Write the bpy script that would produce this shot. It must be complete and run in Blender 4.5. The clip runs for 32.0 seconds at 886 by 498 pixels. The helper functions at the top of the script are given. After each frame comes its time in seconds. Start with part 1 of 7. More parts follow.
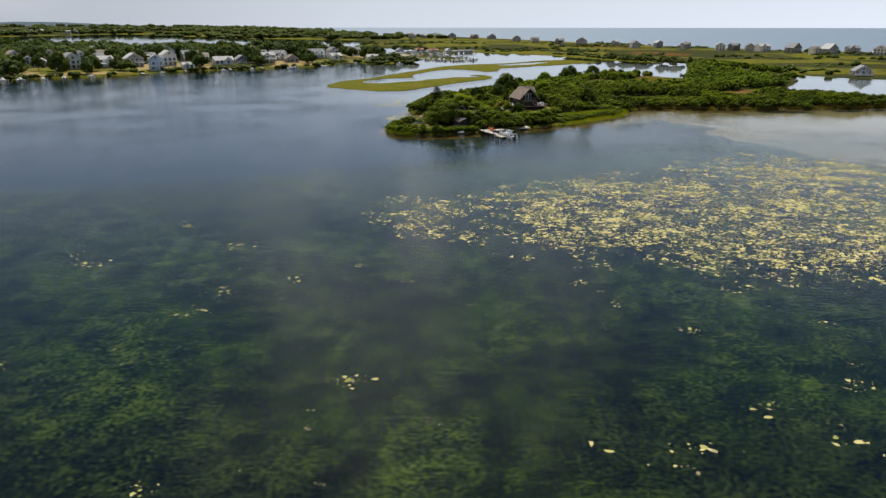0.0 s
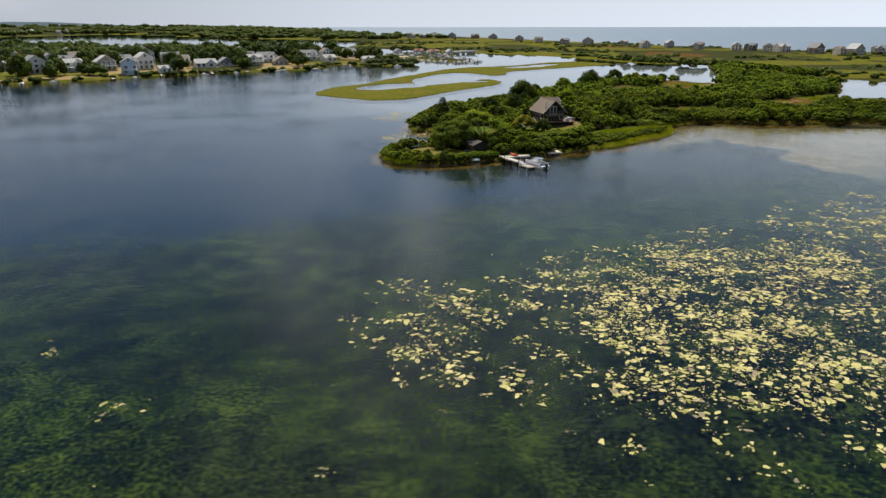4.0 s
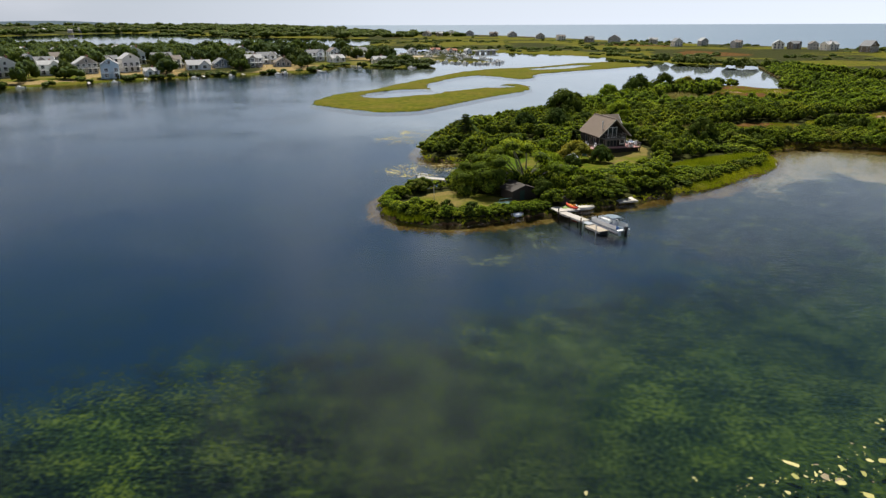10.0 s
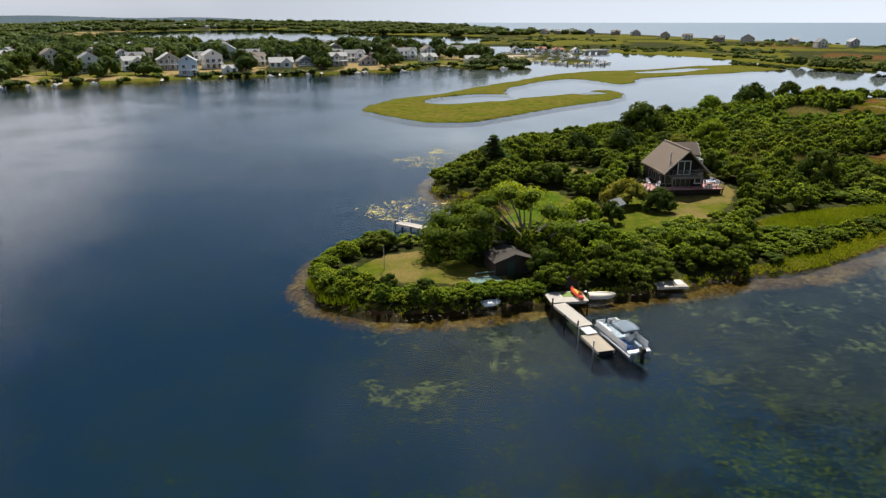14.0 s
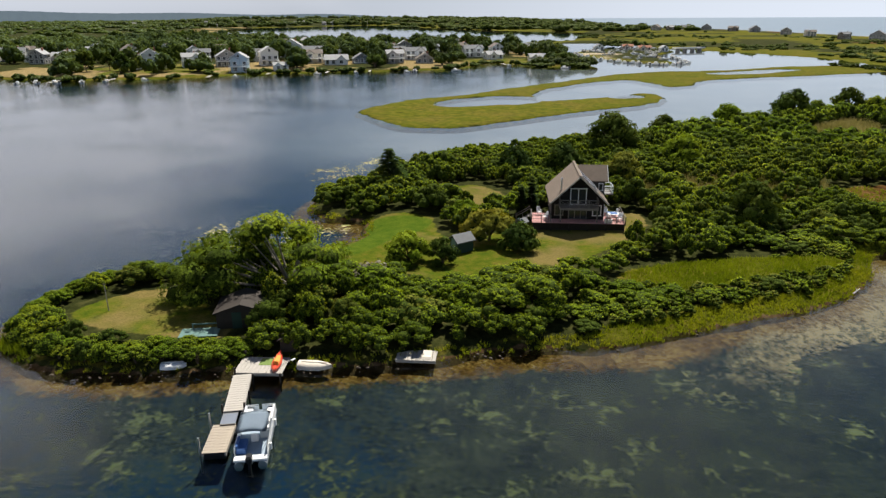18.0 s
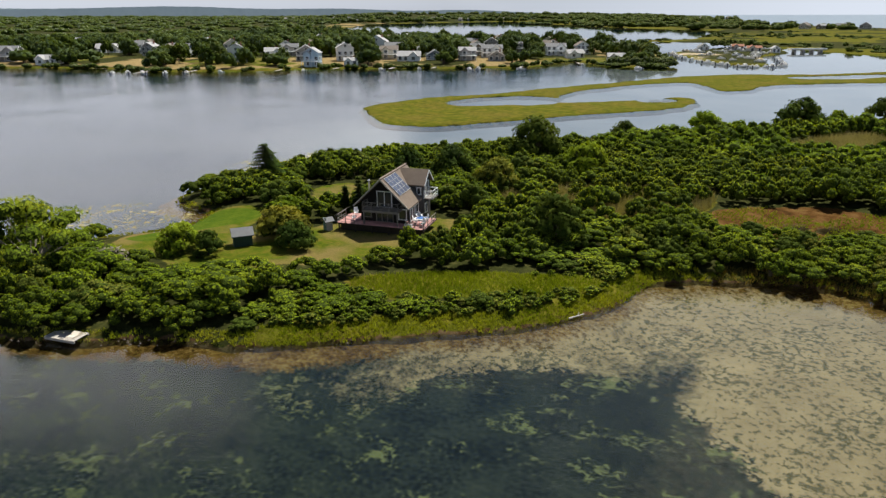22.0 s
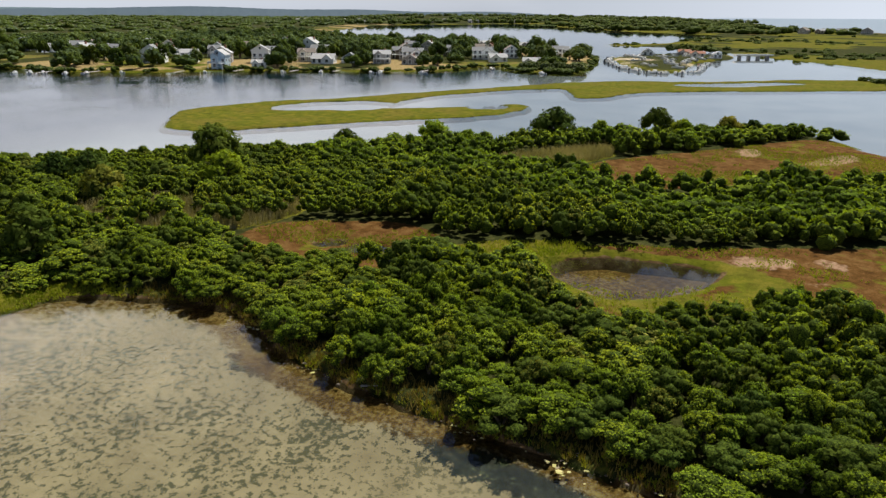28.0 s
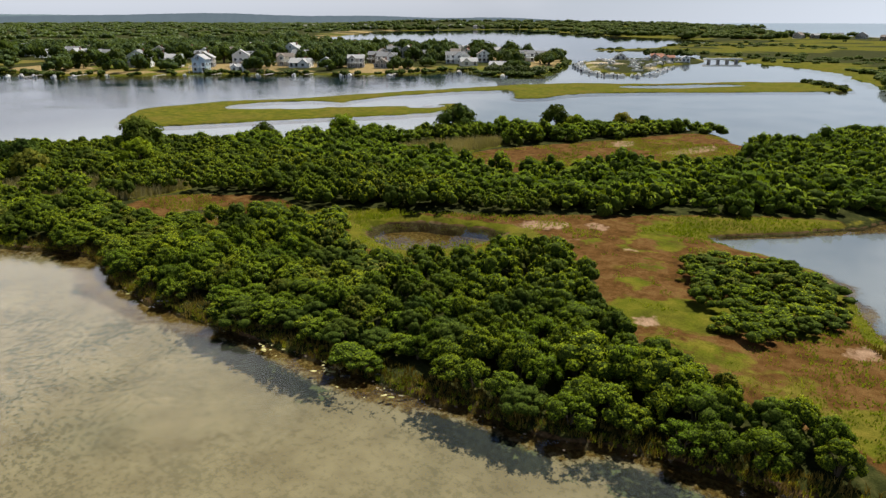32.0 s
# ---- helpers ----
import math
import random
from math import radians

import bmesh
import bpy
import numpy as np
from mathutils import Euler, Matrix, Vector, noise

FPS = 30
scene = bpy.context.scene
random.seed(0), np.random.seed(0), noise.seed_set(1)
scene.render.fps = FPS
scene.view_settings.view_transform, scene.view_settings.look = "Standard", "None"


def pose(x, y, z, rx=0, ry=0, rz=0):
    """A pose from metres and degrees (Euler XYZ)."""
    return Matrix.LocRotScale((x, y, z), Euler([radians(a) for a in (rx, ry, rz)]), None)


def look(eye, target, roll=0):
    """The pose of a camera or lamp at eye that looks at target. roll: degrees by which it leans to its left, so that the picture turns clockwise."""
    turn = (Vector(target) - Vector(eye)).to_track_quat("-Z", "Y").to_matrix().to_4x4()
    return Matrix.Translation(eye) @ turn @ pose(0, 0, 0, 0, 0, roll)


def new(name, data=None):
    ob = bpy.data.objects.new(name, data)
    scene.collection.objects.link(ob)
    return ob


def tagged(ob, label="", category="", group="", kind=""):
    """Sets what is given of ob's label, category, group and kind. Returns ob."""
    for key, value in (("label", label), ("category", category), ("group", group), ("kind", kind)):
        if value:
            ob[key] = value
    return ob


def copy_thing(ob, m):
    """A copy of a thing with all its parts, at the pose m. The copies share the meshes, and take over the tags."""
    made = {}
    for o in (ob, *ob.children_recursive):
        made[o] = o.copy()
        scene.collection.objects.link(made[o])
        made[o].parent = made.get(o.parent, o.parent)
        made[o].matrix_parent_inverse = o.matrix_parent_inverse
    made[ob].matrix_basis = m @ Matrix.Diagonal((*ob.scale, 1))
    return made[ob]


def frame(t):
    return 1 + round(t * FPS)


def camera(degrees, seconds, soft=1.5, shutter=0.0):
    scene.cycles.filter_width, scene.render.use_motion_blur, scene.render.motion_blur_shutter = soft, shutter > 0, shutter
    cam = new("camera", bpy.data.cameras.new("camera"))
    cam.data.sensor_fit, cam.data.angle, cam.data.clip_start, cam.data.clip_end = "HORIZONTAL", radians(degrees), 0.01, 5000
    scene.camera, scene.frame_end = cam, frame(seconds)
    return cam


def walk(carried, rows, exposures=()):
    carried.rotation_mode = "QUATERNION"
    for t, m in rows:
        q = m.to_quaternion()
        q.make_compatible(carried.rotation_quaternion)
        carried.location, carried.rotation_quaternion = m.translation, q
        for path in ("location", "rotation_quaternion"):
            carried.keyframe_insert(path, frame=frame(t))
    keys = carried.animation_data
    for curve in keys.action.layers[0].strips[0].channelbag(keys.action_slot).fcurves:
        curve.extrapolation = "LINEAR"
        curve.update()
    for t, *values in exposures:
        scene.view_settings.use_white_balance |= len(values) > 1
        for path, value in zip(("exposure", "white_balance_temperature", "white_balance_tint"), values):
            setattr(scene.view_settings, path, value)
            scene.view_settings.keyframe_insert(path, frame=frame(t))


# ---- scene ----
cam = camera(66.5, 32.0, soft=1.4)
METRES, EYE, TILT, LEAN, TURN = 296.7, 27.2, 1.0, -0.4, 0.0
ROWS = [
    (0.0, 0.0, 0.0, 0.0, -0.13, -19.43, 0.35),
    (0.5, -0.001, 0.0174, -0.0003, -0.07, -19.42, 0.36),
    (1.0, -0.0019, 0.0344, -0.0005, -0.1, -19.42, 0.38),
    (1.5, -0.0029, 0.0511, -0.0008, -0.06, -19.41, 0.36),
    (2.0, -0.0038, 0.0673, -0.0011, -0.07, -19.4, 0.39),
    (2.5, -0.0048, 0.083, -0.0016, -0.12, -19.45, 0.43),
    (3.0, -0.0057, 0.0991, -0.0021, -0.16, -19.46, 0.44),
    (3.5, -0.0066, 0.1157, -0.0027, -0.22, -19.47, 0.44),
    (5.5, -0.0106, 0.1835, -0.0042, -0.36, -19.45, 0.43),
    (6.0, -0.0115, 0.1995, -0.0046, -0.43, -19.46, 0.46),
    (6.5, -0.0125, 0.214, -0.0048, -0.44, -19.4, 0.49),
    (7.0, -0.0135, 0.2261, -0.0048, -0.4, -19.38, 0.52),
    (7.5, -0.0144, 0.2352, -0.0052, -0.33, -19.4, 0.57),
    (8.0, -0.0149, 0.2427, -0.0057, -0.09, -19.46, 0.55),
    (8.5, -0.015, 0.2508, -0.0061, -0.02, -19.51, 0.58),
    (9.0, -0.0146, 0.2607, -0.0067, 0.06, -19.56, 0.59),
    (9.5, -0.0137, 0.2723, -0.0074, 0.33, -19.6, 0.59),
    (10.0, -0.0121, 0.2853, -0.0081, 1.06, -19.61, 0.6),
    (10.5, -0.0091, 0.2992, -0.0087, 2.1, -19.62, 0.63),
    (11.0, -0.0045, 0.3131, -0.0093, 2.9, -19.64, 0.57),
    (11.5, 0.0012, 0.327, -0.0098, 5.19, -19.65, 0.54),
    (12.0, 0.008, 0.3409, -0.0103, 8.57, -19.65, 0.52),
    (12.5, 0.0159, 0.3549, -0.0106, 11.2, -19.66, 0.56),
    (13.0, 0.0237, 0.3693, -0.0111, 11.24, -19.68, 0.52),
    (13.5, 0.0321, 0.384, -0.0115, 11.23, -19.68, 0.59),
    (14.0, 0.0414, 0.3977, -0.0119, 11.32, -19.69, 0.6),
    (14.5, 0.0514, 0.4109, -0.0121, 11.65, -19.7, 0.63),
    (16.5, 0.0986, 0.4523, -0.0128, 16.67, -19.85, 0.8),
    (17.0, 0.1122, 0.4601, -0.0129, 18.17, -19.84, 0.85),
    (17.5, 0.1265, 0.4674, -0.0129, 19.7, -19.87, 0.91),
    (18.0, 0.1412, 0.4743, -0.0129, 21.27, -19.88, 0.96),
    (18.5, 0.1562, 0.4813, -0.013, 22.68, -19.9, 1.0),
    (19.0, 0.1712, 0.4882, -0.0129, 24.45, -19.94, 0.97),
    (19.5, 0.1866, 0.4952, -0.0129, 26.69, -19.96, 0.98),
    (20.0, 0.2019, 0.5025, -0.013, 28.77, -19.97, 0.97),
    (20.5, 0.2175, 0.5101, -0.0131, 30.56, -19.98, 0.99),
    (21.0, 0.2331, 0.518, -0.013, 31.76, -19.98, 0.99),
    (21.5, 0.2488, 0.5266, -0.0129, 32.65, -20.0, 0.96),
    (22.0, 0.2643, 0.5355, -0.0128, 33.36, -19.98, 0.96),
    (22.5, 0.2797, 0.5448, -0.0128, 34.08, -19.97, 0.97),
    (23.0, 0.2948, 0.5545, -0.0127, 34.85, -19.97, 0.95),
    (23.5, 0.3098, 0.5644, -0.0127, 35.6, -19.97, 0.93),
    (24.0, 0.3246, 0.5747, -0.0127, 36.09, -19.96, 0.91),
    (24.5, 0.3393, 0.5853, -0.0127, 36.08, -19.95, 0.86),
    (25.0, 0.3538, 0.5962, -0.0126, 36.13, -19.95, 0.79),
    (25.5, 0.368, 0.607, -0.0126, 36.11, -19.94, 0.73),
    (27.5, 0.4238, 0.6509, -0.0126, 36.09, -19.9, 0.67),
    (28.0, 0.4376, 0.6618, -0.0125, 36.04, -19.84, 0.62),
    (28.5, 0.4512, 0.6702, -0.0123, 35.91, -19.77, 0.7),
    (29.0, 0.4643, 0.6756, -0.0123, 36.05, -19.69, 0.71),
    (29.5, 0.4772, 0.6781, -0.0122, 36.22, -19.61, 0.71),
    (30.0, 0.4898, 0.6782, -0.0122, 36.39, -19.54, 0.73),
    (30.5, 0.5023, 0.6762, -0.0122, 36.6, -19.48, 0.74),
    (31.0, 0.5148, 0.6727, -0.0122, 36.79, -19.43, 0.77),
    (31.5, 0.5275, 0.668, -0.0123, 37.01, -19.4, 0.79),
    (32.0, 0.5403, 0.6624, -0.0123, 37.21, -19.38, 0.81),
]
walk(cam, [(t, pose(0, 0, EYE, TILT, LEAN, TURN) @ pose(METRES * x, METRES * y, METRES * z, 90 + pitch, roll, yaw)) for t, x, y, z, yaw, pitch, roll in ROWS],
     exposures=[(0.0, 0.36), (5.5, 0.36), (9.0, 0.52), (13.0, 0.53), (17.0, 0.5), (32.0, 0.48)])


# ---- world and sun ----
SUN_ELEV, SUN_AZ = 58.0, 0.0          # degrees; azimuth clockwise from +y
world = bpy.data.worlds.new("sky")
scene.world = world
world.use_nodes = True
wn = world.node_tree
bg = wn.nodes["Background"]
sky = wn.nodes.new("ShaderNodeTexSky")
sky.sky_type, sky.sun_disc = "NISHITA", False
sky.sun_elevation, sky.sun_rotation = radians(SUN_ELEV), radians(SUN_AZ)
sky.air_density, sky.dust_density, sky.ozone_density = 1.0, 0.35, 5.0
# thin high cloud over the whole sky, and haze towards the horizon
wtc = wn.nodes.new("ShaderNodeTexCoord")
wmap = wn.nodes.new("ShaderNodeMapping")
wmap.inputs["Scale"].default_value = (1.0, 1.0, 2.6)
wnoise = wn.nodes.new("ShaderNodeTexNoise")
wnoise.inputs["Scale"].default_value, wnoise.inputs["Detail"].default_value = 2.2, 5.0
wramp = wn.nodes.new("ShaderNodeValToRGB")
wramp.color_ramp.elements[0].position, wramp.color_ramp.elements[0].color = 0.44, (0.0, 0.0, 0.0, 1)
wramp.color_ramp.elements[1].position, wramp.color_ramp.elements[1].color = 0.80, (0.16, 0.16, 0.16, 1)
wsep = wn.nodes.new("ShaderNodeSeparateXYZ")
whaze = wn.nodes.new("ShaderNodeValToRGB")
for e, (q, c) in zip((whaze.color_ramp.elements[0], whaze.color_ramp.elements.new(0.12), whaze.color_ramp.elements[-1]), ((0.0, 0.97), (0.13, 0.66), (0.33, 0.0))):
    e.position, e.color = q, (c, c, c, 1)
wmax = wn.nodes.new("ShaderNodeMath")
wmax.operation = "MAXIMUM"
wmix = wn.nodes.new("ShaderNodeMix")
wmix.data_type = "RGBA"
# the haze brightens from the west towards the sunny east
wside = wn.nodes.new("ShaderNodeMath")
wside.operation = "MULTIPLY_ADD"
wside.inputs[1].default_value, wside.inputs[2].default_value = 0.5, 0.5
wglow = wn.nodes.new("ShaderNodeValToRGB")
glow = wglow.color_ramp.elements
for e, (q, c) in zip((glow[0], glow.new(0.22), glow.new(0.5), glow[-1]), ((0.05, 0.74), (0.22, 0.62), (0.45, 0.92), (0.8, 1.14))):
    e.position, e.color = q, (c, c, c, 1)
whue = wn.nodes.new("ShaderNodeMix")
whue.data_type, whue.blend_type = "RGBA", "MULTIPLY"
whue.inputs["Factor"].default_value = 1.0
whue.inputs["B"].default_value = (9.3, 10.1, 11.5, 1)
wn.links.new(wside.outputs[0], wglow.inputs["Fac"])
wn.links.new(wglow.outputs["Color"], whue.inputs["A"])
wn.links.new(whue.outputs["Result"], wmix.inputs["B"])
wn.links.new(wtc.outputs["Generated"], wmap.inputs["Vector"])
wn.links.new(wtc.outputs["Generated"], wsep.inputs[0])
wn.links.new(wsep.outputs["X"], wside.inputs[0])
wn.links.new(wsep.outputs["Z"], whaze.inputs["Fac"])
wn.links.new(wmap.outputs["Vector"], wnoise.inputs["Vector"])
wn.links.new(wnoise.outputs["Fac"], wramp.inputs["Fac"])
# a grey cloud sheet that covers the west
wwest = wn.nodes.new("ShaderNodeMath")
wwest.operation = "MULTIPLY_ADD"
wwest.inputs[1].default_value = -1.0
whigh = wn.nodes.new("ShaderNodeMath")
whigh.operation = "MULTIPLY_ADD"
whigh.inputs[1].default_value = -0.6
wn.links.new(wsep.outputs["Z"], whigh.inputs[0])
wn.links.new(wsep.outputs["X"], wwest.inputs[0])
wn.links.new(wnoise.outputs["Fac"], wwest.inputs[2])
wedge = wn.nodes.new("ShaderNodeMapRange")
wedge.interpolation_type = "SMOOTHSTEP"
wedge.inputs["From Min"].default_value, wedge.inputs["From Max"].default_value = 0.88, 1.08
wedge.inputs["To Max"].default_value = 0.9
wn.links.new(wwest.outputs[0], whigh.inputs[2])
wn.links.new(whigh.outputs[0], wedge.inputs["Value"])
wsheet = wn.nodes.new("ShaderNodeMix")
wsheet.data_type = "RGBA"
wsheet.inputs["B"].default_value = (22.0, 20.8, 20.8, 1)
wn.links.new(wedge.outputs["Result"], wsheet.inputs["Factor"])
wthin = wn.nodes.new("ShaderNodeMix")
wthin.data_type, wthin.blend_type = "RGBA", "MULTIPLY"
wthin.inputs["Factor"].default_value, wthin.inputs["B"].default_value = 1.0, (0.64, 0.68, 0.72, 1)
wn.links.new(sky.outputs["Color"], wthin.inputs["A"])
wn.links.new(wthin.outputs["Result"], wsheet.inputs["A"])
wn.links.new(wramp.outputs["Color"], wmax.inputs[0])
wn.links.new(whaze.outputs["Color"], wmax.inputs[1])
wn.links.new(wmax.outputs[0], wmix.inputs["Factor"])
wn.links.new(wsheet.outputs["Result"], wmix.inputs["A"])
# a bank of bright cloud under the sun
wbank = wn.nodes.new("ShaderNodeVectorMath")
wbank.operation = "DOT_PRODUCT"
wbank.inputs[1].default_value = (-0.05, 0.88, 0.47)
wtear = wn.nodes.new("ShaderNodeTexNoise")
wtear.inputs["Scale"].default_value, wtear.inputs["Detail"].default_value, wtear.inputs["Roughness"].default_value = 8.0, 5.0, 0.65
wsum = wn.nodes.new("ShaderNodeMath")
wsum.operation = "MULTIPLY_ADD"
wsum.inputs[1].default_value = 0.3
wbank_edge = wn.nodes.new("ShaderNodeMapRange")
wbank_edge.interpolation_type = "SMOOTHSTEP"
wbank_edge.inputs["From Min"].default_value, wbank_edge.inputs["From Max"].default_value = 1.105, 1.185
wbank_edge.inputs["To Max"].default_value = 0.26
wcloud = wn.nodes.new("ShaderNodeMix")
wcloud.data_type = "RGBA"
wcloud.inputs["B"].default_value = (26.0, 24.8, 23.0, 1)
wn.links.new(wtc.outputs["Generated"], wbank.inputs[0])
wn.links.new(wtc.outputs["Generated"], wtear.inputs["Vector"])
wn.links.new(wtear.outputs["Fac"], wsum.inputs[0])
wn.links.new(wbank.outputs["Value"], wsum.inputs[2])
wn.links.new(wsum.outputs[0], wbank_edge.inputs["Value"])
wn.links.new(wbank_edge.outputs["Result"], wcloud.inputs["Factor"])
wn.links.new(wmix.outputs["Result"], wcloud.inputs["A"])
wn.links.new(wcloud.outputs["Result"], bg.inputs["Color"])
bg.inputs["Strength"].default_value = 0.06

sun_data = bpy.data.lights.new("sun", "SUN")
sun_data.energy, sun_data.angle, sun_data.color = 5.3, radians(0.6), (0.98, 0.95, 0.87)
sun = new("sun", sun_data)
sun.matrix_world = look((0, 0, 0), (-math.sin(radians(SUN_AZ)) * math.cos(radians(SUN_ELEV)), -math.cos(radians(SUN_AZ)) * math.cos(radians(SUN_ELEV)), -math.sin(radians(SUN_ELEV))))


# ---- material kit ----
class Mat:
    """A node material with short builders."""

    def __init__(self, name, rough=0.6, metal=0.0, spec=0.3):
        self.m = bpy.data.materials.new(name)
        self.m.use_nodes = True
        self.nt = self.m.node_tree
        self.b = self.nt.nodes["Principled BSDF"]
        self.b.inputs["Roughness"].default_value = rough
        self.b.inputs["Metallic"].default_value = metal
        self.b.inputs["Specular IOR Level"].default_value = spec
        self.out = self.nt.nodes["Material Output"]

    def node(self, kind, **inputs):
        n = self.nt.nodes.new(kind)
        for k, v in inputs.items():
            k = k.replace("_", " ")
            if hasattr(v, "links"):
                self.nt.links.new(v, n.inputs[k])
            else:
                n.inputs[k].default_value = v
        return n

    def place(self, scale=(1, 1, 1), local=False):
        src = self.node("ShaderNodeTexCoord").outputs["Object"] if local else self.node("ShaderNodeNewGeometry").outputs["Position"]
        mp = self.node("ShaderNodeMapping", Vector=src)
        mp.inputs["Scale"].default_value = scale
        return mp.outputs["Vector"]

    def noise(self, scale, detail=4.0, stretch=(1, 1, 1), local=False, rough=0.55):
        return self.node("ShaderNodeTexNoise", Vector=self.place(stretch, local), Scale=scale, Detail=detail, Roughness=rough).outputs["Fac"]

    def ramp(self, fac, *stops):
        n = self.node("ShaderNodeValToRGB", Fac=fac)
        el = n.color_ramp.elements
        while len(el) < len(stops):
            el.new(0.5)
        for e, (p, c) in zip(el, stops):
            e.position = p
            e.color = (c, c, c, 1) if isinstance(c, (int, float)) else (*c, 1)
        return n.outputs["Color"]

    def mix(self, fac, a, b, how="MIX"):
        n = self.nt.nodes.new("ShaderNodeMix")
        n.data_type, n.blend_type = "RGBA", how
        for k, v in (("Factor", fac), ("A", a), ("B", b)):
            if hasattr(v, "links"):
                self.nt.links.new(v, n.inputs[k])
            else:
                n.inputs[k].default_value = v if k == "Factor" else (*v, 1)
        return n.outputs["Result"]

    def math(self, op, a, b=0.0):
        n = self.nt.nodes.new("ShaderNodeMath")
        n.operation = op
        for i, v in enumerate((a, b)):
            if hasattr(v, "links"):
                self.nt.links.new(v, n.inputs[i])
            else:
                n.inputs[i].default_value = v
        return n.outputs[0]

    def attr(self, name):
        n = self.nt.nodes.new("ShaderNodeAttribute")
        n.attribute_name = name
        return n.outputs["Fac"]

    def per_object(self):
        return self.node("ShaderNodeObjectInfo").outputs["Random"]

    def per_island(self):
        return self.node("ShaderNodeNewGeometry").outputs["Random Per Island"]

    def colour(self, c):
        if hasattr(c, "links"):
            self.nt.links.new(c, self.b.inputs["Base Color"])
        else:
            self.b.inputs["Base Color"].default_value = (*c, 1)
        return self

    def bump(self, height, strength=0.3, distance=0.05):
        n = self.node("ShaderNodeBump", Height=height, Strength=strength, Distance=distance)
        self.nt.links.new(n.outputs["Normal"], self.b.inputs["Normal"])
        return n.outputs["Normal"]

    def through_light(self, colour, share):
        """Thin leaf: part of the light passes through."""
        t = self.node("ShaderNodeBsdfTranslucent", Color=colour)
        mx = self.node("ShaderNodeMixShader", Fac=share)
        self.nt.links.new(self.b.outputs[0], mx.inputs[1])
        self.nt.links.new(t.outputs[0], mx.inputs[2])
        self.nt.links.new(mx.outputs[0], self.out.inputs["Surface"])
        return self


def plain(name, c, rough=0.6, metal=0.0, vary=0.18, scale=3.0, bump=0.1, spec=0.3):
    """A surface of one colour with grain and wear at two scales."""
    k = Mat(name, rough, metal, spec)
    dark = tuple(v * (1 - vary) for v in c)
    light = tuple(min(1, v * (1 + vary * 0.6)) for v in c)
    a = k.mix(k.noise(scale, 5, local=True), dark, light)
    b = k.mix(k.ramp(k.noise(scale * 7, 3, local=True), (0.45, 0.0), (0.7, 0.35)), a, dark)
    k.colour(b)
    if bump:
        k.bump(k.noise(scale * 9, 3, local=True), bump, 0.02)
    return k.m


def leaf_mat(name, dark, mid, light, big=0.12, share=0.3, grain=7.0, gaps=0.42):
    k = Mat(name, 0.8, 0, 0.03)
    base = k.ramp(k.noise(big, 3), (0.35, dark), (0.5, mid), (0.68, light))
    one = k.ramp(k.per_island(), (0.0, 0.8), (0.5, 1.0), (1.0, 1.2))
    tint = k.mix(k.per_object(), (0.86, 0.95, 1.0), (1.16, 1.05, 0.85))
    c = k.mix(1.0, k.mix(1.0, base, one, "MULTIPLY"), tint, "MULTIPLY")
    c = k.mix(1.0, c, k.ramp(k.noise(grain * 1.7, 3), (0.35, 0.72), (0.65, 1.25)), "MULTIPLY")
    k.colour(c)
    k.through_light(k.mix(1.0, c, (1.3, 1.2, 0.4), "MULTIPLY"), share)
    if gaps:
        # a spray is many leaflets with gaps between them
        whole = k.out.inputs["Surface"].links[0].from_socket
        mx = k.node("ShaderNodeMixShader", Fac=k.ramp(k.noise(grain, 2, rough=0.7), (gaps, 1.0), (gaps + 0.02, 0.0)))
        clear = k.node("ShaderNodeBsdfTransparent")
        k.nt.links.new(whole, mx.inputs[1])
        k.nt.links.new(clear.outputs[0], mx.inputs[2])
        k.nt.links.new(mx.outputs[0], k.out.inputs["Surface"])
    return k.m


M = {}
M["leaf"] = leaf_mat("shrub_leaf", (0.07, 0.108, 0.008), (0.145, 0.2, 0.012), (0.23, 0.27, 0.02), 0.09)
M["leaf_tree"] = leaf_mat("tree_leaf", (0.085, 0.13, 0.012), (0.15, 0.205, 0.016), (0.235, 0.275, 0.025), 0.3, 0.3)
M["leaf_deep"] = leaf_mat("deep_green_leaf", (0.045, 0.07, 0.01), (0.083, 0.122, 0.013), (0.14, 0.178, 0.02), 0.3, 0.25)
M["leaf_dark"] = leaf_mat("dark_leaf", (0.026, 0.044, 0.008), (0.05, 0.076, 0.011), (0.085, 0.113, 0.016), 0.2, 0.2)
M["leaf_bright"] = leaf_mat("bright_leaf", (0.115, 0.175, 0.01), (0.185, 0.25, 0.015), (0.265, 0.315, 0.022), 0.15, 0.35)
M["leaf_olive"] = leaf_mat("olive_leaf", (0.09, 0.1, 0.014), (0.15, 0.155, 0.022), (0.215, 0.2, 0.035), 0.15, 0.25)
# distance haze is put into this leaf colour: paler and greyer
M["leaf_hazed"] = leaf_mat("far_leaf_hazed", (0.078, 0.105, 0.066), (0.13, 0.165, 0.1), (0.195, 0.225, 0.14), 0.03, 0.3, 1.6, 0.36)
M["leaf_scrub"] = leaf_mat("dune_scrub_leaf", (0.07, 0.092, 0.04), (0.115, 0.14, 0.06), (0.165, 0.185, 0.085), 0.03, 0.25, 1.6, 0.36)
M["leaf_village"] = leaf_mat("shade_tree_leaf", (0.042, 0.062, 0.026), (0.076, 0.104, 0.042), (0.13, 0.16, 0.062), 0.03, 0.25, 1.6, 0.36)
M["twig"] = plain("grey_twig", (0.2, 0.17, 0.13), 0.85, vary=0.4)
M["bark_grey"] = plain("grey_bark", (0.2, 0.17, 0.13), 0.9, vary=0.35, bump=0.5)
M["bark"] = plain("bark", (0.1, 0.075, 0.05), 0.9, vary=0.4, bump=0.5)


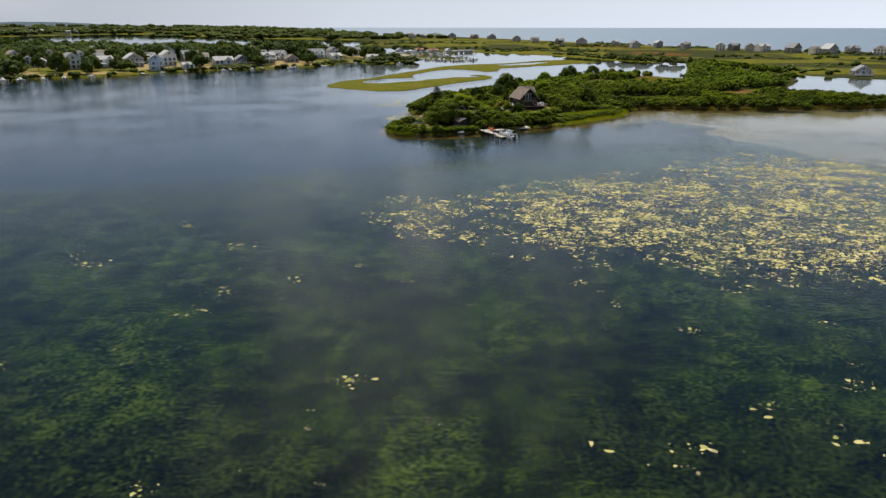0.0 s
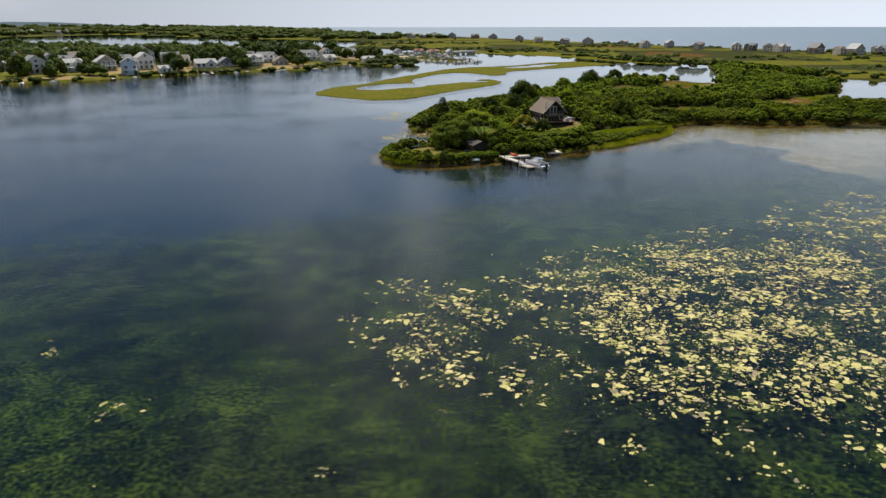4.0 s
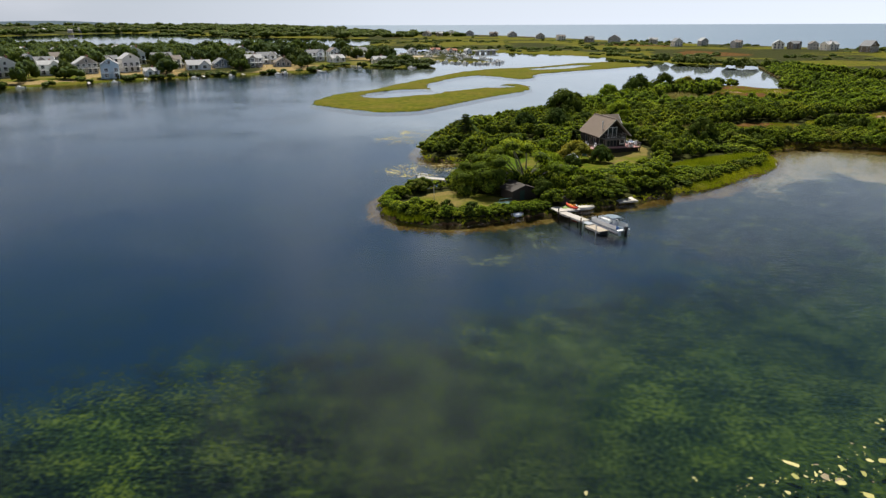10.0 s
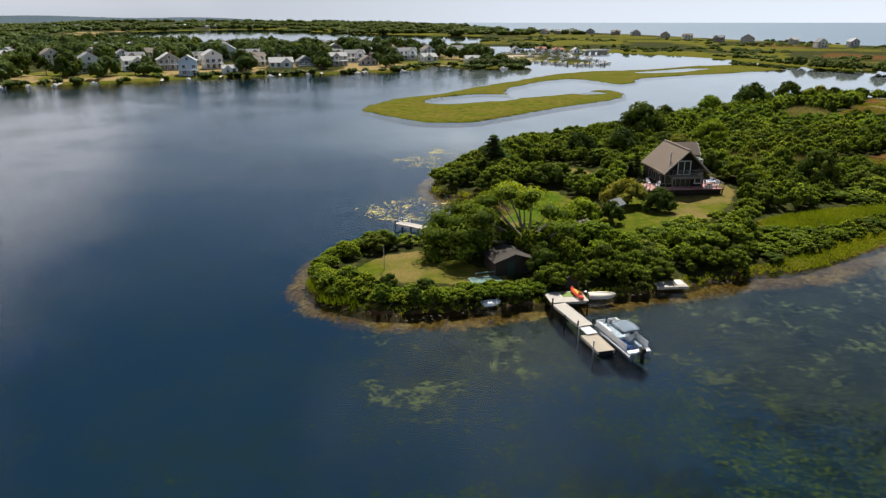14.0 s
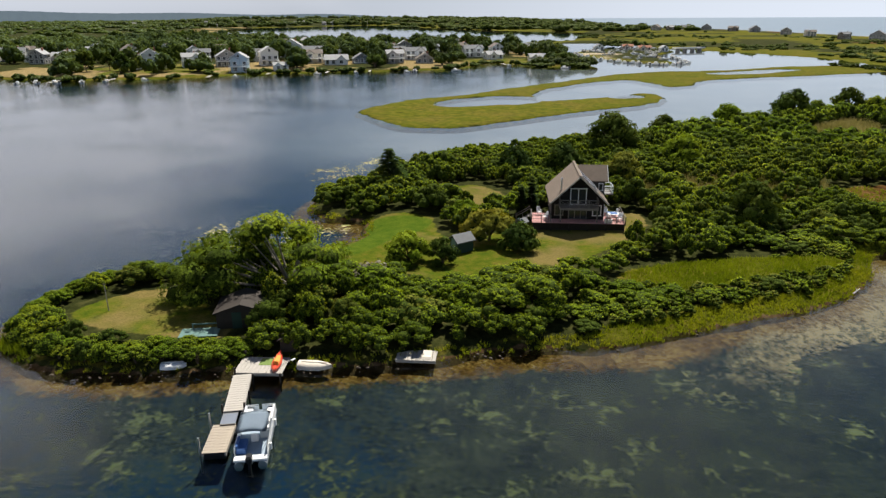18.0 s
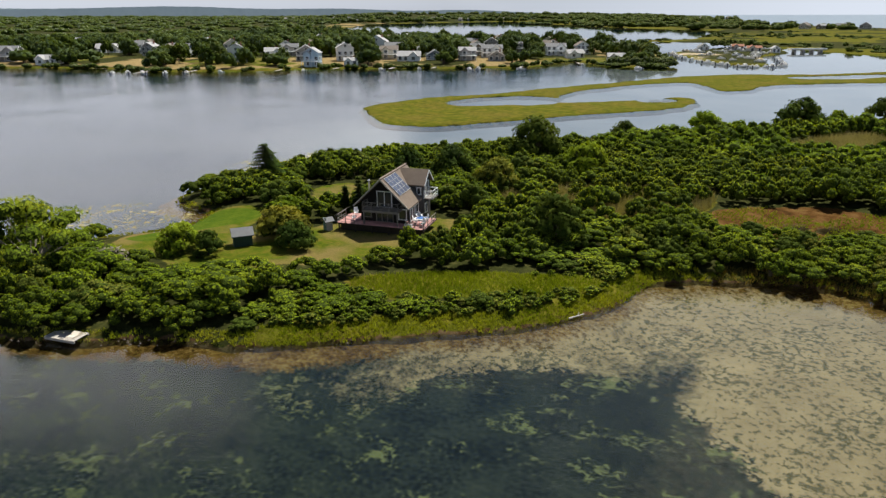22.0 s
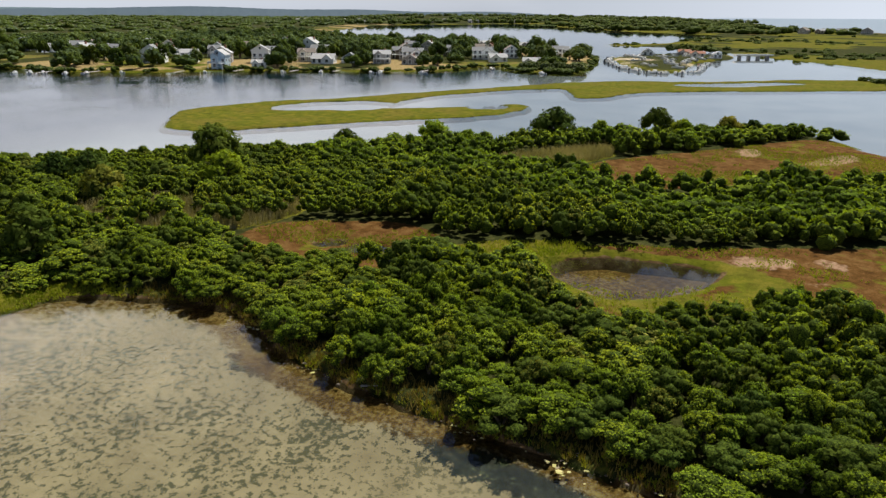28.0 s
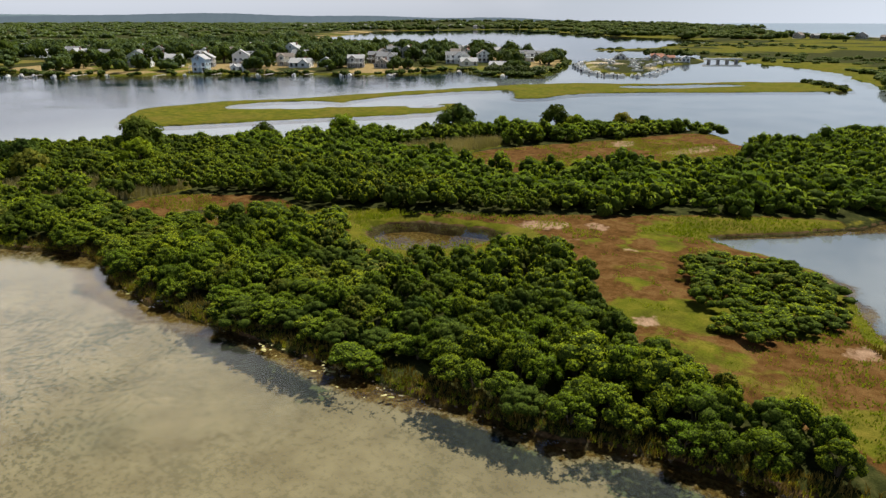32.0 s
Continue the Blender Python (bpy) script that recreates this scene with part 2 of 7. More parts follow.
def land_mat():
    k = Mat("land", 1.0, 0, 0.02)
    fine, mid, big = k.noise(6.0, 5), k.noise(0.9, 4), k.noise(0.12, 3)
    soil = k.ramp(mid, (0.3, (0.018, 0.021, 0.006)), (0.55, (0.04, 0.043, 0.012)), (0.75, (0.08, 0.072, 0.024)))
    lawn = k.ramp(mid, (0.3, (0.05, 0.078, 0.006)), (0.5, (0.085, 0.1, 0.008)), (0.72, (0.135, 0.112, 0.018)))
    lawn = k.mix(k.ramp(big, (0.44, 0.0), (0.6, 0.8)), lawn, (0.19, 0.135, 0.05))
    lush = k.ramp(mid, (0.3, (0.045, 0.082, 0.006)), (0.7, (0.085, 0.115, 0.01)))
    dry = k.ramp(mid, (0.3, (0.17, 0.13, 0.05)), (0.5, (0.27, 0.19, 0.085)), (0.7, (0.34, 0.25, 0.13)))
    reed = k.ramp(k.noise(0.45, 5, (1, 1, 1)), (0.3, (0.055, 0.06, 0.006)), (0.5, (0.09, 0.094, 0.008)), (0.7, (0.15, 0.128, 0.016)))
    reed = k.mix(k.ramp(k.noise(0.07, 5, rough=0.62), (0.45, 0.0), (0.66, 0.7)), reed, k.ramp(mid, (0.3, (0.09, 0.066, 0.012)), (0.7, (0.17, 0.13, 0.026))))
    pan = k.ramp(k.noise(0.55, 6, rough=0.7), (0.3, (0.04, 0.02, 0.006)), (0.48, (0.095, 0.045, 0.013)), (0.62, (0.14, 0.075, 0.026)), (0.72, (0.1, 0.08, 0.012)))
    bare = k.ramp(mid, (0.3, (0.2, 0.115, 0.07)), (0.7, (0.34, 0.22, 0.14)))
    silt = k.ramp(mid, (0.3, (0.05, 0.028, 0.012)), (0.52, (0.1, 0.06, 0.028)), (0.75, (0.18, 0.125, 0.07)))
    sand = k.ramp(mid, (0.3, (0.33, 0.25, 0.16)), (0.7, (0.55, 0.45, 0.33)))
    c = soil
    for name, col in (("lawn", lawn), ("dry", dry), ("pan", pan), ("reed", reed), ("lush", lush), ("bare", bare), ("sand", sand), ("silt", silt)):
        f = k.math("ADD", k.attr(name), k.math("MULTIPLY", k.math("SUBTRACT", mid, 0.5), 0.7))
        c = k.mix(k.ramp(f, (0.42, 0.0), (0.58, 1.0)), c, col)
    k.colour(k.mix(k.ramp(fine, (0.35, 0.55), (0.6, 0.0)), c, k.mix(1.0, c, (0.45, 0.5, 0.4), "MULTIPLY")))
    k.bump(fine, 0.6, 0.12)
    return k.m


def bed_mat():
    """Lagoon bed: sand, eelgrass with pale openings, green algae."""
    k = Mat("lagoon_bed", 1.0, 0, 0.0)
    cluster, fleck = k.noise(0.2, 3), k.noise(1.9, 6, rough=0.7)
    speck = k.math("ADD", k.math("MULTIPLY", cluster, 0.22), k.math("MULTIPLY", fleck, 0.78))
    blotch = k.math("ADD", k.math("MULTIPLY", k.noise(0.24, 3), 0.42), k.math("MULTIPLY", k.noise(1.35, 6, rough=0.68), 0.58))
    frond = k.math("ADD", k.math("MULTIPLY", k.noise(0.35, 3), 0.3), k.math("MULTIPLY", k.noise(2.7, 7, rough=0.72), 0.7))
    wide = k.noise(0.045, 4)
    sandc = k.ramp(k.noise(0.35, 6), (0.3, (0.225, 0.15, 0.085)), (0.7, (0.32, 0.217, 0.126)))
    sandc = k.mix(k.math("MULTIPLY", k.ramp(speck, (0.51, 0.0), (0.55, 0.85)), k.math("SUBTRACT", 1.0, k.attr("clear"))), sandc, (0.06, 0.052, 0.026))
    sandc = k.mix(k.ramp(wide, (0.55, 0.0), (0.75, 0.35)), sandc, (0.14, 0.12, 0.07))
    deep = k.ramp(wide, (0.3, (0.004, 0.017, 0.04)), (0.7, (0.008, 0.021, 0.036)))
    deep = k.mix(k.ramp(frond, (0.5, 0.0), (0.62, 0.6)), deep, (0.016, 0.026, 0.012))
    grass = k.mix(k.ramp(blotch, (0.545, 0.0), (0.62, 0.55)), k.ramp(frond, (0.4, (0.009, 0.011, 0.012)), (0.6, (0.036, 0.038, 0.026))), (0.15, 0.145, 0.055))
    greenc = k.ramp(frond, (0.42, (0.002, 0.004, 0.002)), (0.48, (0.006, 0.011, 0.005)), (0.53, (0.022, 0.033, 0.006)), (0.59, (0.08, 0.09, 0.01)))
    greenc = k.mix(k.ramp(k.noise(0.12, 5), (0.5, 0.0), (0.66, 0.7)), greenc, k.ramp(frond, (0.42, (0.002, 0.006, 0.002)), (0.6, (0.045, 0.068, 0.008))))
    greenc = k.mix(k.ramp(wide, (0.42, 0.7), (0.6, 0.0)), greenc, k.ramp(frond, (0.43, (0.001, 0.002, 0.003)), (0.6, (0.024, 0.028, 0.012))))
    c = deep
    for name, col in (("weedy", grass), ("green", greenc), ("sandy", sandc)):
        f = k.math("ADD", k.attr(name), k.math("MULTIPLY", k.math("SUBTRACT", blotch, 0.5), 1.6))
        c = k.mix(k.ramp(f, (0.3, 0.0), (0.7, 1.0)), c, col)
    # lighter green algae strip, with some sky reflection put into the bed colour
    c = k.mix(k.math("MULTIPLY", k.attr("verge"), 0.5), c, k.ramp(frond, (0.42, (0.01, 0.02, 0.01)), (0.6, (0.06, 0.078, 0.018))))
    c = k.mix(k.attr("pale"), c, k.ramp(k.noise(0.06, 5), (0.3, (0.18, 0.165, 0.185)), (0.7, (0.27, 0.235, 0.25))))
    weed = k.mix(k.ramp(blotch, (0.545, 0.0), (0.61, 0.75)), k.ramp(frond, (0.42, (0.008, 0.01, 0.011)), (0.6, (0.034, 0.036, 0.028))), (0.15, 0.145, 0.06))
    c = k.mix(k.ramp(k.math("ADD", k.attr("dark"), k.math("MULTIPLY", k.math("SUBTRACT", speck, 0.5), 2.2)), (0.42, 0.0), (0.6, 0.92)), c, weed)
    mud = k.ramp(frond, (0.42, (0.045, 0.021, 0.005)), (0.52, (0.13, 0.064, 0.016)), (0.62, (0.24, 0.15, 0.05)))
    c = k.mix(k.ramp(k.math("ADD", k.attr("mud"), k.math("MULTIPLY", k.math("SUBTRACT", speck, 0.5), 1.3)), (0.4, 0.0), (0.62, 0.95)), c, mud)
    k.colour(c)
    return k.m


def water_mat():
    k = Mat("lagoon_water")
    w1 = k.noise(0.9, 3, (1.0, 2.2, 1))
    w2 = k.noise(2.1, 3, (0.8, 2.0, 1))
    w3 = k.noise(5.0, 2, (1.0, 1.8, 1))
    patch = k.ramp(k.noise(0.035, 3), (0.4, 0.35), (0.62, 1.0))
    # the waters behind the marsh and the back bay lie sheltered from the wind
    xyz = k.node("ShaderNodeSeparateXYZ", Vector=k.place())
    lee = k.math("MULTIPLY", k.node("ShaderNodeMapRange", Value=xyz.outputs["X"], From_Min=-75.0, From_Max=-15.0).outputs[0], k.node("ShaderNodeMapRange", Value=xyz.outputs["Y"], From_Min=235.0, From_Max=290.0).outputs[0])
    lee = k.math("MAXIMUM", lee, k.node("ShaderNodeMapRange", Value=xyz.outputs["Y"], From_Min=600.0, From_Max=700.0).outputs[0])
    flats = k.math("MULTIPLY", k.node("ShaderNodeMapRange", Value=xyz.outputs["X"], From_Min=55.0, From_Max=95.0).outputs[0], k.node("ShaderNodeMapRange", Value=xyz.outputs["Y"], From_Min=150.0, From_Max=215.0).outputs[0])
    lee = k.math("MAXIMUM", lee, k.math("MULTIPLY", flats, 0.8))
    patch = k.math("MULTIPLY", patch, k.math("SUBTRACT", 1.0, k.math("MULTIPLY", lee, 0.92)))
    waves = k.math("ADD", k.math("ADD", k.math("MULTIPLY", w1, 0.7), k.math("MULTIPLY", w2, 0.42)), k.math("MULTIPLY", w3, 0.12))
    h = k.math("MULTIPLY", waves, patch)
    n = k.node("ShaderNodeBump", Height=h, Strength=0.5, Distance=0.12).outputs["Normal"]
    fr = k.node("ShaderNodeFresnel", IOR=1.33, Normal=n).outputs[0]
    gl = k.node("ShaderNodeBsdfGlossy", Color=(0.95, 0.97, 1.0, 1), Roughness=k.math("SUBTRACT", 0.07, k.math("MULTIPLY", lee, 0.03)), Normal=n)
    gl.distribution = "BECKMANN"
    tr = k.node("ShaderNodeBsdfTransparent", Color=(0.77, 0.88, 0.87, 1))
    mx = k.node("ShaderNodeMixShader", Fac=fr)
    k.nt.links.new(tr.outputs[0], mx.inputs[1])
    k.nt.links.new(gl.outputs[0], mx.inputs[2])
    k.nt.links.new(mx.outputs[0], k.out.inputs["Surface"])
    return k.m


def algae_mat():
    k = Mat("floating_algae", 0.85, 0, 0.2)
    c = k.ramp(k.per_island(), (0.0, (0.16, 0.17, 0.03)), (0.3, (0.4, 0.36, 0.13)), (0.7, (0.52, 0.45, 0.2)), (0.82, (0.22, 0.17, 0.12)), (1.0, (0.13, 0.1, 0.07)))
    c = k.mix(k.ramp(k.noise(5, 5), (0.45, 0.0), (0.65, 0.6)), c, (0.3, 0.26, 0.1))
    k.colour(c)
    k.bump(k.noise(9, 4), 0.6, 0.04)
    return k.m


def sea_mat():
    """Open sea: steeper, unresolved waves."""
    k = Mat("sea_water", 0.4, 0, 0.5)
    k.b.inputs["IOR"].default_value = 1.33
    k.colour(k.mix(k.noise(0.004, 4, (1, 3, 1)), (0.09, 0.13, 0.17), (0.12, 0.165, 0.21)))
    k.bump(k.noise(0.12, 6, (1, 2.5, 1)), 0.3, 1.2)
    return k.m


M["sea"] = sea_mat()
M["land"], M["bed"], M["water"], M["algae"] = land_mat(), bed_mat(), water_mat(), algae_mat()


# ---- mesh kit ----
def fast_mesh(name, v, faces, mat):
    """A mesh from arrays: v (n, 3); faces a list of (m, k) index arrays."""
    v = np.asarray(v, np.float32)
    me = bpy.data.meshes.new(name)
    loops = np.concatenate([f.ravel() for f in faces]).astype(np.int32)
    sizes = np.concatenate([np.full(len(f), f.shape[1], np.int32) for f in faces])
    starts = np.concatenate([[0], np.cumsum(sizes)[:-1]]).astype(np.int32)
    me.vertices.add(len(v)), me.loops.add(len(loops)), me.polygons.add(len(sizes))
    me.vertices.foreach_set("co", v.ravel())
    me.loops.foreach_set("vertex_index", loops)
    me.polygons.foreach_set("loop_start", starts)
    me.polygons.foreach_set("loop_total", sizes)
    me.update(calc_edges=True)
    if mat:
        me.materials.append(mat)
    return me


def add_attr(me, name, values):
    a = me.attributes.new(name, "FLOAT", "POINT")
    a.data.foreach_set("value", np.asarray(values, np.float32))


def part(name, bm, mat, parent=None, label="", smooth=False):
    """Link a bmesh as one mesh object under parent."""
    me = bpy.data.meshes.new(name)
    bm.to_mesh(me)
    bm.free()
    me.materials.append(mat)
    if smooth:
        me.polygons.foreach_set("use_smooth", [True] * len(me.polygons))
    ob = new(name, me)
    ob.parent = parent
    return tagged(ob, label)


def shared(name, me, parent=None, m=None):
    ob = new(name, me)
    ob.parent = parent
    if m is not None:
        ob.matrix_basis = m
    return ob


def thing(name, m, label, category, group=""):
    ob = new(name)
    ob.empty_display_size = 0.3
    ob.matrix_basis = m
    return tagged(ob, label, category, group)


BOX = ((0, 2, 3, 1), (4, 5, 7, 6), (0, 1, 5, 4), (2, 6, 7, 3), (0, 4, 6, 2), (1, 3, 7, 5))


def box(bm, c, s, rz=0.0, ry=0.0, rx=0.0, taper=1.0):
    """A box of size s about c, turned, its top scaled by taper."""
    turn = Euler((radians(rx), radians(ry), radians(rz))).to_matrix()
    vs = []
    for x in (-0.5, 0.5):
        for y in (-0.5, 0.5):
            for z in (-0.5, 0.5):
                f = taper if z > 0 else 1.0
                vs.append(bm.verts.new(Vector(c) + turn @ Vector((x * s[0] * f, y * s[1] * f, z * s[2]))))
    for f in BOX:
        bm.faces.new([vs[i] for i in f])
    return bm


def boxes(*items):
    bm = bmesh.new()
    for it in items:
        box(bm, *it)
    return bm


def softened(bm, r=0.02, seg=1):
    bmesh.ops.bevel(bm, geom=bm.edges[:], offset=r, segments=seg, affect="EDGES", clamp_overlap=True)
    return bm


def rod(bm, a, b, r0, r1=None, n=8):
    """A tapered rod from a to b."""
    r1 = r0 if r1 is None else r1
    a, b = Vector(a), Vector(b)
    q = (b - a).to_track_quat("Z", "Y").to_matrix()
    rings = []
    for c, r in ((a, r0), (b, r1)):
        rings.append([bm.verts.new(c + q @ Vector((r * math.cos(2 * math.pi * i / n), r * math.sin(2 * math.pi * i / n), 0))) for i in range(n)])
    for i in range(n):
        bm.faces.new((rings[0][i], rings[0][(i + 1) % n], rings[1][(i + 1) % n], rings[1][i]))
    bm.faces.new(rings[0][::-1]), bm.faces.new(rings[1])
    return bm


def prism(bm, outline, depth, m=None):
    """Extrude a closed outline of (x, z) along y by depth."""
    m = m or Matrix()
    a = [bm.verts.new(m @ Vector((x, 0, z))) for x, z in outline]
    b = [bm.verts.new(m @ Vector((x, depth, z))) for x, z in outline]
    bm.faces.new(a), bm.faces.new(b[::-1])
    for i in range(len(a)):
        j = (i + 1) % len(a)
        bm.faces.new((a[j], a[i], b[i], b[j]))
    return bm


def spline(pts, n=4, closed=True):
    """Catmull-Rom curve through a few points."""
    p = np.array(pts, float)
    out = []
    k = len(p)
    for i in range(k if closed else k - 1):
        a, b, c, d = (p[(i - 1) % k], p[i], p[(i + 1) % k], p[(i + 2) % k])
        if not closed:
            a = p[max(i - 1, 0)]
            d = p[min(i + 2, k - 1)]
        for s in np.arange(n) / n:
            out.append(0.5 * (2 * b + (c - a) * s + (2 * a - 5 * b + 4 * c - d) * s * s + (3 * b - a - 3 * c + d) * s ** 3))
    return np.array(out)


def signed(x, y, poly):
    """Distance to a closed outline, positive inside."""
    d = np.full(x.shape, 1e9)
    inside = np.zeros(x.shape, bool)
    for (ax, ay), (bx, by) in zip(poly, np.roll(poly, -1, 0)):
        ex, ey = bx - ax, by - ay
        t = np.clip(((x - ax) * ex + (y - ay) * ey) / (ex * ex + ey * ey + 1e-9), 0, 1)
        d = np.minimum(d, np.hypot(x - ax - t * ex, y - ay - t * ey))
        cross = (ay > y) != (by > y)
        inside ^= cross & (x < (bx - ax) * (y - ay) / (by - ay + 1e-12) + ax)
    return np.where(inside, d, -d)


def wobble(x, y, scale, seed=0):
    """Smooth value noise in -1..1 on arrays."""
    r = np.random.RandomState(seed)
    g = r.rand(256, 256) * 2 - 1
    u, v = x * scale + 1000.37, y * scale + 1000.71
    i, j = np.floor(u).astype(int), np.floor(v).astype(int)
    fu, fv = u - i, v - j
    fu, fv = fu * fu * (3 - 2 * fu), fv * fv * (3 - 2 * fv)
    q = lambda a, b: g[a % 256, b % 256]
    return (q(i, j) * (1 - fu) + q(i + 1, j) * fu) * (1 - fv) + (q(i, j + 1) * (1 - fu) + q(i + 1, j + 1) * fu) * fv


def sstep(v, a, b):
    t = np.clip((v - a) / (b - a), 0, 1)
    return t * t * (3 - 2 * t)


def grid(x0, x1, y0, y1, step, fine=None):
    """Points and quads of a sheet; outside the box fine the steps grow."""
    xs, ys = np.arange(x0, x1 + step, step), np.arange(y0, y1 + step, step)
    if fine:
        a, b, c, d = fine
        big = step * 7
        xs = np.concatenate([np.arange(x0, a, big), np.arange(max(a, x0), min(b, x1), step), np.arange(b, x1 + big, big) if b < x1 else []])
        ys = np.concatenate([np.arange(y0, c, big), np.arange(max(c, y0), min(d, y1), step), np.arange(d, y1 + big, big) if d < y1 else []])
    x, y = np.meshgrid(xs, ys)
    nx, ny = len(xs), len(ys)
    i = (np.arange(ny - 1)[:, None] * nx + np.arange(nx - 1)[None, :]).ravel()
    return x.ravel(), y.ravel(), np.stack([i, i + 1, i + nx + 1, i + nx], 1)


def keep_faces(v, f, mask):
    f = f[mask[f].any(1)]
    used = np.unique(f)
    back = np.full(len(v), -1)
    back[used] = np.arange(len(used))
    return v[used], back[f], used


# ---- plan of the land ----
PENINSULA = spline([
    (-14, 178), (-11, 174.3), (-7, 173), (-2, 173), (4, 175.5), (10, 178.3), (14, 180), (20, 183), (25, 186), (31, 190),
    (39, 194.3), (47, 202), (53, 207), (57, 212), (59.5, 218), (61, 225), (66, 229), (72, 232), (78, 233.3), (83, 232), (88, 230.5), (96, 230),
    (105, 230.3), (112, 231.3), (124, 232), (139, 233.5), (148, 236), (158, 237.5), (172, 240), (176, 250), (166, 257), (160, 264),
    (157, 270), (153, 280), (147, 284), (140, 285.5), (136, 288), (139, 291.5), (145, 297)], closed=False)
PENINSULA = np.vstack([PENINSULA, spline([
    (150, 303), (158, 315), (170, 335), (190, 372), (202, 420), (195, 480), (180, 508), (172, 490), (160, 450), (147, 410), (134, 378),
    (126, 363), (119, 366), (114, 373), (107, 379), (97, 377), (85, 368), (70, 352), (52, 328), (35, 303), (18, 285), (4, 270), (-5, 254),
    (-9, 242), (-11, 230), (-10.5, 223), (-8.5, 218.2), (-4, 217), (0, 218), (2, 214.5), (3.3, 211.5), (2, 208), (0.3, 205), (-2, 201.5),
    (-4, 197.5), (-8, 193.5), (-13, 191.5), (-15.3, 187), (-15.3, 182)], closed=False), [(-15.3, 182)]])
PAN_POOLS = [spline(q) for q in ([(68.6, 252.6), (70.4, 255.4), (72.2, 255), (70.7, 252.2)], [(73, 253.9), (73.6, 256.4), (77, 257.4), (78.2, 255.4), (75.4, 253.3)], [(78, 253), (79.5, 254.5), (81, 253.5)])]
POND = spline([(97, 263.4), (99.2, 268.4), (105.7, 271.2), (112.8, 273.6), (113, 267.6), (110.5, 262), (106, 258.8), (101, 259.8)])
LAWNS = [spline(p) for p in (
    [(-9.5, 180.4), (-9.2, 184.2), (-5.2, 188.6), (-1, 187.6), (2, 185), (5, 184), (6, 181.2), (1, 179.6), (-5, 178.9)],
    [(4.2, 200), (8, 198), (13, 200), (18, 199.5), (22, 201), (26, 206), (30, 208.5), (32.5, 214), (34.5, 219), (36, 226), (34.5, 231), (31, 230), (24, 226), (20, 219),
     (18, 213), (13, 213.5), (9.5, 219.5), (5, 220.8), (1.4, 217), (3.6, 212.5), (4, 207.6), (1.8, 205)],
    [(6, 233), (8.5, 238.5), (14, 235.5), (17, 229), (13, 226.5)])]
LUSH = spline([(3.2, 203), (4.4, 208.9), (2, 216.5), (5.2, 219.5), (9.5, 219), (10.4, 215), (8.4, 209.1), (7, 203.4)])
GRASS = [spline(p) for p in (
    [(35, 206.5), (37.5, 210.5), (43, 215), (50, 218.6), (56, 221.5), (57.5, 219), (53, 213.8), (46, 208.5), (40, 205)],
    [(62, 309), (68, 323), (75, 331), (79, 321), (69, 302)],
    [(36, 238.5), (33, 244.5), (36.5, 251), (48, 257), (57, 262), (60, 256), (58.5, 248.6), (54, 242.5), (45, 239.3)],
    [(84, 257), (88, 265), (96, 271), (99, 268), (95, 262), (90, 255)],
    [(128, 283), (134, 293), (142, 300), (148, 303), (146, 297), (138, 291), (136, 285)])]
PANS = [spline(p) for p in (
    [(62.5, 244.5), (60, 252), (66, 259.8), (75, 264), (82.5, 262), (86, 255.5), (82.5, 249.5), (73, 246.5), (67, 244)],
    [(78, 308), (81, 323), (92, 342), (100, 358), (109, 371), (119, 366), (126, 350), (124, 332), (112, 318), (98, 306), (88, 300)])]
OPEN_MARSH = spline([
    (92, 264), (98, 271), (111, 279), (124, 288), (134, 296), (150, 306), (146, 297), (137, 289), (148, 285), (155, 280), (159, 268), (165, 258), (163, 243), (155, 244.5),
    (146, 247), (139, 251), (134, 257.5), (129.5, 265), (123, 264), (116, 257), (109, 251.5), (101, 255)])
FLATS = [spline(q) for q in ([(112.4, 275.4), (114.1, 278.4), (120, 280), (120.1, 276.6), (116.3, 274.5)], [(121.1, 279.6), (122.2, 282.2), (125.5, 281.2), (124.8, 278.6)], [(121, 272.4), (123.4, 274.2), (124.8, 272.6)],
                             [(129, 273), (131, 275), (132.5, 273.5)], [(138.6, 254.6), (140.4, 257), (142.4, 254), (140, 253.4)], [(147, 281.6), (151, 280.4), (155, 275), (153.6, 274.6), (150, 279)],
                             [(96.7, 346), (100.7, 350.5), (103, 342), (99.5, 339.5)], [(110, 339), (116, 356), (119.5, 350), (116, 341)], [(156, 259), (157.5, 263), (159.5, 261), (158, 258)])]
MARSH_GRASS = [spline(q) for q in (
    [(123, 284), (131, 294), (147, 302), (147, 295), (137, 288.5), (130, 283.5), (126, 282)],
    [(126, 282.5), (134, 283.5), (137.5, 275), (137.5, 265), (143, 257), (152, 254), (164, 250), (165, 244), (156, 245), (146, 248), (139, 253), (133, 261.5), (129, 271)],
    [(113, 261), (116, 268), (122, 270), (128, 268), (124, 264), (117, 258)])]
BUSH_ISLE = spline([(138, 272), (142, 278), (148, 279), (154, 272), (155, 263), (151, 256), (146, 257), (141, 263)])
MARSH = spline([
    (-53, 318), (-44, 306), (-36, 298), (-26, 293), (-16, 296), (-6, 311), (5, 330), (16, 346), (25, 361), (28, 376), (26, 386), (18, 389), (11, 377),
    (0, 364), (-9, 357), (-14, 371), (-16, 388), (-12, 404), (-3, 426), (8, 440), (18, 430), (26, 417), (34, 424), (38, 446), (55, 465), (80, 487),
    (103, 506), (118, 522), (122, 535), (108, 562), (92, 553), (72, 540), (46, 508), (15, 487), (-4, 458), (-19, 418), (-31, 386), (-39, 362), (-50, 345)], 5)
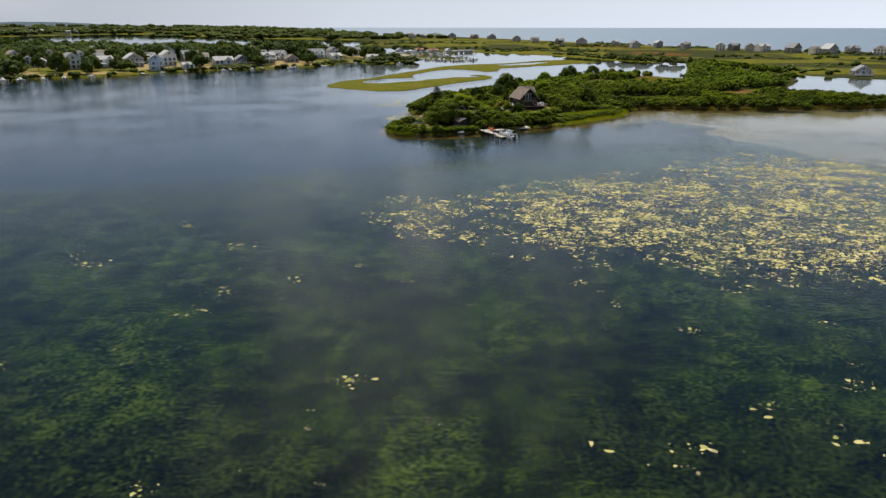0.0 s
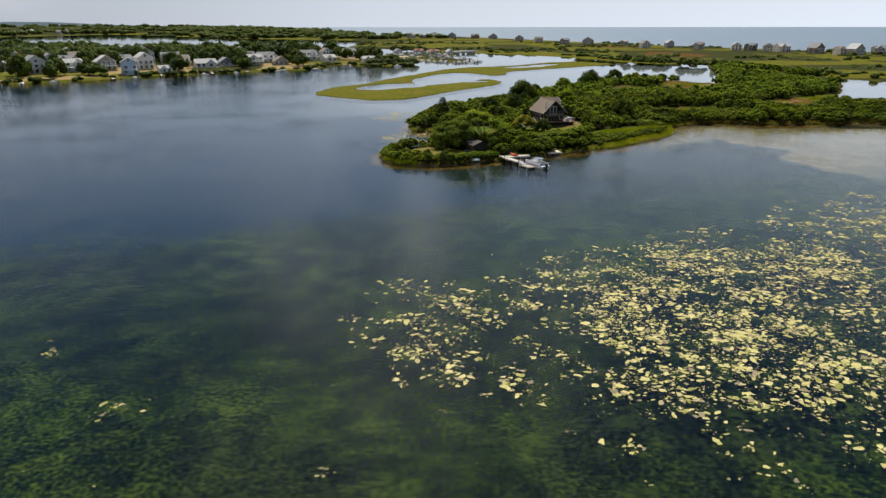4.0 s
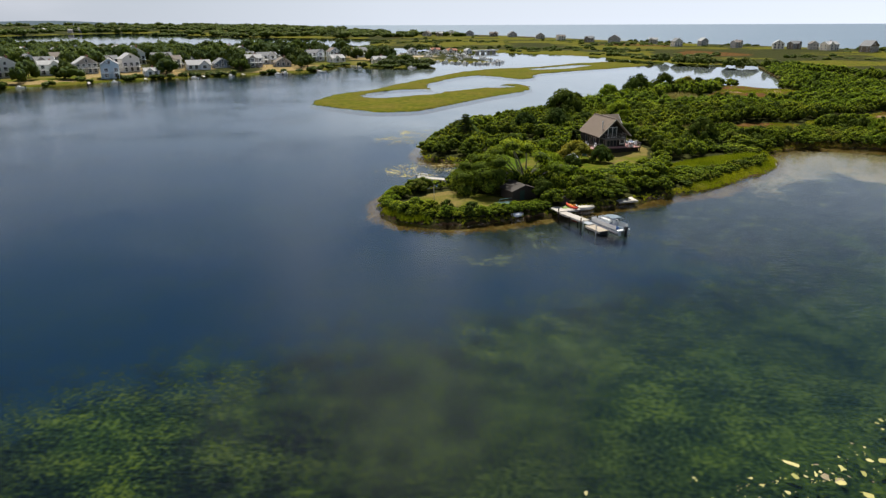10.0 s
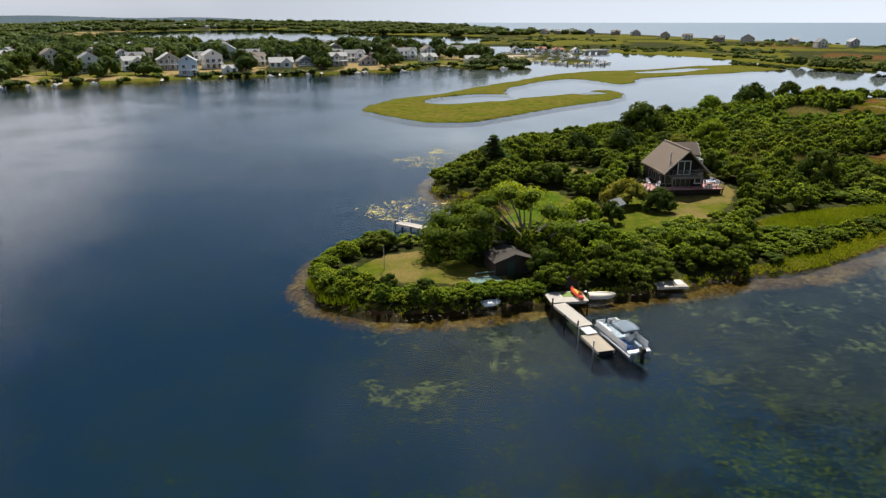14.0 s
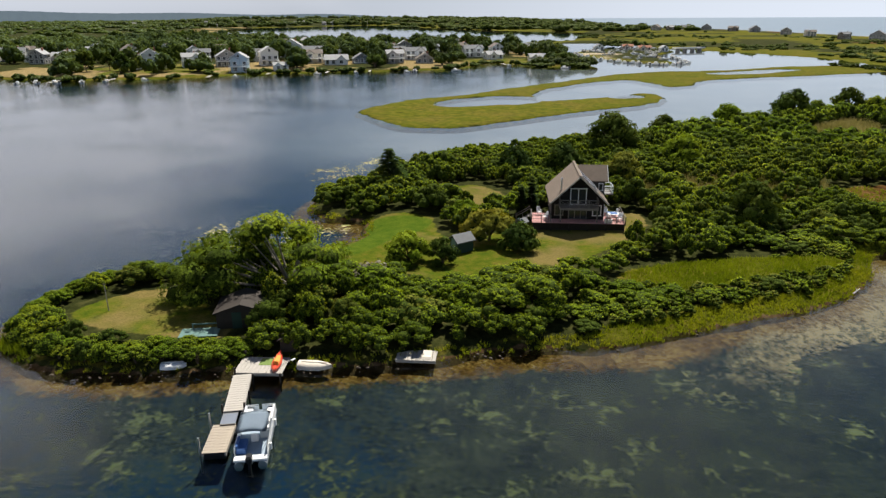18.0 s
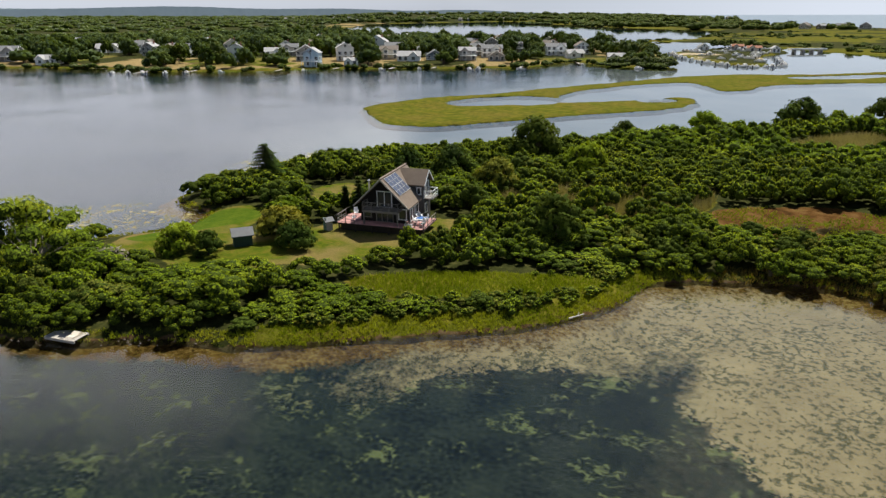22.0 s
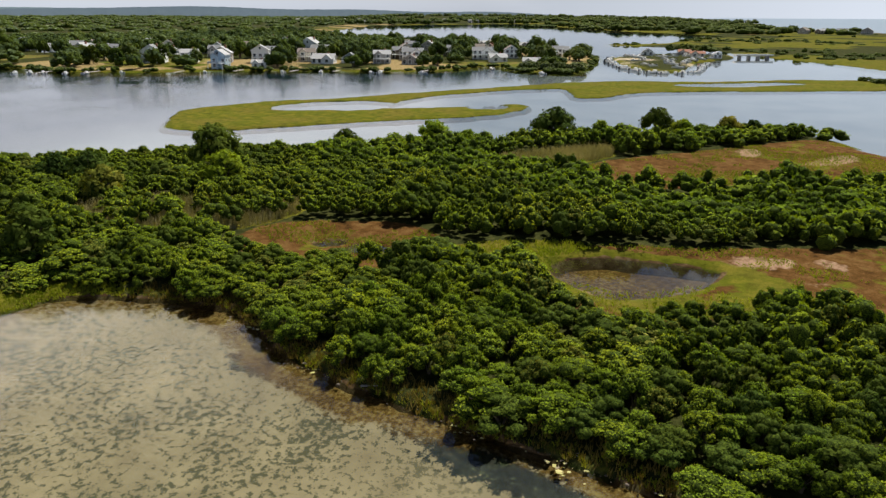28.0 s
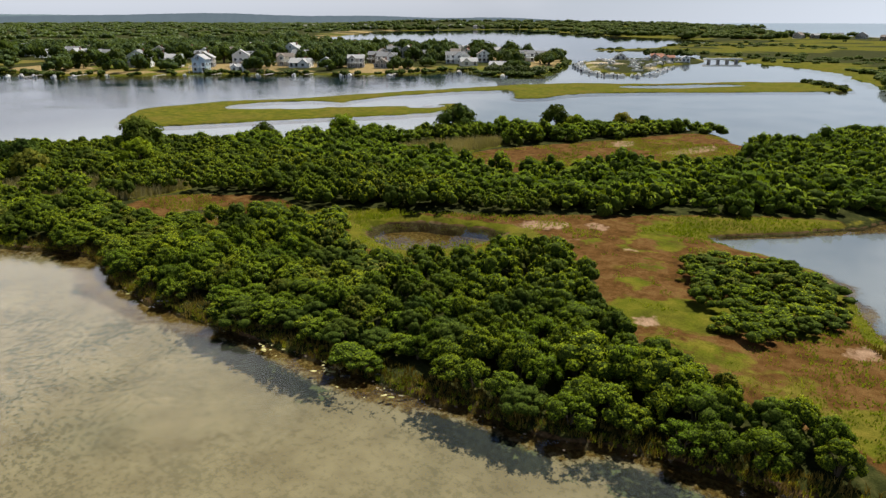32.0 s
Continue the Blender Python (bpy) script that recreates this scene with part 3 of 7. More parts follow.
MARSH_POOLS = [spline(p) for p in ([(-36, 336), (-30, 334), (-22, 340), (-13, 346), (-9, 355), (-13, 366), (-22, 367), (-32, 359), (-38, 347)],
                                   [(10, 375), (16, 371), (20, 379), (17, 385)], [(44, 482), (60, 492), (70, 505), (82, 524), (70, 524), (54, 505), (40, 490)])]
VILLAGE = spline([
    (-1500, -40), (-700, 150), (-420, 270), (-330, 312), (-290, 338), (-265, 352), (-240, 356), (-218, 354), (-203, 368), (-175, 387), (-163, 410), (-140, 428), (-124, 441),
    (-102, 456), (-83, 471), (-77, 490), (-74, 522), (-62, 514), (-46, 503), (-28, 506), (-19, 513), (-26, 545), (-42, 590), (-62, 640), (-82, 660), (-130, 660), (-250, 670),
    (-400, 730), (-560, 860), (-720, 1080), (-900, 1350), (-1040, 1650), (-1500, 2100), (-3000, 3600), (-4200, 2500), (-4000, 0), (-2800, -300)], 4)
BARRIER = spline([
    (-1500, 2300), (-1080, 1880), (-850, 1900), (-600, 1610), (-424, 1420), (-300, 1310), (-182, 1250), (-110, 1120), (-125, 1000), (-105, 900), (-140, 830), (-95, 815), (-50, 815),
    (5, 735), (56, 684), (100, 630), (120, 575), (138, 540), (165, 520), (180, 500), (192, 450), (196, 410), (206, 378), (216, 366), (240, 352), (310, 340), (500, 300), (900, 230), (1500, 150),
    (1500, 300), (900, 420), (560, 560), (450, 665), (385, 745), (325, 850), (230, 1050), (125, 1350), (0, 1600), (-150, 1750), (-420, 2300), (-900, 3300), (-1500, 3600)], 4)
MARINA = spline([(-52, 640), (-40, 612), (-16, 570), (4, 549), (16, 546), (20, 556), (13, 590), (6, 628), (10, 660), (13, 682), (0, 718), (-30, 702), (-50, 688)])


def land(name, poly, step, rise, soft, zones, label, holes=(), jitter=0.5, extra=None, pad=6, fine=None):
    """One sheet of land that dips under the water at its outline."""
    lo, hi = poly.min(0) - pad, poly.max(0) + pad
    x, y, f = grid(lo[0], hi[0], lo[1], hi[1], step, fine)
    d = signed(x, y, poly)
    for h in holes:
        d = np.minimum(d, -signed(x, y, h))
    d = d + jitter * (wobble(x, y, 0.45 / max(step, 0.6), 3) + 0.6 * wobble(x, y, 0.14 / max(step, 0.6), 4))
    z = np.where(d > 0, rise * (1 - np.exp(-np.maximum(d, 0) / soft)), np.maximum(1.6 * d, -2.4))
    z = z + np.where(d > 0.5, 0.12 * wobble(x, y, 0.2, 8), 0)
    if extra:
        z = z + extra(x, y, d)
    v, f, used = keep_faces(np.stack([x, y, z], 1), f, d > -max(4.0, (8 if fine else 1.2) * step))
    me = fast_mesh(name, v, [f], M["land"])
    me.polygons.foreach_set("use_smooth", [True] * len(me.polygons))
    for k, fn in zones.items():
        add_attr(me, k, fn(x, y, d)[used])
    return tagged(new(name, me), label, "ground", kind="structure")


def zone(polys, soft=1.2):
    return lambda x, y, d: np.max([sstep(signed(x, y, p), -soft, soft) for p in polys], 0)


def peninsula_reed(x, y, d):
    shore = sstep(d, 0.0, 0.5) * (1 - sstep(d, 1.4, 3.0))
    near = np.where((x > 36) & (x < 62) & (y < 228), sstep(d, 0.0, 0.4) * (1 - sstep(d, 2.5, 4.5)), 0.45 * shore)
    m = zone([OPEN_MARSH])(x, y, d) * np.maximum(0.75 * sstep(wobble(x, y, 0.09, 12) + 0.6 * wobble(x, y, 0.3, 13), -0.3, 0.5), 1 - sstep(d, 0.8, 3.0))
    m = np.maximum(m, zone(MARSH_GRASS, 2.5)(x, y, d) * (0.5 + 0.38 * wobble(x, y, 0.22, 19) + 0.25 * wobble(x, y, 0.7, 20)))
    m = np.maximum(m, 0.55 * zone(PANS, 3.0)(x, y, d) * sstep(wobble(x, y, 0.25, 14), 0.1, 0.7))
    return np.maximum.reduce([near, zone(GRASS)(x, y, d), m])


def peninsula_pan(x, y, d):
    return zone(PANS + [OPEN_MARSH], 2.0)(x, y, d)


def peninsula_sand(x, y, d):
    return 0.62 * zone(FLATS, 1.2)(x, y, d)


land("ground_peninsula", PENINSULA, 1.0, 0.95, 2.2, {
    "lawn": zone(LAWNS), "lush": zone([LUSH]), "reed": peninsula_reed, "pan": peninsula_pan, "bare": peninsula_sand,
    "silt": lambda x, y, d: 1 - sstep(d, 0.1, 0.7)}, "low green peninsula of shrubs, lawn and salt marsh", holes=[POND] + PAN_POOLS)
land("ground_marsh", MARSH, 1.5, 0.32, 1.2, {
    "reed": lambda x, y, d: sstep(d, 0.0, 0.8), "sand": lambda x, y, d: 0.6 * (1 - sstep(d, -0.6, 0.6)) * sstep(wobble(x, y, 0.05, 2), 0.1, 0.5),
    "silt": lambda x, y, d: 1 - sstep(d, -0.6, 0.3)}, "flat yellow-green salt marsh islet in the lagoon", holes=MARSH_POOLS, jitter=0.9)
land("ground_village", VILLAGE, 6.0, 2.4, 22.0, {
    "lawn": lambda x, y, d: sstep(wobble(x, y, 0.02, 5), -0.1, 0.4) * (1 - sstep(d, 40, 90)), "reed": lambda x, y, d: 0.7 * (1 - sstep(d, 4, 9)),
    "dry": lambda x, y, d: sstep(wobble(x, y, 0.025, 9) + 0.4 * wobble(x, y, 0.08, 10), -0.35, 0.1) * sstep(d, 4, 8) * (1 - sstep(d, 40, 75)), "silt": lambda x, y, d: 1 - sstep(d, -1, 0.5)},
    "wooded far shore with dry lawns and gardens", jitter=1.5, pad=30, fine=(-420, 60, 250, 760),
    extra=lambda x, y, d: sstep(d, 300, 1300) * (3 + 2 * wobble(x, y, 0.0012, 6)))
land("ground_barrier", BARRIER, 7.0, 1.3, 15.0, {
    "reed": lambda x, y, d: sstep(wobble(x, y, 0.02, 15) + 0.5 * wobble(x, y, 0.06, 16), -0.5, 0.3), "pan": lambda x, y, d: 0.7 * sstep(wobble(x, y, 0.013, 17), 0.5, 0.75),
    "sand": lambda x, y, d: (1 - sstep(d, 6, 24)) * sstep(x + 0.55 * y, 560, 620), "silt": lambda x, y, d: 1 - sstep(d, -1, 0.5)},
    "low barrier beach of marsh and dune scrub", jitter=1.5, pad=30, fine=(-160, 460, 300, 960),
    extra=lambda x, y, d: sstep(d, 30, 200) * 9 * sstep(y, 1400, 2200))
land("ground_marina", MARINA, 2.5, 1.1, 3.0, {
    "sand": lambda x, y, d: 0.3 + 0.4 * wobble(x, y, 0.06, 19), "reed": lambda x, y, d: (1 - sstep(d, 3, 7)) * sstep(wobble(x, y, 0.05, 23), -0.3, 0.2), "silt": lambda x, y, d: 1 - sstep(d, -1, 0.4)},
    "sandy marina point with sheds and parked boats", jitter=0.8)

# lagoon bed: fine near the flight, coarse to the horizon
bx, by, bf = grid(-140, 260, -60, 720, 2.6)
pd = signed(bx, by, PENINSULA)
wide = wobble(bx, by, 0.03, 21) + 0.5 * wobble(bx, by, 0.1, 22)
bed = fast_mesh("lagoon_bed", np.stack([bx, by, -1.15 + 0.12 * wide + 0.85 * sstep(pd, -5.5, 0.5) * (1 - sstep(pd, 1.5, 4.0))], 1), [bf], M["bed"])
east = bx + 0.25 * (by - 200) + 5 * wide
south = by < np.where(bx < 62, 226, 240)
add_attr(bed, "clear", 0.7 * sstep(bx + 5 * wide, 102, 124))
verge = by - 0.42 * bx + 6 * wide
add_attr(bed, "verge", 0.95 * sstep(verge, 98, 118) * (1 - sstep(verge, 130, 150)) * sstep(bx, -20, 15))
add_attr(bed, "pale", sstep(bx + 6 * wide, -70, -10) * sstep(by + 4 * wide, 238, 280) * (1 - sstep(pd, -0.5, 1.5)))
add_attr(bed, "sandy", np.maximum(sstep(east, 66, 74) * sstep(by + 16 * wide - 0.35 * (bx - 90), 95, 165), 0.75 * sstep(pd, -14, -3) * sstep(bx, 34, 58) * (bx < 80)) * (bx > 30) * south)
add_attr(bed, "mud", sstep(pd + 1.1 * wide, np.where(bx < 100, -4.8, -1.7), np.where(bx < 100, -0.8, -0.2)) * (0.6 + 0.4 * (1 - sstep(bx, 36, 50) * (1 - sstep(bx, 70, 84)))))
add_attr(bed, "weedy", np.maximum(sstep(bx + 4 * wide, 12, 32) * sstep(by, 150, 172), 0.75 * sstep(pd + 3 * wide, -24, -7) * sstep(bx, -12, 4) * (by < 215)) * south)
add_attr(bed, "green", 1 - sstep(by - 0.42 * bx + 7 * wide, 128, 170))
strip = 1.25 * np.exp(-((pd + 2.2 + 0.5 * wide) / 1.1) ** 2) * sstep(bx, 78, 86) * (by < 245)
patch = zone([spline([(50, 196), (56, 203), (65, 207), (71, 204), (75, 200), (79, 194), (70, 186), (56, 184)])], 2.0)(bx, by, pd)
add_attr(bed, "dark", np.maximum(strip, patch))
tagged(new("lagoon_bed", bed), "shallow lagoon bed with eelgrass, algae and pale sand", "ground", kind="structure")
R = 9000.0
sea_floor = fast_mesh("ground", [(-R, -R, -1.9), (R, -R, -1.9), (R, R, -1.9), (-R, R, -1.9)], [np.array([[0, 1, 2, 3]])], M["bed"])
tagged(new("ground", sea_floor), "dark sea and lagoon floor reaching the horizon", "ground", kind="structure")
wat = fast_mesh("water", [(-R, -R, 0), (R, -R, 0), (R, R, 0), (-R, R, 0)], [np.array([[0, 1, 2, 3]])], M["water"])
sea = spline([(700, 250), (560, 430), (440, 590), (330, 730), (250, 900), (130, 1220), (0, 1500), (-300, 2000), (-1200, 3450)], 3, False)
sea = np.vstack([sea, [(-1800, 9000), (9000, 9000), (9000, -2000)]])
sea_me = fast_mesh("water_sea", np.column_stack([sea, np.full(len(sea), 0.02)]), [np.arange(len(sea))[::-1].reshape(1, -1)], M["sea"])
tagged(new("water_sea", sea_me), "open blue sea with small waves beyond the barrier", "water", kind="structure")
tagged(new("water", wat), "calm blue-grey lagoon and sea water, faintly rippled", "water", kind="structure")


def ground_z(x, y):
    """Height of the peninsula's ground."""
    d = signed(np.array([float(x)]), np.array([float(y)]), PENINSULA)[0]
    return 0.95 * (1 - math.exp(-max(d, 0) / 2.2))


# ---- floating algae ----
def algae_field(n_groups, poly, weight, seed, size=1.0):
    r = np.random.RandomState(seed)
    lo, hi = poly.min(0), poly.max(0)
    c = r.rand(n_groups * 12, 2) * (hi - lo) + lo
    c = c[signed(c[:, 0], c[:, 1], poly) > 0]
    c = c[r.rand(len(c)) < weight(c[:, 0], c[:, 1])][:n_groups]
    vs, fs, n = [], [], 0
    for x, y in c:
        big = r.rand() ** 2.2
        for _ in range(1 + int(r.rand() * (5 + 40 * big))):
            px, py = x + r.randn() * (0.22 + 0.95 * big), y + r.randn() * (0.2 + 0.7 * big)
            rad = size * (0.07 + 0.55 * r.rand() ** 3 * (0.35 + big))
            k = 7
            a = np.arange(k) * 2 * np.pi / k
            rr = rad * (0.35 + 1.0 * r.rand(k))
            st, tw = 1.0 + 0.9 * r.rand(), r.rand() * 2.4 - 0.8
            ux, uy = rr * np.cos(a) * st, rr * np.sin(a)
            ring = np.stack([px + ux * math.cos(tw) - uy * math.sin(tw), py + ux * math.sin(tw) + uy * math.cos(tw), np.full(k, 0.006)], 1)
            vs.append(ring), vs.append(np.array([[px, py, 0.02 + 0.03 * r.rand()]]))
            i = np.arange(k)
            fs.append(np.stack([n + i, n + (i + 1) % k, np.full(k, n + k)], 1))
            n += k + 1
    return np.concatenate(vs), np.concatenate(fs)


def mats(name, label, *args, **kw):
    v, f = algae_field(*args, **kw)
    tagged(new(name, fast_mesh(name, v, [f], M["algae"])), label, "algae", kind="stuff")


ALGAE = spline([(36, 131), (66, 152), (84, 146), (98, 118), (92, 80), (50, 64), (26, 70), (6, 78), (-14, 80), (-18, 96), (-12, 108), (0, 116), (12, 122), (26, 128)])


def algae_weight(x, y):
    w = sstep(x - 0.25 * (y - 100), -16, 20) * 1.0 + 0.05
    return np.clip(w * (0.4 + 0.9 * sstep(wobble(x, y, 0.09, 41) + 0.5 * wobble(x, y, 0.3, 42), -0.5, 0.5)) * sstep(y + 0.15 * x, 66, 92) * (0.1 + 0.9 * sstep(signed(x, y, ALGAE), 1, 14)), 0, 1)


mats("floating_algae", "pale yellow floating algae mats on the water", 3900, ALGAE, algae_weight, 5, size=0.46)
FEW = spline([(-45, 40), (40, 38), (70, 62), (20, 76), (-20, 82), (-40, 96)])
mats("stray_algae", "small stray tufts of pale algae on open water", 70, FEW, lambda x, y: np.full(x.shape, 0.9), 16, size=0.35)
DRIFT = spline([(78, 231.5), (90, 229), (112, 229.8), (128, 230.5), (128, 232.5), (112, 232), (92, 231), (80, 234)])
mats("shore_algae", "yellow algae stranded along the waterline", 26, DRIFT, lambda x, y: np.full(x.shape, 0.9), 26, size=0.26)
COVE = spline([(-16, 204), (-6, 203), (1, 208), (1, 214), (-4, 216), (-10, 216), (-15, 212)])
NOOK = spline([(-22, 238), (-13, 236), (-10, 246), (-9, 256), (-15, 258), (-21, 250)])
mats("cove_algae", "pale algae scum in the sheltered cove", 130, COVE, lambda x, y: np.full(x.shape, 0.8), 6, size=0.38)
mats("bank_algae", "pale algae scum off the shrubby bank", 130, NOOK, lambda x, y: np.full(x.shape, 0.8), 7, size=0.38)


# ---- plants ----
# crown cores, darker than the sprays: shade between leaves put into the colour
inner = Mat("shaded_crown_core", 0.9, 0, 0.05)
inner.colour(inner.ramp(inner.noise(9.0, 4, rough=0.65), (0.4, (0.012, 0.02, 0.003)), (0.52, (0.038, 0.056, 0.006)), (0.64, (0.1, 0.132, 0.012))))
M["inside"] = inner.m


def ico():
    p = (1 + 5 ** 0.5) / 2
    v = np.array([(-1, p, 0), (1, p, 0), (-1, -p, 0), (1, -p, 0), (0, -1, p), (0, 1, p), (0, -1, -p), (0, 1, -p), (p, 0, -1), (p, 0, 1), (-p, 0, -1), (-p, 0, 1)], float)
    f = np.array([(0, 11, 5), (0, 5, 1), (0, 1, 7), (0, 7, 10), (0, 10, 11), (1, 5, 9), (5, 11, 4), (11, 10, 2), (10, 7, 6), (7, 1, 8),
                  (3, 9, 4), (3, 4, 2), (3, 2, 6), (3, 6, 8), (3, 8, 9), (4, 9, 5), (2, 4, 11), (6, 2, 10), (8, 6, 7), (9, 8, 1)])
    return v / np.linalg.norm(v[0]), f


ICO_V, ICO_F = ico()


def lobe_arrays(r, lobes, cards, leaf, low=-0.35, core=0.8):
    """Leaf sprays over lobes, each a (centre, radii, spray size). Sprays are shaded with their lobe's roundness.
    Gives vertices, leaf quads, core triangles, normals."""
    v, q, t, nv, n = [], [], [], [], 0
    for i, (c, radii, size) in enumerate(lobes):
        v.append(c + ICO_V * radii * core * (0.85 + 0.3 * r.rand(12, 1)))
        t.append(ICO_F + n)
        nv.append(ICO_V)
        n += 12
        d = r.randn(cards, 3)
        d /= np.linalg.norm(d, axis=1)[:, None]
        d[:, 2] = np.where(d[:, 2] < low, -d[:, 2], d[:, 2])
        bumpy = 1 + 0.16 * np.sin(5 * d[:, :1] + i) * np.cos(6 * d[:, 1:2] - i)
        p = d * radii * bumpy * r.uniform(0.8, 1.12, (cards, 1))
        nrm = d + 0.42 * r.randn(cards, 3) + np.array([0, 0, 0.15])
        nrm /= np.linalg.norm(nrm, axis=1)[:, None]
        u = np.cross(nrm, r.randn(cards, 3))
        u /= np.linalg.norm(u, axis=1)[:, None]
        w = np.cross(nrm, u)
        s = leaf * size * r.uniform(0.55, 1.3, (cards, 1))
        quad = c + np.stack([p - u * s, p - w * s * 0.62 + nrm * s * 0.18, p + u * s - nrm * s * 0.15, p + w * s * 0.62 + nrm * s * 0.18], 1)
        v.append(quad.reshape(-1, 3))
        round_n = d / radii
        round_n /= np.linalg.norm(round_n, axis=1)[:, None]
        mixed = 0.72 * round_n + 0.34 * nrm + np.array([0, 0, 0.24])
        nv.append(np.repeat(mixed / np.linalg.norm(mixed, axis=1)[:, None], 4, 0))
        q.append(np.arange(n, n + 4 * cards).reshape(-1, 4))
        n += 4 * cards
    return np.concatenate(v), np.concatenate(q), np.concatenate(t), np.concatenate(nv)


def crown_arrays(seed, lobes, cards, leaf, low=-0.35, spread=0.62, lobe=(0.34, 0.55), core=0.8, aspect=1.0, rim=0.34):
    """A crown of overlapping lobes; unit radius, unit height. aspect: height over radius of the finished crown, which keeps lobes round."""
    r = np.random.RandomState(seed)
    flat = np.array([1, 1, 1 / aspect])
    rows = []
    for i in range(lobes):
        a = 2.399 * i + r.rand()
        rad = spread * math.sqrt((i + 0.3) / lobes)
        lr = r.uniform(*lobe)
        top = 1 - lr / aspect
        c = np.array([rad * math.cos(a), rad * math.sin(a), top - (top - rim) * (rad / spread) ** 2 * r.uniform(0.75, 1.15) - 0.06 * r.rand()])
        rows.append((c, lr * flat, flat))
    return lobe_arrays(r, rows, cards, leaf, low, core)


def soft_shade(me, nv):
    """Round shading of the sprays."""
    me.polygons.foreach_set("use_smooth", np.ones(len(me.polygons), bool))
    a = me.attributes.new("custom_normal", "FLOAT_VECTOR", "POINT")
    a.data.foreach_set("vector", np.asarray(nv, np.float32).ravel())
    return me


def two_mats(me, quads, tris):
    """Leaves in the first material, the dark green core with its painted-in shade in the second."""
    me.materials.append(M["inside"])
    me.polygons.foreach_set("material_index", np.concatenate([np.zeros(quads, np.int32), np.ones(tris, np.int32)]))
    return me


def crown_mesh(name, arrays, mat):
    v, q, t, nv = arrays
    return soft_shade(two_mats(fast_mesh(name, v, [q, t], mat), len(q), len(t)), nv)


def stems_mesh(name, seed, n, mat, height=0.6, lean=0.4, r0=0.04):
    r = random.Random(seed)
    bm = bmesh.new()
    for i in range(n):
        a = 6.283 * i / n + r.random()
        top = (lean * math.cos(a), lean * math.sin(a), height * r.uniform(0.8, 1.1))
        mid = (top[0] * 0.35, top[1] * 0.35, top[2] * 0.5)
        rod(bm, (0.03 * math.cos(a), 0.03 * math.sin(a), -0.08), mid, r0, r0 * 0.7, 5)
        rod(bm, mid, top, r0 * 0.7, r0 * 0.3, 5)
    me = bpy.data.meshes.new(name)
    bm.to_mesh(me)
    bm.free()
    me.materials.append(mat)
    return me


SHRUBS = [crown_arrays(100 + i, 13 + i % 3, 38, 0.07, lobe=(0.17, 0.4), spread=0.78, core=0.92, aspect=1.7) for i in range(6)]
SHRUBS_NEAR = [crown_arrays(100 + i, 17 + i % 4, 62, 0.052, lobe=(0.15, 0.39), spread=0.79, core=0.9, aspect=1.7) for i in range(6)]
SHRUBS_MID = [crown_arrays(110 + i, 10, 20, 0.1, lobe=(0.2, 0.43), spread=0.77, core=0.96, aspect=1.7) for i in range(6)]
SHRUBS_FAR = [crown_arrays(120 + i, 5, 11, 0.175, lobe=(0.32, 0.5), spread=0.7, core=0.9, aspect=1.7, rim=0.16) for i in range(4)]
TREES_FAR = [crown_arrays(140 + i, 7, 15, 0.15, lobe=(0.3, 0.46), spread=0.62, core=0.92, aspect=1.4, rim=0.3) for i in range(5)]
WOODS_FAR = [crown_arrays(160 + i, 5, 7, 0.17, spread=0.6, lobe=(0.36, 0.5), aspect=1.1, core=1.0) for i in range(4)]
KINDS = ("leaf", "leaf", "leaf_dark", "leaf_bright", "leaf", "leaf_olive")
SHRUB_ME = {(i, k): crown_mesh("crown", SHRUBS_NEAR[i], M[k]) for i in range(6) for k in set(KINDS)}
STEMS_ME = [stems_mesh("trunk", 7 + i, 5, M["bark"]) for i in range(3)]


def joined(name, placed, mat, label, category):
    """Many crowns in one mesh: placed holds (arrays, x, y, z, radius, height, turn)."""
    V, Q, T, N, n = [], [], [], [], 0
    for (v, q, t, nv), x, y, z, rad, h, a in placed:
        c, s = math.cos(a), math.sin(a)
        V.append(np.stack([x + rad * (v[:, 0] * c - v[:, 1] * s), y + rad * (v[:, 0] * s + v[:, 1] * c), z + h * v[:, 2]], 1))
        Q.append(q + n), T.append(t + n)
        g = np.stack([(nv[:, 0] * c - nv[:, 1] * s) / rad, (nv[:, 0] * s + nv[:, 1] * c) / rad, nv[:, 2] / h], 1)
        N.append(g / np.linalg.norm(g, axis=1)[:, None])
        n += len(v)
    Q, T = np.concatenate(Q), np.concatenate(T)
    me = soft_shade(two_mats(fast_mesh(name, np.concatenate(V), [Q, T], mat), len(Q), len(T)), np.concatenate(N))
    return tagged(new(name, me), label, category, kind="stuff")


def shrub(x, y, z, rad, h, a, kind, pick, label, group):
    """A shrub of several stems and a leafy crown."""
    ob = thing("shrub", Matrix.LocRotScale((x, y, z), Euler((0, 0, a)), (rad, rad, h)), label, "shrub", group)
    shared("trunk", STEMS_ME[pick % 3], ob)
    shared("crown", SHRUB_ME[(pick % 6, kind)], ob)
    return ob


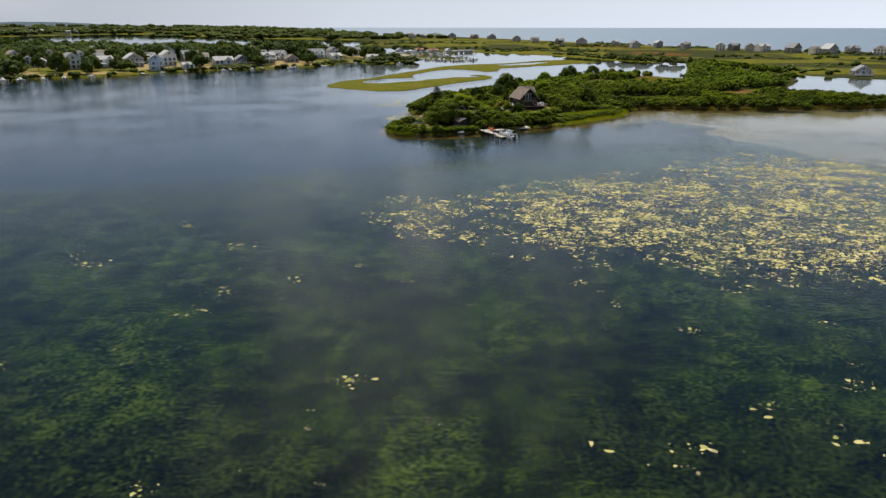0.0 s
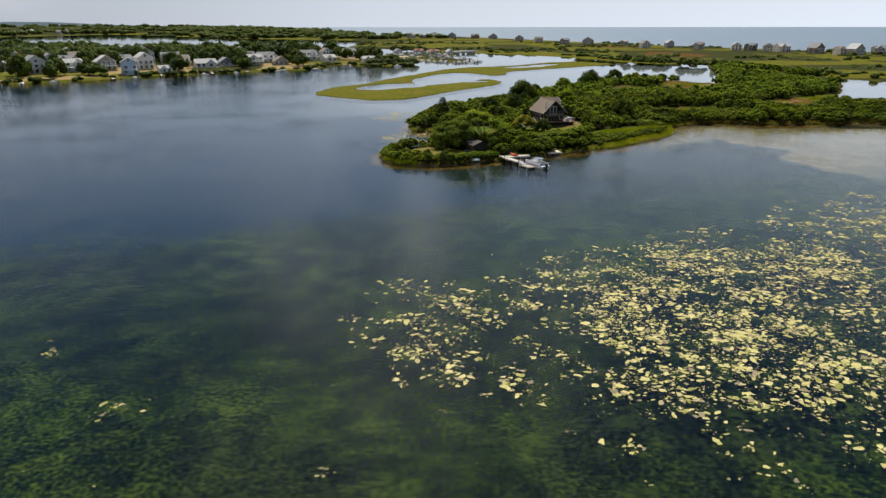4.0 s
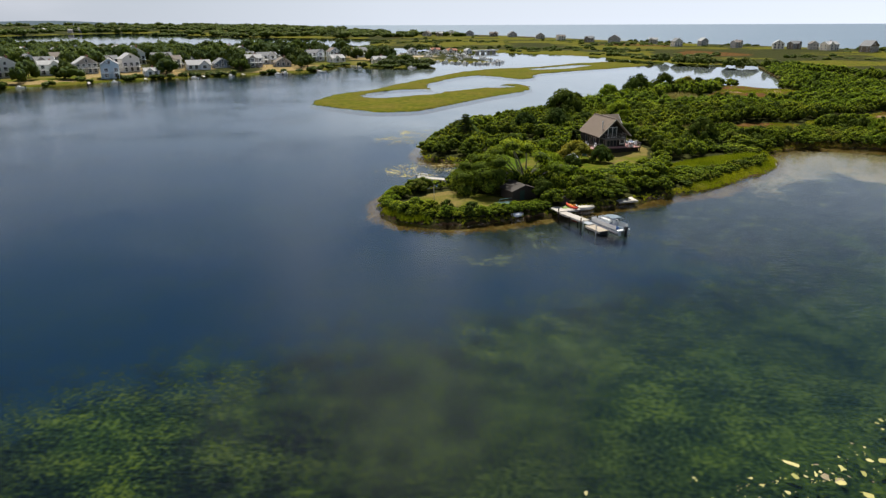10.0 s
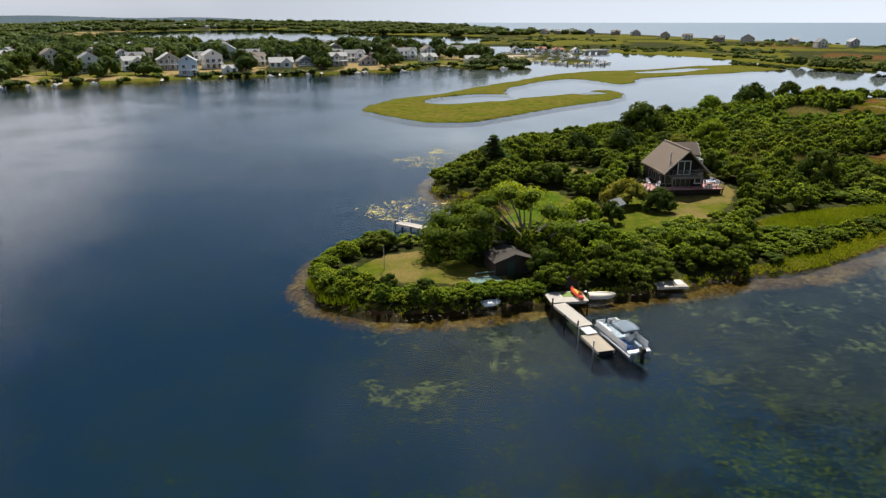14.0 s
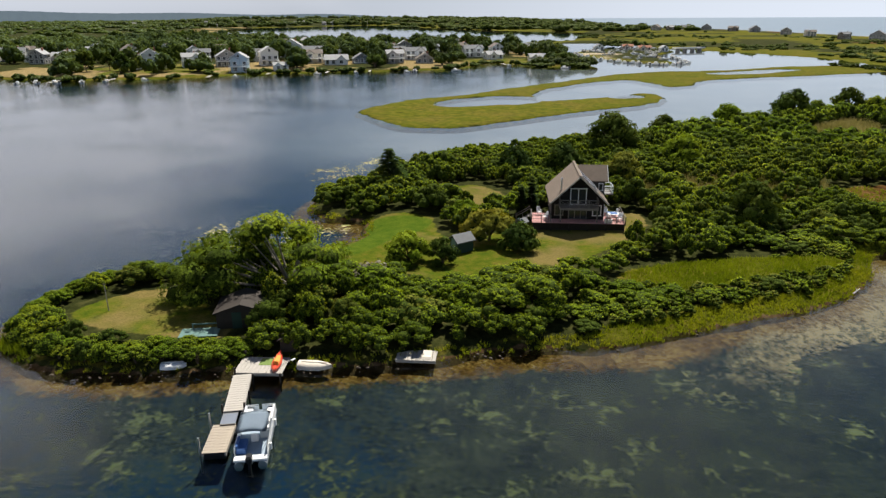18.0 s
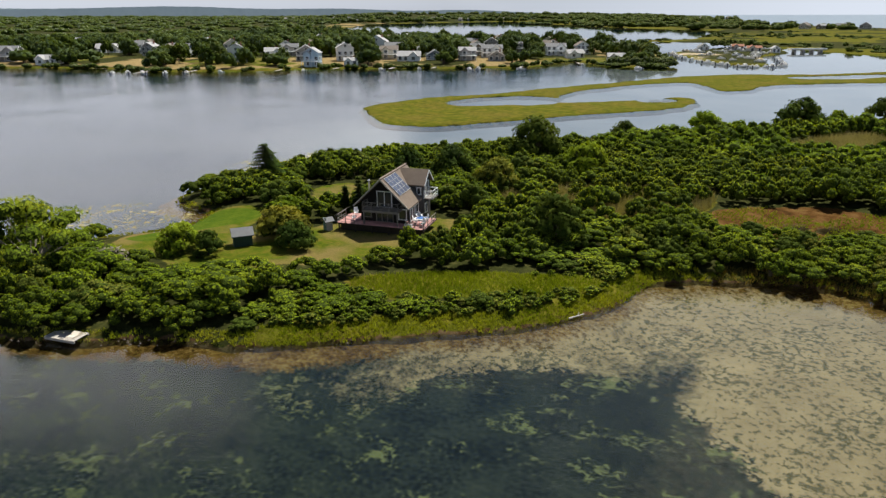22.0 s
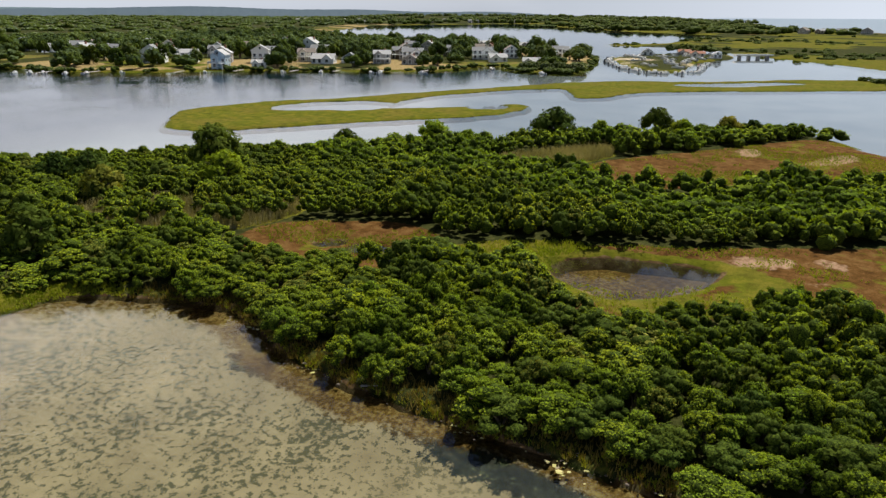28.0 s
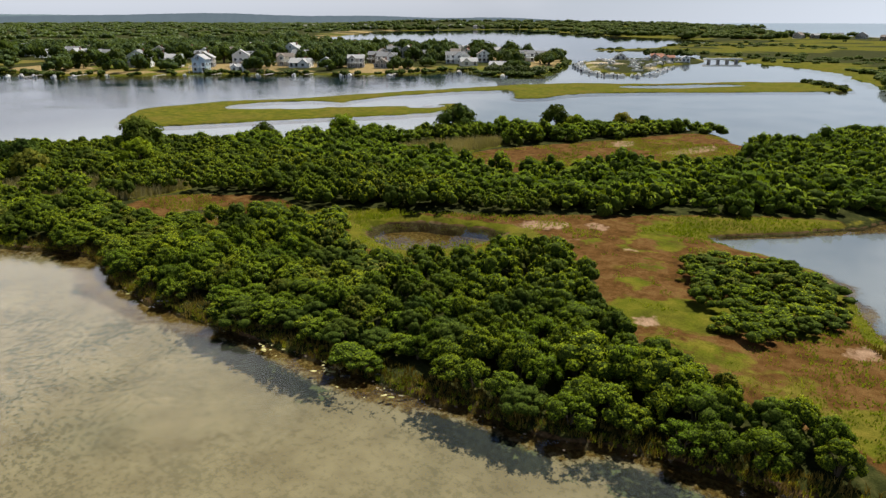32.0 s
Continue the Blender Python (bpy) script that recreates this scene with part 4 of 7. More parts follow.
SHRUB_LABELS = {"leaf": "dense green leafy shrub in the shoreline thicket", "leaf_dark": "dark green shrub in the shoreline thicket",
                "leaf_bright": "bright green sunlit shrub in the thicket", "leaf_olive": "olive green shrub with sparse dull leaves"}
rng = np.random.RandomState(11)
sx, sy, _ = grid(-18, 205, 170, 510, 2.35)
sx, sy = sx + rng.uniform(-0.95, 0.95, sx.shape), sy + rng.uniform(-0.95, 0.95, sy.shape)
sd = signed(sx, sy, PENINSULA)
open_ground = np.max([signed(sx, sy, p) for p in LAWNS + GRASS + PANS + [OPEN_MARSH, POND]], 0)
HOUSE_C = (27.2, 225.2)
house_clear = np.minimum(np.hypot(sx - HOUSE_C[0], sy - HOUSE_C[1]) - 7.0, np.hypot(sx - 6, sy - 184) - 3.6)
grassy = (sx > 36) & (sx < 62) & (sy < 228)
lawn_gap = np.max([signed(sx, sy, p) for p in LAWNS], 0) < -1.9
ok = lawn_gap & (sd > np.where(grassy, 3.6, np.where(sx > 72, 0.8, 1.3))) & ((open_ground < -1.0) | ((signed(sx, sy, GRASS[2]) > 0) & (rng.rand(len(sx)) < 0.5))) & (house_clear > 0)
isle = signed(sx, sy, BUSH_ISLE) > 0.5
ok = (ok | isle) & ~((sx > 168) & (sy > 330) & (wobble(sx, sy, 0.05, 71) < 0.2))
sx, sy, sd = sx[ok], sy[ok], sd[ok]
on_isle = isle[ok]
lawn_near = signed(sx, sy, LAWNS[1])
tall = wobble(sx, sy, 0.07, 51)
hue = wobble(sx, sy, 0.16, 52) + 0.5 * rng.randn(len(sx))
things, thick, thin = [], {k: [] for k in set(KINDS)}, []
for i in range(len(sx)):
    x, y, d = sx[i], sy[i], sd[i]
    if y > 296 and rng.rand() < 0.42:
        continue
    west = y < 186 and x < 9
    h = 1.5 + 0.5 * rng.rand() if west else (2.5 + 1.1 * rng.rand() + 0.8 * tall[i]) * (0.62 + 0.38 * min(1, d / 5.0))
    if on_isle[i]:
        h *= 0.65
    if y > 285 and d > 8:
        h *= 1.15
    if lawn_near[i] > -6.5 and not west and y < 215:
        h = min(h, 1.7 + 0.6 * rng.rand())
    rad = (1.35 + 0.75 * rng.rand()) * (0.75 if west else 1.0)
    if rng.rand() < 0.1 and not west:
        rad, h = rad * 1.55, h * 1.2
    low = 33 < x < 62 and d < 12.5 and y < 228
    if low:
        h = (0.9 + 0.5 * rng.rand()) * (0.7 + 0.6 * min(1, d / 12))
    if 60 < x < 90 and 235 < y < 247.5:
        h = min(h, 2.0 + 0.5 * rng.rand())
    kind = "leaf_dark" if hue[i] < (-0.7 if x > 70 and y < 250 else -0.75) else "leaf_bright" if hue[i] > 0.55 or west or low else "leaf_olive" if hue[i] > 0.38 else "leaf"
    z = 0.95 * (1 - math.exp(-d / 2.2)) - 0.06
    row = (x, y, z, rad, h, rng.rand() * 6.28)
    if ((70 < x < 162 and y < 245) or west) and len(things) < 215:
        things.append((*row, kind, i))
    elif (y < 248 and x > 55) or y < 214:
        thick[kind].append((SHRUBS[i % 6], *row))
    elif y < 285:
        thick[kind].append((SHRUBS_MID[i % 6], *row))
    else:
        thin.append((SHRUBS_FAR[i % 4], *row[:3], rad * 1.3, h, row[5]))
# hedge of low bright shrubs round the west lawn
rim = spline([(9.3, 180.2), (5.5, 178.3), (1.5, 176.4), (-2.5, 175.3), (-6.5, 175.2), (-10.3, 176.4), (-12.8, 179.5), (-13.6, 183), (-13.3, 186.8), (-11.2, 189.5), (-8.6, 190.8)], 8, False)
for i in range(0, len(rim) - 1, 3):
    for off in (0, 1, -0.6):
        p = rim[i] + rng.randn(2) * 0.25 + (0, 0.9 * off)
        things.append((p[0], p[1], 0.5, 0.95 + 0.35 * rng.rand(), 1.0 + 0.5 * rng.rand(), rng.rand() * 6.28, "leaf_bright" if rng.rand() < 0.7 else "leaf", i))
for row in things:
    shrub(*row, SHRUB_LABELS[row[6]], "shoreline shrubs")
LOWS = spline([(33, 195), (34, 205), (40, 207), (45, 214.5), (53, 221), (58, 224.5), (60.5, 222), (57, 214), (50, 207), (42, 199)])
lx, ly, _ = grid(32, 62, 194, 226, 0.95)
lx, ly = lx + rng.uniform(-0.5, 0.5, lx.shape), ly + rng.uniform(-0.5, 0.5, ly.shape)
use = (signed(lx, ly, LOWS) > 0) & (signed(lx, ly, PENINSULA) > 2.1) & (signed(lx, ly, GRASS[0]) < 0.4)
for i, (x, y) in enumerate(zip(lx[use], ly[use])):
    thick[("leaf", "leaf_olive", "leaf_bright")[i % 3]].append((SHRUBS_FAR[i % 4], x, y, 0.75, 0.55 + 0.5 * rng.rand() ** 2, 0.5 + 0.6 * rng.rand(), rng.rand() * 6.28))
for k, rows in thick.items():
    if rows:
        joined("shrub_thicket", rows, M[k], SHRUB_LABELS[k].replace("shrub", "shrubs", 1) + " of the peninsula", "shrubs")
joined("far_shrub_thicket", thin, M["leaf"], "dense green shrubs along the far side of the peninsula", "shrubs")
print("shrubs", len(things), {k: len(v) for k, v in thick.items()}, len(thin))


def tree(name, x, y, z, rad, h, kind, seed, label, lobes=16, cards=70, leaf=0.1, trunk=0.2, base=0.25, group="", rim=None):
    """A broad tree: tapered trunk, limbs, and a crown of leaf sprays with gaps."""
    ob = thing(name, pose(x, y, z), label, "tree", group)
    r = random.Random(seed)
    bm = bmesh.new()
    rod(bm, (0, 0, -0.15), (0.1, 0.05, h * base), trunk, trunk * 0.75, 9)
    for i in range(7):
        a = 6.283 * i / 7 + r.random() * 0.6
        e1 = (rad * 0.25 * math.cos(a), rad * 0.25 * math.sin(a), h * (base + 0.22))
        e2 = (rad * 0.6 * math.cos(a + 0.2), rad * 0.6 * math.sin(a + 0.2), h * r.uniform(0.6, 0.8))
        rod(bm, (0.1, 0.05, h * base * 0.9), e1, trunk * 0.55, trunk * 0.38, 6)
        rod(bm, e1, e2, trunk * 0.38, trunk * 0.12, 6)
    part("trunk", bm, M["bark"], ob)
    v, q, t, nv = crown_arrays(seed, lobes, cards, leaf, spread=0.72, lobe=(0.22, 0.36), low=-0.2, core=0.62, aspect=h / rad, rim=rim if rim is not None else 0.3 if base < 0.2 else 0.24)
    g = nv / np.array([rad, rad, h])
    shared("crown", crown_mesh("crown", (v * np.array([rad, rad, h]), q, t, g / np.linalg.norm(g, axis=1)[:, None]), M[kind]), ob)
    return ob


def spreading_tree(x, y, z, label):
    """A wide, flat-topped tree: forked limbs, each end with its own flat clump of leaves, open over the trunk."""
    ob = thing("spreading_tree", pose(x, y, z), label, "tree")
    r = np.random.RandomState(201)
    bm = bmesh.new()
    fork = Vector((0.1, 0.0, 1.5))
    rod(bm, (0, 0, -0.2), fork, 0.42, 0.34, 9)
    lobes = []
    for i in range(30):
        a = 2.399 * i + 0.5 * r.rand()
        rad = 8.3 * math.sqrt((i + 0.4) / 30)
        c = np.array([-3.0 + rad * math.cos(a), -0.9 + 0.8 * rad * math.sin(a), 0.0])
        west = c[0] < -4.2
        if not west and c[1] < -1.2 and c[0] < 3.0:
            continue
        c[2] = (6.9 - 0.042 * rad * rad if not west else 5.9 - 0.06 * rad * rad) + 0.7 * r.randn() * 0.5
        lr = r.uniform(1.25, 1.95)
        lobes.append((c, np.array([lr, lr, lr * 0.62]), np.ones(3)))
        if west:
            lobes.append((c + (0.5 * r.randn(), 0.5 * r.randn() - 0.4, -1.9), np.array([lr, lr, lr * 0.8]), np.ones(3)))
        elbow = fork.lerp(Vector(c), 0.45) + Vector((0.3 * r.randn(), 0.3 * r.randn(), -0.35))
        if i % 2 == 0:
            rod(bm, fork, elbow, 0.19, 0.12, 6)
            rod(bm, elbow, Vector(c), 0.12, 0.04, 6)
        else:
            rod(bm, fork.lerp(Vector(c), 0.3), Vector(c), 0.09, 0.03, 5)
    part("trunk", bm, M["bark_grey"], ob, "grey forked limbs")
    dense = [q for q in lobes if q[0][0] < -3.4]
    thin = [q for q in lobes if q[0][0] >= -3.4]
    shared("crown", crown_mesh("dense_crown", lobe_arrays(r, dense, 230, 0.2, -0.3, 0.66), M["leaf_deep"]), ob)
    shared("crown", crown_mesh("thin_crown", lobe_arrays(r, thin, 180, 0.2, -0.3, 0.66), M["leaf_tree"]), ob)
    return ob


spreading_tree(7.2, 190.2, 0.8, "broad flat-topped green tree with open forked limbs by the lawn")
tree("dark_tree", 48.3, 228.4, 0.9, 3.6, 6.6, "leaf_dark", 202, "dark green rounded tree standing above the shrubs", cards=90, leaf=0.09)
tree("round_bush", 23.6, 211.2, 0.9, 2.6, 3.5, "leaf_dark", 203, "round clipped dark green bush on the lawn", lobes=18, cards=100, leaf=0.09, base=0.1, rim=0.08)
tree("lawn_bush", 13.4, 203.2, 0.9, 3.0, 3.6, "leaf", 204, "dense rounded green bush beside the small shed", lobes=16, cards=90, leaf=0.09, base=0.12, rim=0.1)
tree("lawn_bush", 17.0, 204.2, 0.9, 2.1, 3.1, "leaf_dark", 219, "dark green bush touching the small shed", lobes=13, cards=80, leaf=0.1, base=0.12, rim=0.1)
tree("lawn_tree", 19.4, 213.2, 0.9, 3.6, 4.0, "leaf_olive", 205, "wide olive-green tree with bare lower limbs", lobes=15, cards=80, leaf=0.1, base=0.2)
tree("lawn_tree", 14.3, 219.0, 0.9, 2.6, 3.2, "leaf", 206, "green tree at the edge of the lawn", lobes=12, cards=80, leaf=0.1, base=0.15)
tree("round_tree", 25.5, 270.0, 0.9, 6.0, 8.4, "leaf_dark", 207, "large dark rounded tree above the thicket", lobes=18, cards=80, leaf=0.075)
tree("shade_tree", 20.5, 250.0, 0.9, 4.2, 6.0, "leaf_dark", 208, "dark green tree behind the cottage", leaf=0.09)
tree("shade_tree", 13.0, 248.0, 0.9, 3.6, 5.0, "leaf_dark", 209, "dark green tree on the bank", leaf=0.09)
tree("shade_tree", 30.5, 246.5, 0.9, 3.8, 5.6, "leaf_olive", 210, "olive-green tree behind the cottage", leaf=0.09)
tree("shade_tree", 38.5, 262.0, 0.9, 4.4, 6.2, "leaf", 211, "green tree in the thicket", leaf=0.09)
for x, y, rad, h, kind, label in ((61, 333, 6.0, 8.0, "leaf_dark", "broad dark tree at the bay shore"), (77, 355, 4.8, 7.2, "leaf_dark", "rounded dark tree at the bay shore"),
                                  (45.9, 308.6, 4.4, 6.8, "leaf", "light green open-crowned tree at the bay shore"), (90, 367, 3.4, 4.8, "leaf_olive", "thin-crowned olive tree at the bay shore"),
                                  (68, 343, 3.0, 4.6, "leaf", "small green tree at the bay shore"), (83, 354, 3.4, 5.0, "leaf", "green tree at the bay shore"), (95, 369, 2.8, 4.2, "leaf_dark", "small dark tree at the bay shore"),
                                  (33, 296, 3.6, 5.2, "leaf_dark", "dark tree at the bay shore"), (52, 312, 3.2, 4.8, "leaf", "small green tree at the bay shore")):
    tree("shore_tree", x, y, 0.5, rad, h, kind, 212 + int(x), label, lobes=15, leaf=0.09)
tree("dead_shrub", 13.6, 194.6, 0.9, 2.6, 3.2, "twig", 218, "grey half-dead shrub with bare twigs", lobes=9, cards=60, leaf=0.07, base=0.1)


def conifer(name, x, y, z, rad, h, seed, label, tiers=11):
    """A spire of drooping boughs round a straight trunk."""
    ob = thing(name, pose(x, y, z), label, "tree")
    part("trunk", rod(bmesh.new(), (0, 0, -0.1), (0, 0, h), 0.16, 0.02, 7), M["bark"], ob)
    r = np.random.RandomState(seed)
    V, Q, n = [], [], 0
    for k in range(tiers):
        f = k / tiers
        zz, ln = h * (0.08 + 0.9 * f), rad * (1 - f) ** 0.6 * (0.75 + 0.5 * r.rand())
        for b in range(22):
            a = r.rand() * 6.28
            u = np.array([math.cos(a), math.sin(a), 0.12])
            s = np.array([-math.sin(a), math.cos(a), 0])
            for j in range(7):
                g = (j + 1) / 7
                p = u * ln * g + np.array([0, 0, zz - 0.25 * ln * g * g]) + r.randn(3) * 0.06
                w = (0.2 + 0.09 * rad) * (1.2 - g * 0.6)
                V.append(np.array([p - u * w, p + s * w + [0, 0, 0.05], p + u * w, p - s * w + [0, 0, -0.08 * r.rand()]]))
                Q.append(np.arange(n, n + 4))
                n += 4
    shared("crown", fast_mesh("crown", np.concatenate(V), [np.array(Q)], M["leaf_dark"]), ob)
    return ob


conifer("conifer", -1.6, 230.0, 0.6, 3.3, 7.4, 61, "dark pointed conifer rising over the bank", 13)
conifer("columnar_conifer", 21.4, 225.2, 0.9, 1.1, 5.8, 62, "narrow dark columnar conifer beside the cottage")
conifer("columnar_conifer", 20.4, 223.6, 0.9, 1.0, 4.6, 63, "narrow dark columnar conifer beside the cottage")

# far trees and woods
TREE_ME = [crown_mesh("crown", a, M[k]) for k in ("leaf_village", "leaf_village", "leaf_dark") for a in TREES_FAR]
TRUNK_ME = stems_mesh("trunk", 3, 4, M["bark"], 0.5, 0.25, 0.05)


# ---- houses ----
M["shingle_grey"] = plain("grey_shingle_wall", (0.34, 0.32, 0.3), 0.85, vary=0.25, scale=1.5)
M["shingle_brown"] = plain("brown_shingle_wall", (0.16, 0.13, 0.1), 0.85, vary=0.3, scale=1.5)
M["clap_white"] = plain("white_clapboard", (0.78, 0.78, 0.76), 0.6, vary=0.08)
M["clap_blue"] = plain("pale_blue_clapboard", (0.52, 0.62, 0.68), 0.6, vary=0.08)
M["clap_cream"] = plain("cream_clapboard", (0.7, 0.64, 0.52), 0.6, vary=0.1)
M["clap_dark"] = plain("slate_blue_clapboard", (0.13, 0.16, 0.2), 0.7, vary=0.15)
M["roof_grey"] = plain("grey_roof_shingle", (0.2, 0.2, 0.2), 0.9, vary=0.3, scale=2, bump=0.4)
M["roof_brown"] = plain("brown_roof_shingle", (0.2, 0.165, 0.135), 0.9, vary=0.3, scale=2, bump=0.4)
M["roof_light"] = plain("pale_roof_shingle", (0.38, 0.37, 0.36), 0.9, vary=0.2, scale=2, bump=0.4)
M["roof_red"] = plain("rust_red_roof", (0.32, 0.14, 0.08), 0.85, vary=0.25, scale=2)
M["trim"] = plain("white_trim", (0.8, 0.8, 0.78), 0.5, vary=0.05)
M["glass"] = plain("dark_window_glass", (0.03, 0.035, 0.04), 0.08, vary=0.1, bump=0, spec=0.6)
M["brick"] = plain("chimney_brick", (0.28, 0.13, 0.09), 0.9, vary=0.25, scale=6)


def window_meshes():
    f = boxes(((0, 0, 0.72), (1.1, 0.12, 0.12)), ((0, 0, -0.72), (1.1, 0.14, 0.12)), ((-0.5, 0, 0), (0.12, 0.12, 1.4)), ((0.5, 0, 0), (0.12, 0.12, 1.4)), ((0, 0.01, 0), (0.9, 0.06, 0.06)))
    g = boxes(((0, 0.02, 0), (0.98, 0.04, 1.4)))
    out = []
    for name, bm, mat in (("frame", f, M["trim"]), ("pane", g, M["glass"])):
        me = bpy.data.meshes.new(name)
        bm.to_mesh(me)
        bm.free()
        me.materials.append(mat)
        out.append(me)
    return out


WIN_FRAME, WIN_PANE = window_meshes()


def window(parent, x, y, z, face, w=1.0, h=1.0):
    """A framed window on a wall; face is the wall's outward turn in degrees about z (0 looks to -y)."""
    ob = shared("window", WIN_FRAME, parent, Matrix.LocRotScale((x, y, z), Euler((0, 0, radians(face))), (w, 1, h)))
    shared("pane", WIN_PANE, ob)
    return ob


def gable_roof(bm, w, d, z, rise, over=0.4, thick=0.18):
    """Two slabs meeting at a ridge along y, over a block w by d."""
    hw = w / 2 + over
    drop = rise / (w / 2) * over
    prism(bm, [(-hw, z - drop), (0, z + rise), (hw, z - drop), (hw, z - drop + thick), (0, z + rise + thick), (-hw, z - drop + thick)], d + 2 * over, Matrix.Translation((0, -d / 2 - over, 0)))
    return bm


def village_house(x, y, z, rz, w, d, storeys, wall, roof, label, porch=True, cross=False, chimney=True, group="waterfront houses", ridge_x=False):
    """A shore house; its ridge runs to the water, or along it with a gabled bay in front."""
    ob = thing("house", pose(x, y, z, 0, 0, rz), label, "house", group)
    d = d * 0.76
    h = 2.5 * min(storeys, 2) + (1.6 if storeys > 2 else 0)
    storeys = min(storeys, 2)
    side = Matrix.Rotation(radians(90), 4, "Z")
    span, run = (d, w) if ridge_x else (w, d)
    rise = span * 0.3
    turn = side if ridge_x else Matrix()
    bm = prism(bmesh.new(), [(-span / 2, -1.0), (span / 2, -1.0), (span / 2, h), (0, h + rise), (-span / 2, h)], run, turn @ Matrix.Translation((0, -run / 2, 0)))
    part("wall", bm, M[wall], ob)
    bm = gable_roof(bmesh.new(), span, run, h, rise)
    bm.transform(turn)
    rf = part("roof", bm, M[roof], ob)
    for e in (-1, 1):
        bm = bmesh.new()
        for s in (-1, 1):
            ln = math.hypot(span / 2 + 0.4, rise * (1 + 0.8 / span))
            box(bm, (s * (span / 4 + 0.2), e * (run / 2 + 0.41), h + rise / 2 - 0.1), (ln, 0.06, 0.2), 0, s * math.degrees(math.atan2(rise, span / 2)))
        bm.transform(turn)
        part("bargeboard", bm, M["trim"], ob)
    front = -d / 2
    if cross or ridge_x:
        bw, bx = w * 0.4, w * (0.22 if int(abs(x)) % 2 else -0.2)
        hb, rb = h + (0.1 if ridge_x else -0.4), bw * 0.42
        front = -d / 2 - 1.1
        m = Matrix.Translation((bx, front, 0))
        bay = part("bay", prism(bmesh.new(), [(-bw / 2, -1.0), (bw / 2, -1.0), (bw / 2, hb), (0, hb + rb), (-bw / 2, hb)], d * 0.5 + 1.1, m), M[wall], ob)
        bm = gable_roof(bmesh.new(), bw, d * 0.5 + 1.1, hb, rb, 0.3)
        bm.transform(Matrix.Translation((bx, front + (d * 0.5 + 1.1) / 2, 0)))
        part("bay_roof", bm, M[roof], ob)
        for s in range(storeys):
            window(ob, bx, front - 0.03, 1.4 + 2.5 * s, 0, min(2.0, bw * 0.55), 1.15)
    if chimney:
        part("chimney", boxes(((w * 0.18, d * 0.2, h + rise * 0.9), (0.7, 0.7, 1.8)), ((w * 0.18, d * 0.2, h + rise * 0.9 + 0.95), (0.85, 0.85, 0.12))), M["brick"], rf)
    n = max(2, int(w / 2.6))
    for s in range(storeys):
        for i in range(n):
            wx = (i + 0.5) / n * w - w / 2
            if not (cross or ridge_x) or abs(wx - bx) > bw / 2 + 0.6:
                window(ob, wx, -d / 2 - 0.03, 1.35 + 2.5 * s, 0, 1.7, 1.2 if s else 1.35)
        for e, face in ((1, 90), (-1, -90)):
            for i in range(2):
                window(ob, e * (w / 2 + 0.03), (i - 0.5) * d * 0.5, 1.35 + 2.5 * s, face)
    if not ridge_x:
        window(ob, 0, -d / 2 - 0.03, h + rise * 0.35, 0, 1.2, 0.9)
    if porch:
        zt = 2.55 if storeys > 1 else 0.35
        part("deck", boxes(((0, front - 1.2, zt), (w, 2.4, 0.18))), M["trim"], ob)
        for i in range(4):
            part("post", boxes((((i / 3 - 0.5) * (w - 0.3), front - 2.3, zt / 2 - 0.5), (0.18, 0.18, zt + 1.0))), M["trim"], ob)
        bm = boxes(((0, front - 2.35, zt + 1.05), (w, 0.08, 0.1)), ((0, front - 2.35, zt + 0.3), (w, 0.06, 0.08)))
        for i in range(int(w / 0.5)):
            box(bm, ((i + 0.5) * 0.5 - w / 2, front - 2.35, zt + 0.6), (0.06, 0.05, 0.9))
        part("railing", bm, M["trim"], ob)
    return ob


def v_height(x, y):
    d = signed(np.array([float(x)]), np.array([float(y)]), VILLAGE)[0]
    return 2.4 * (1 - math.exp(-max(d, 0) / 22.0))


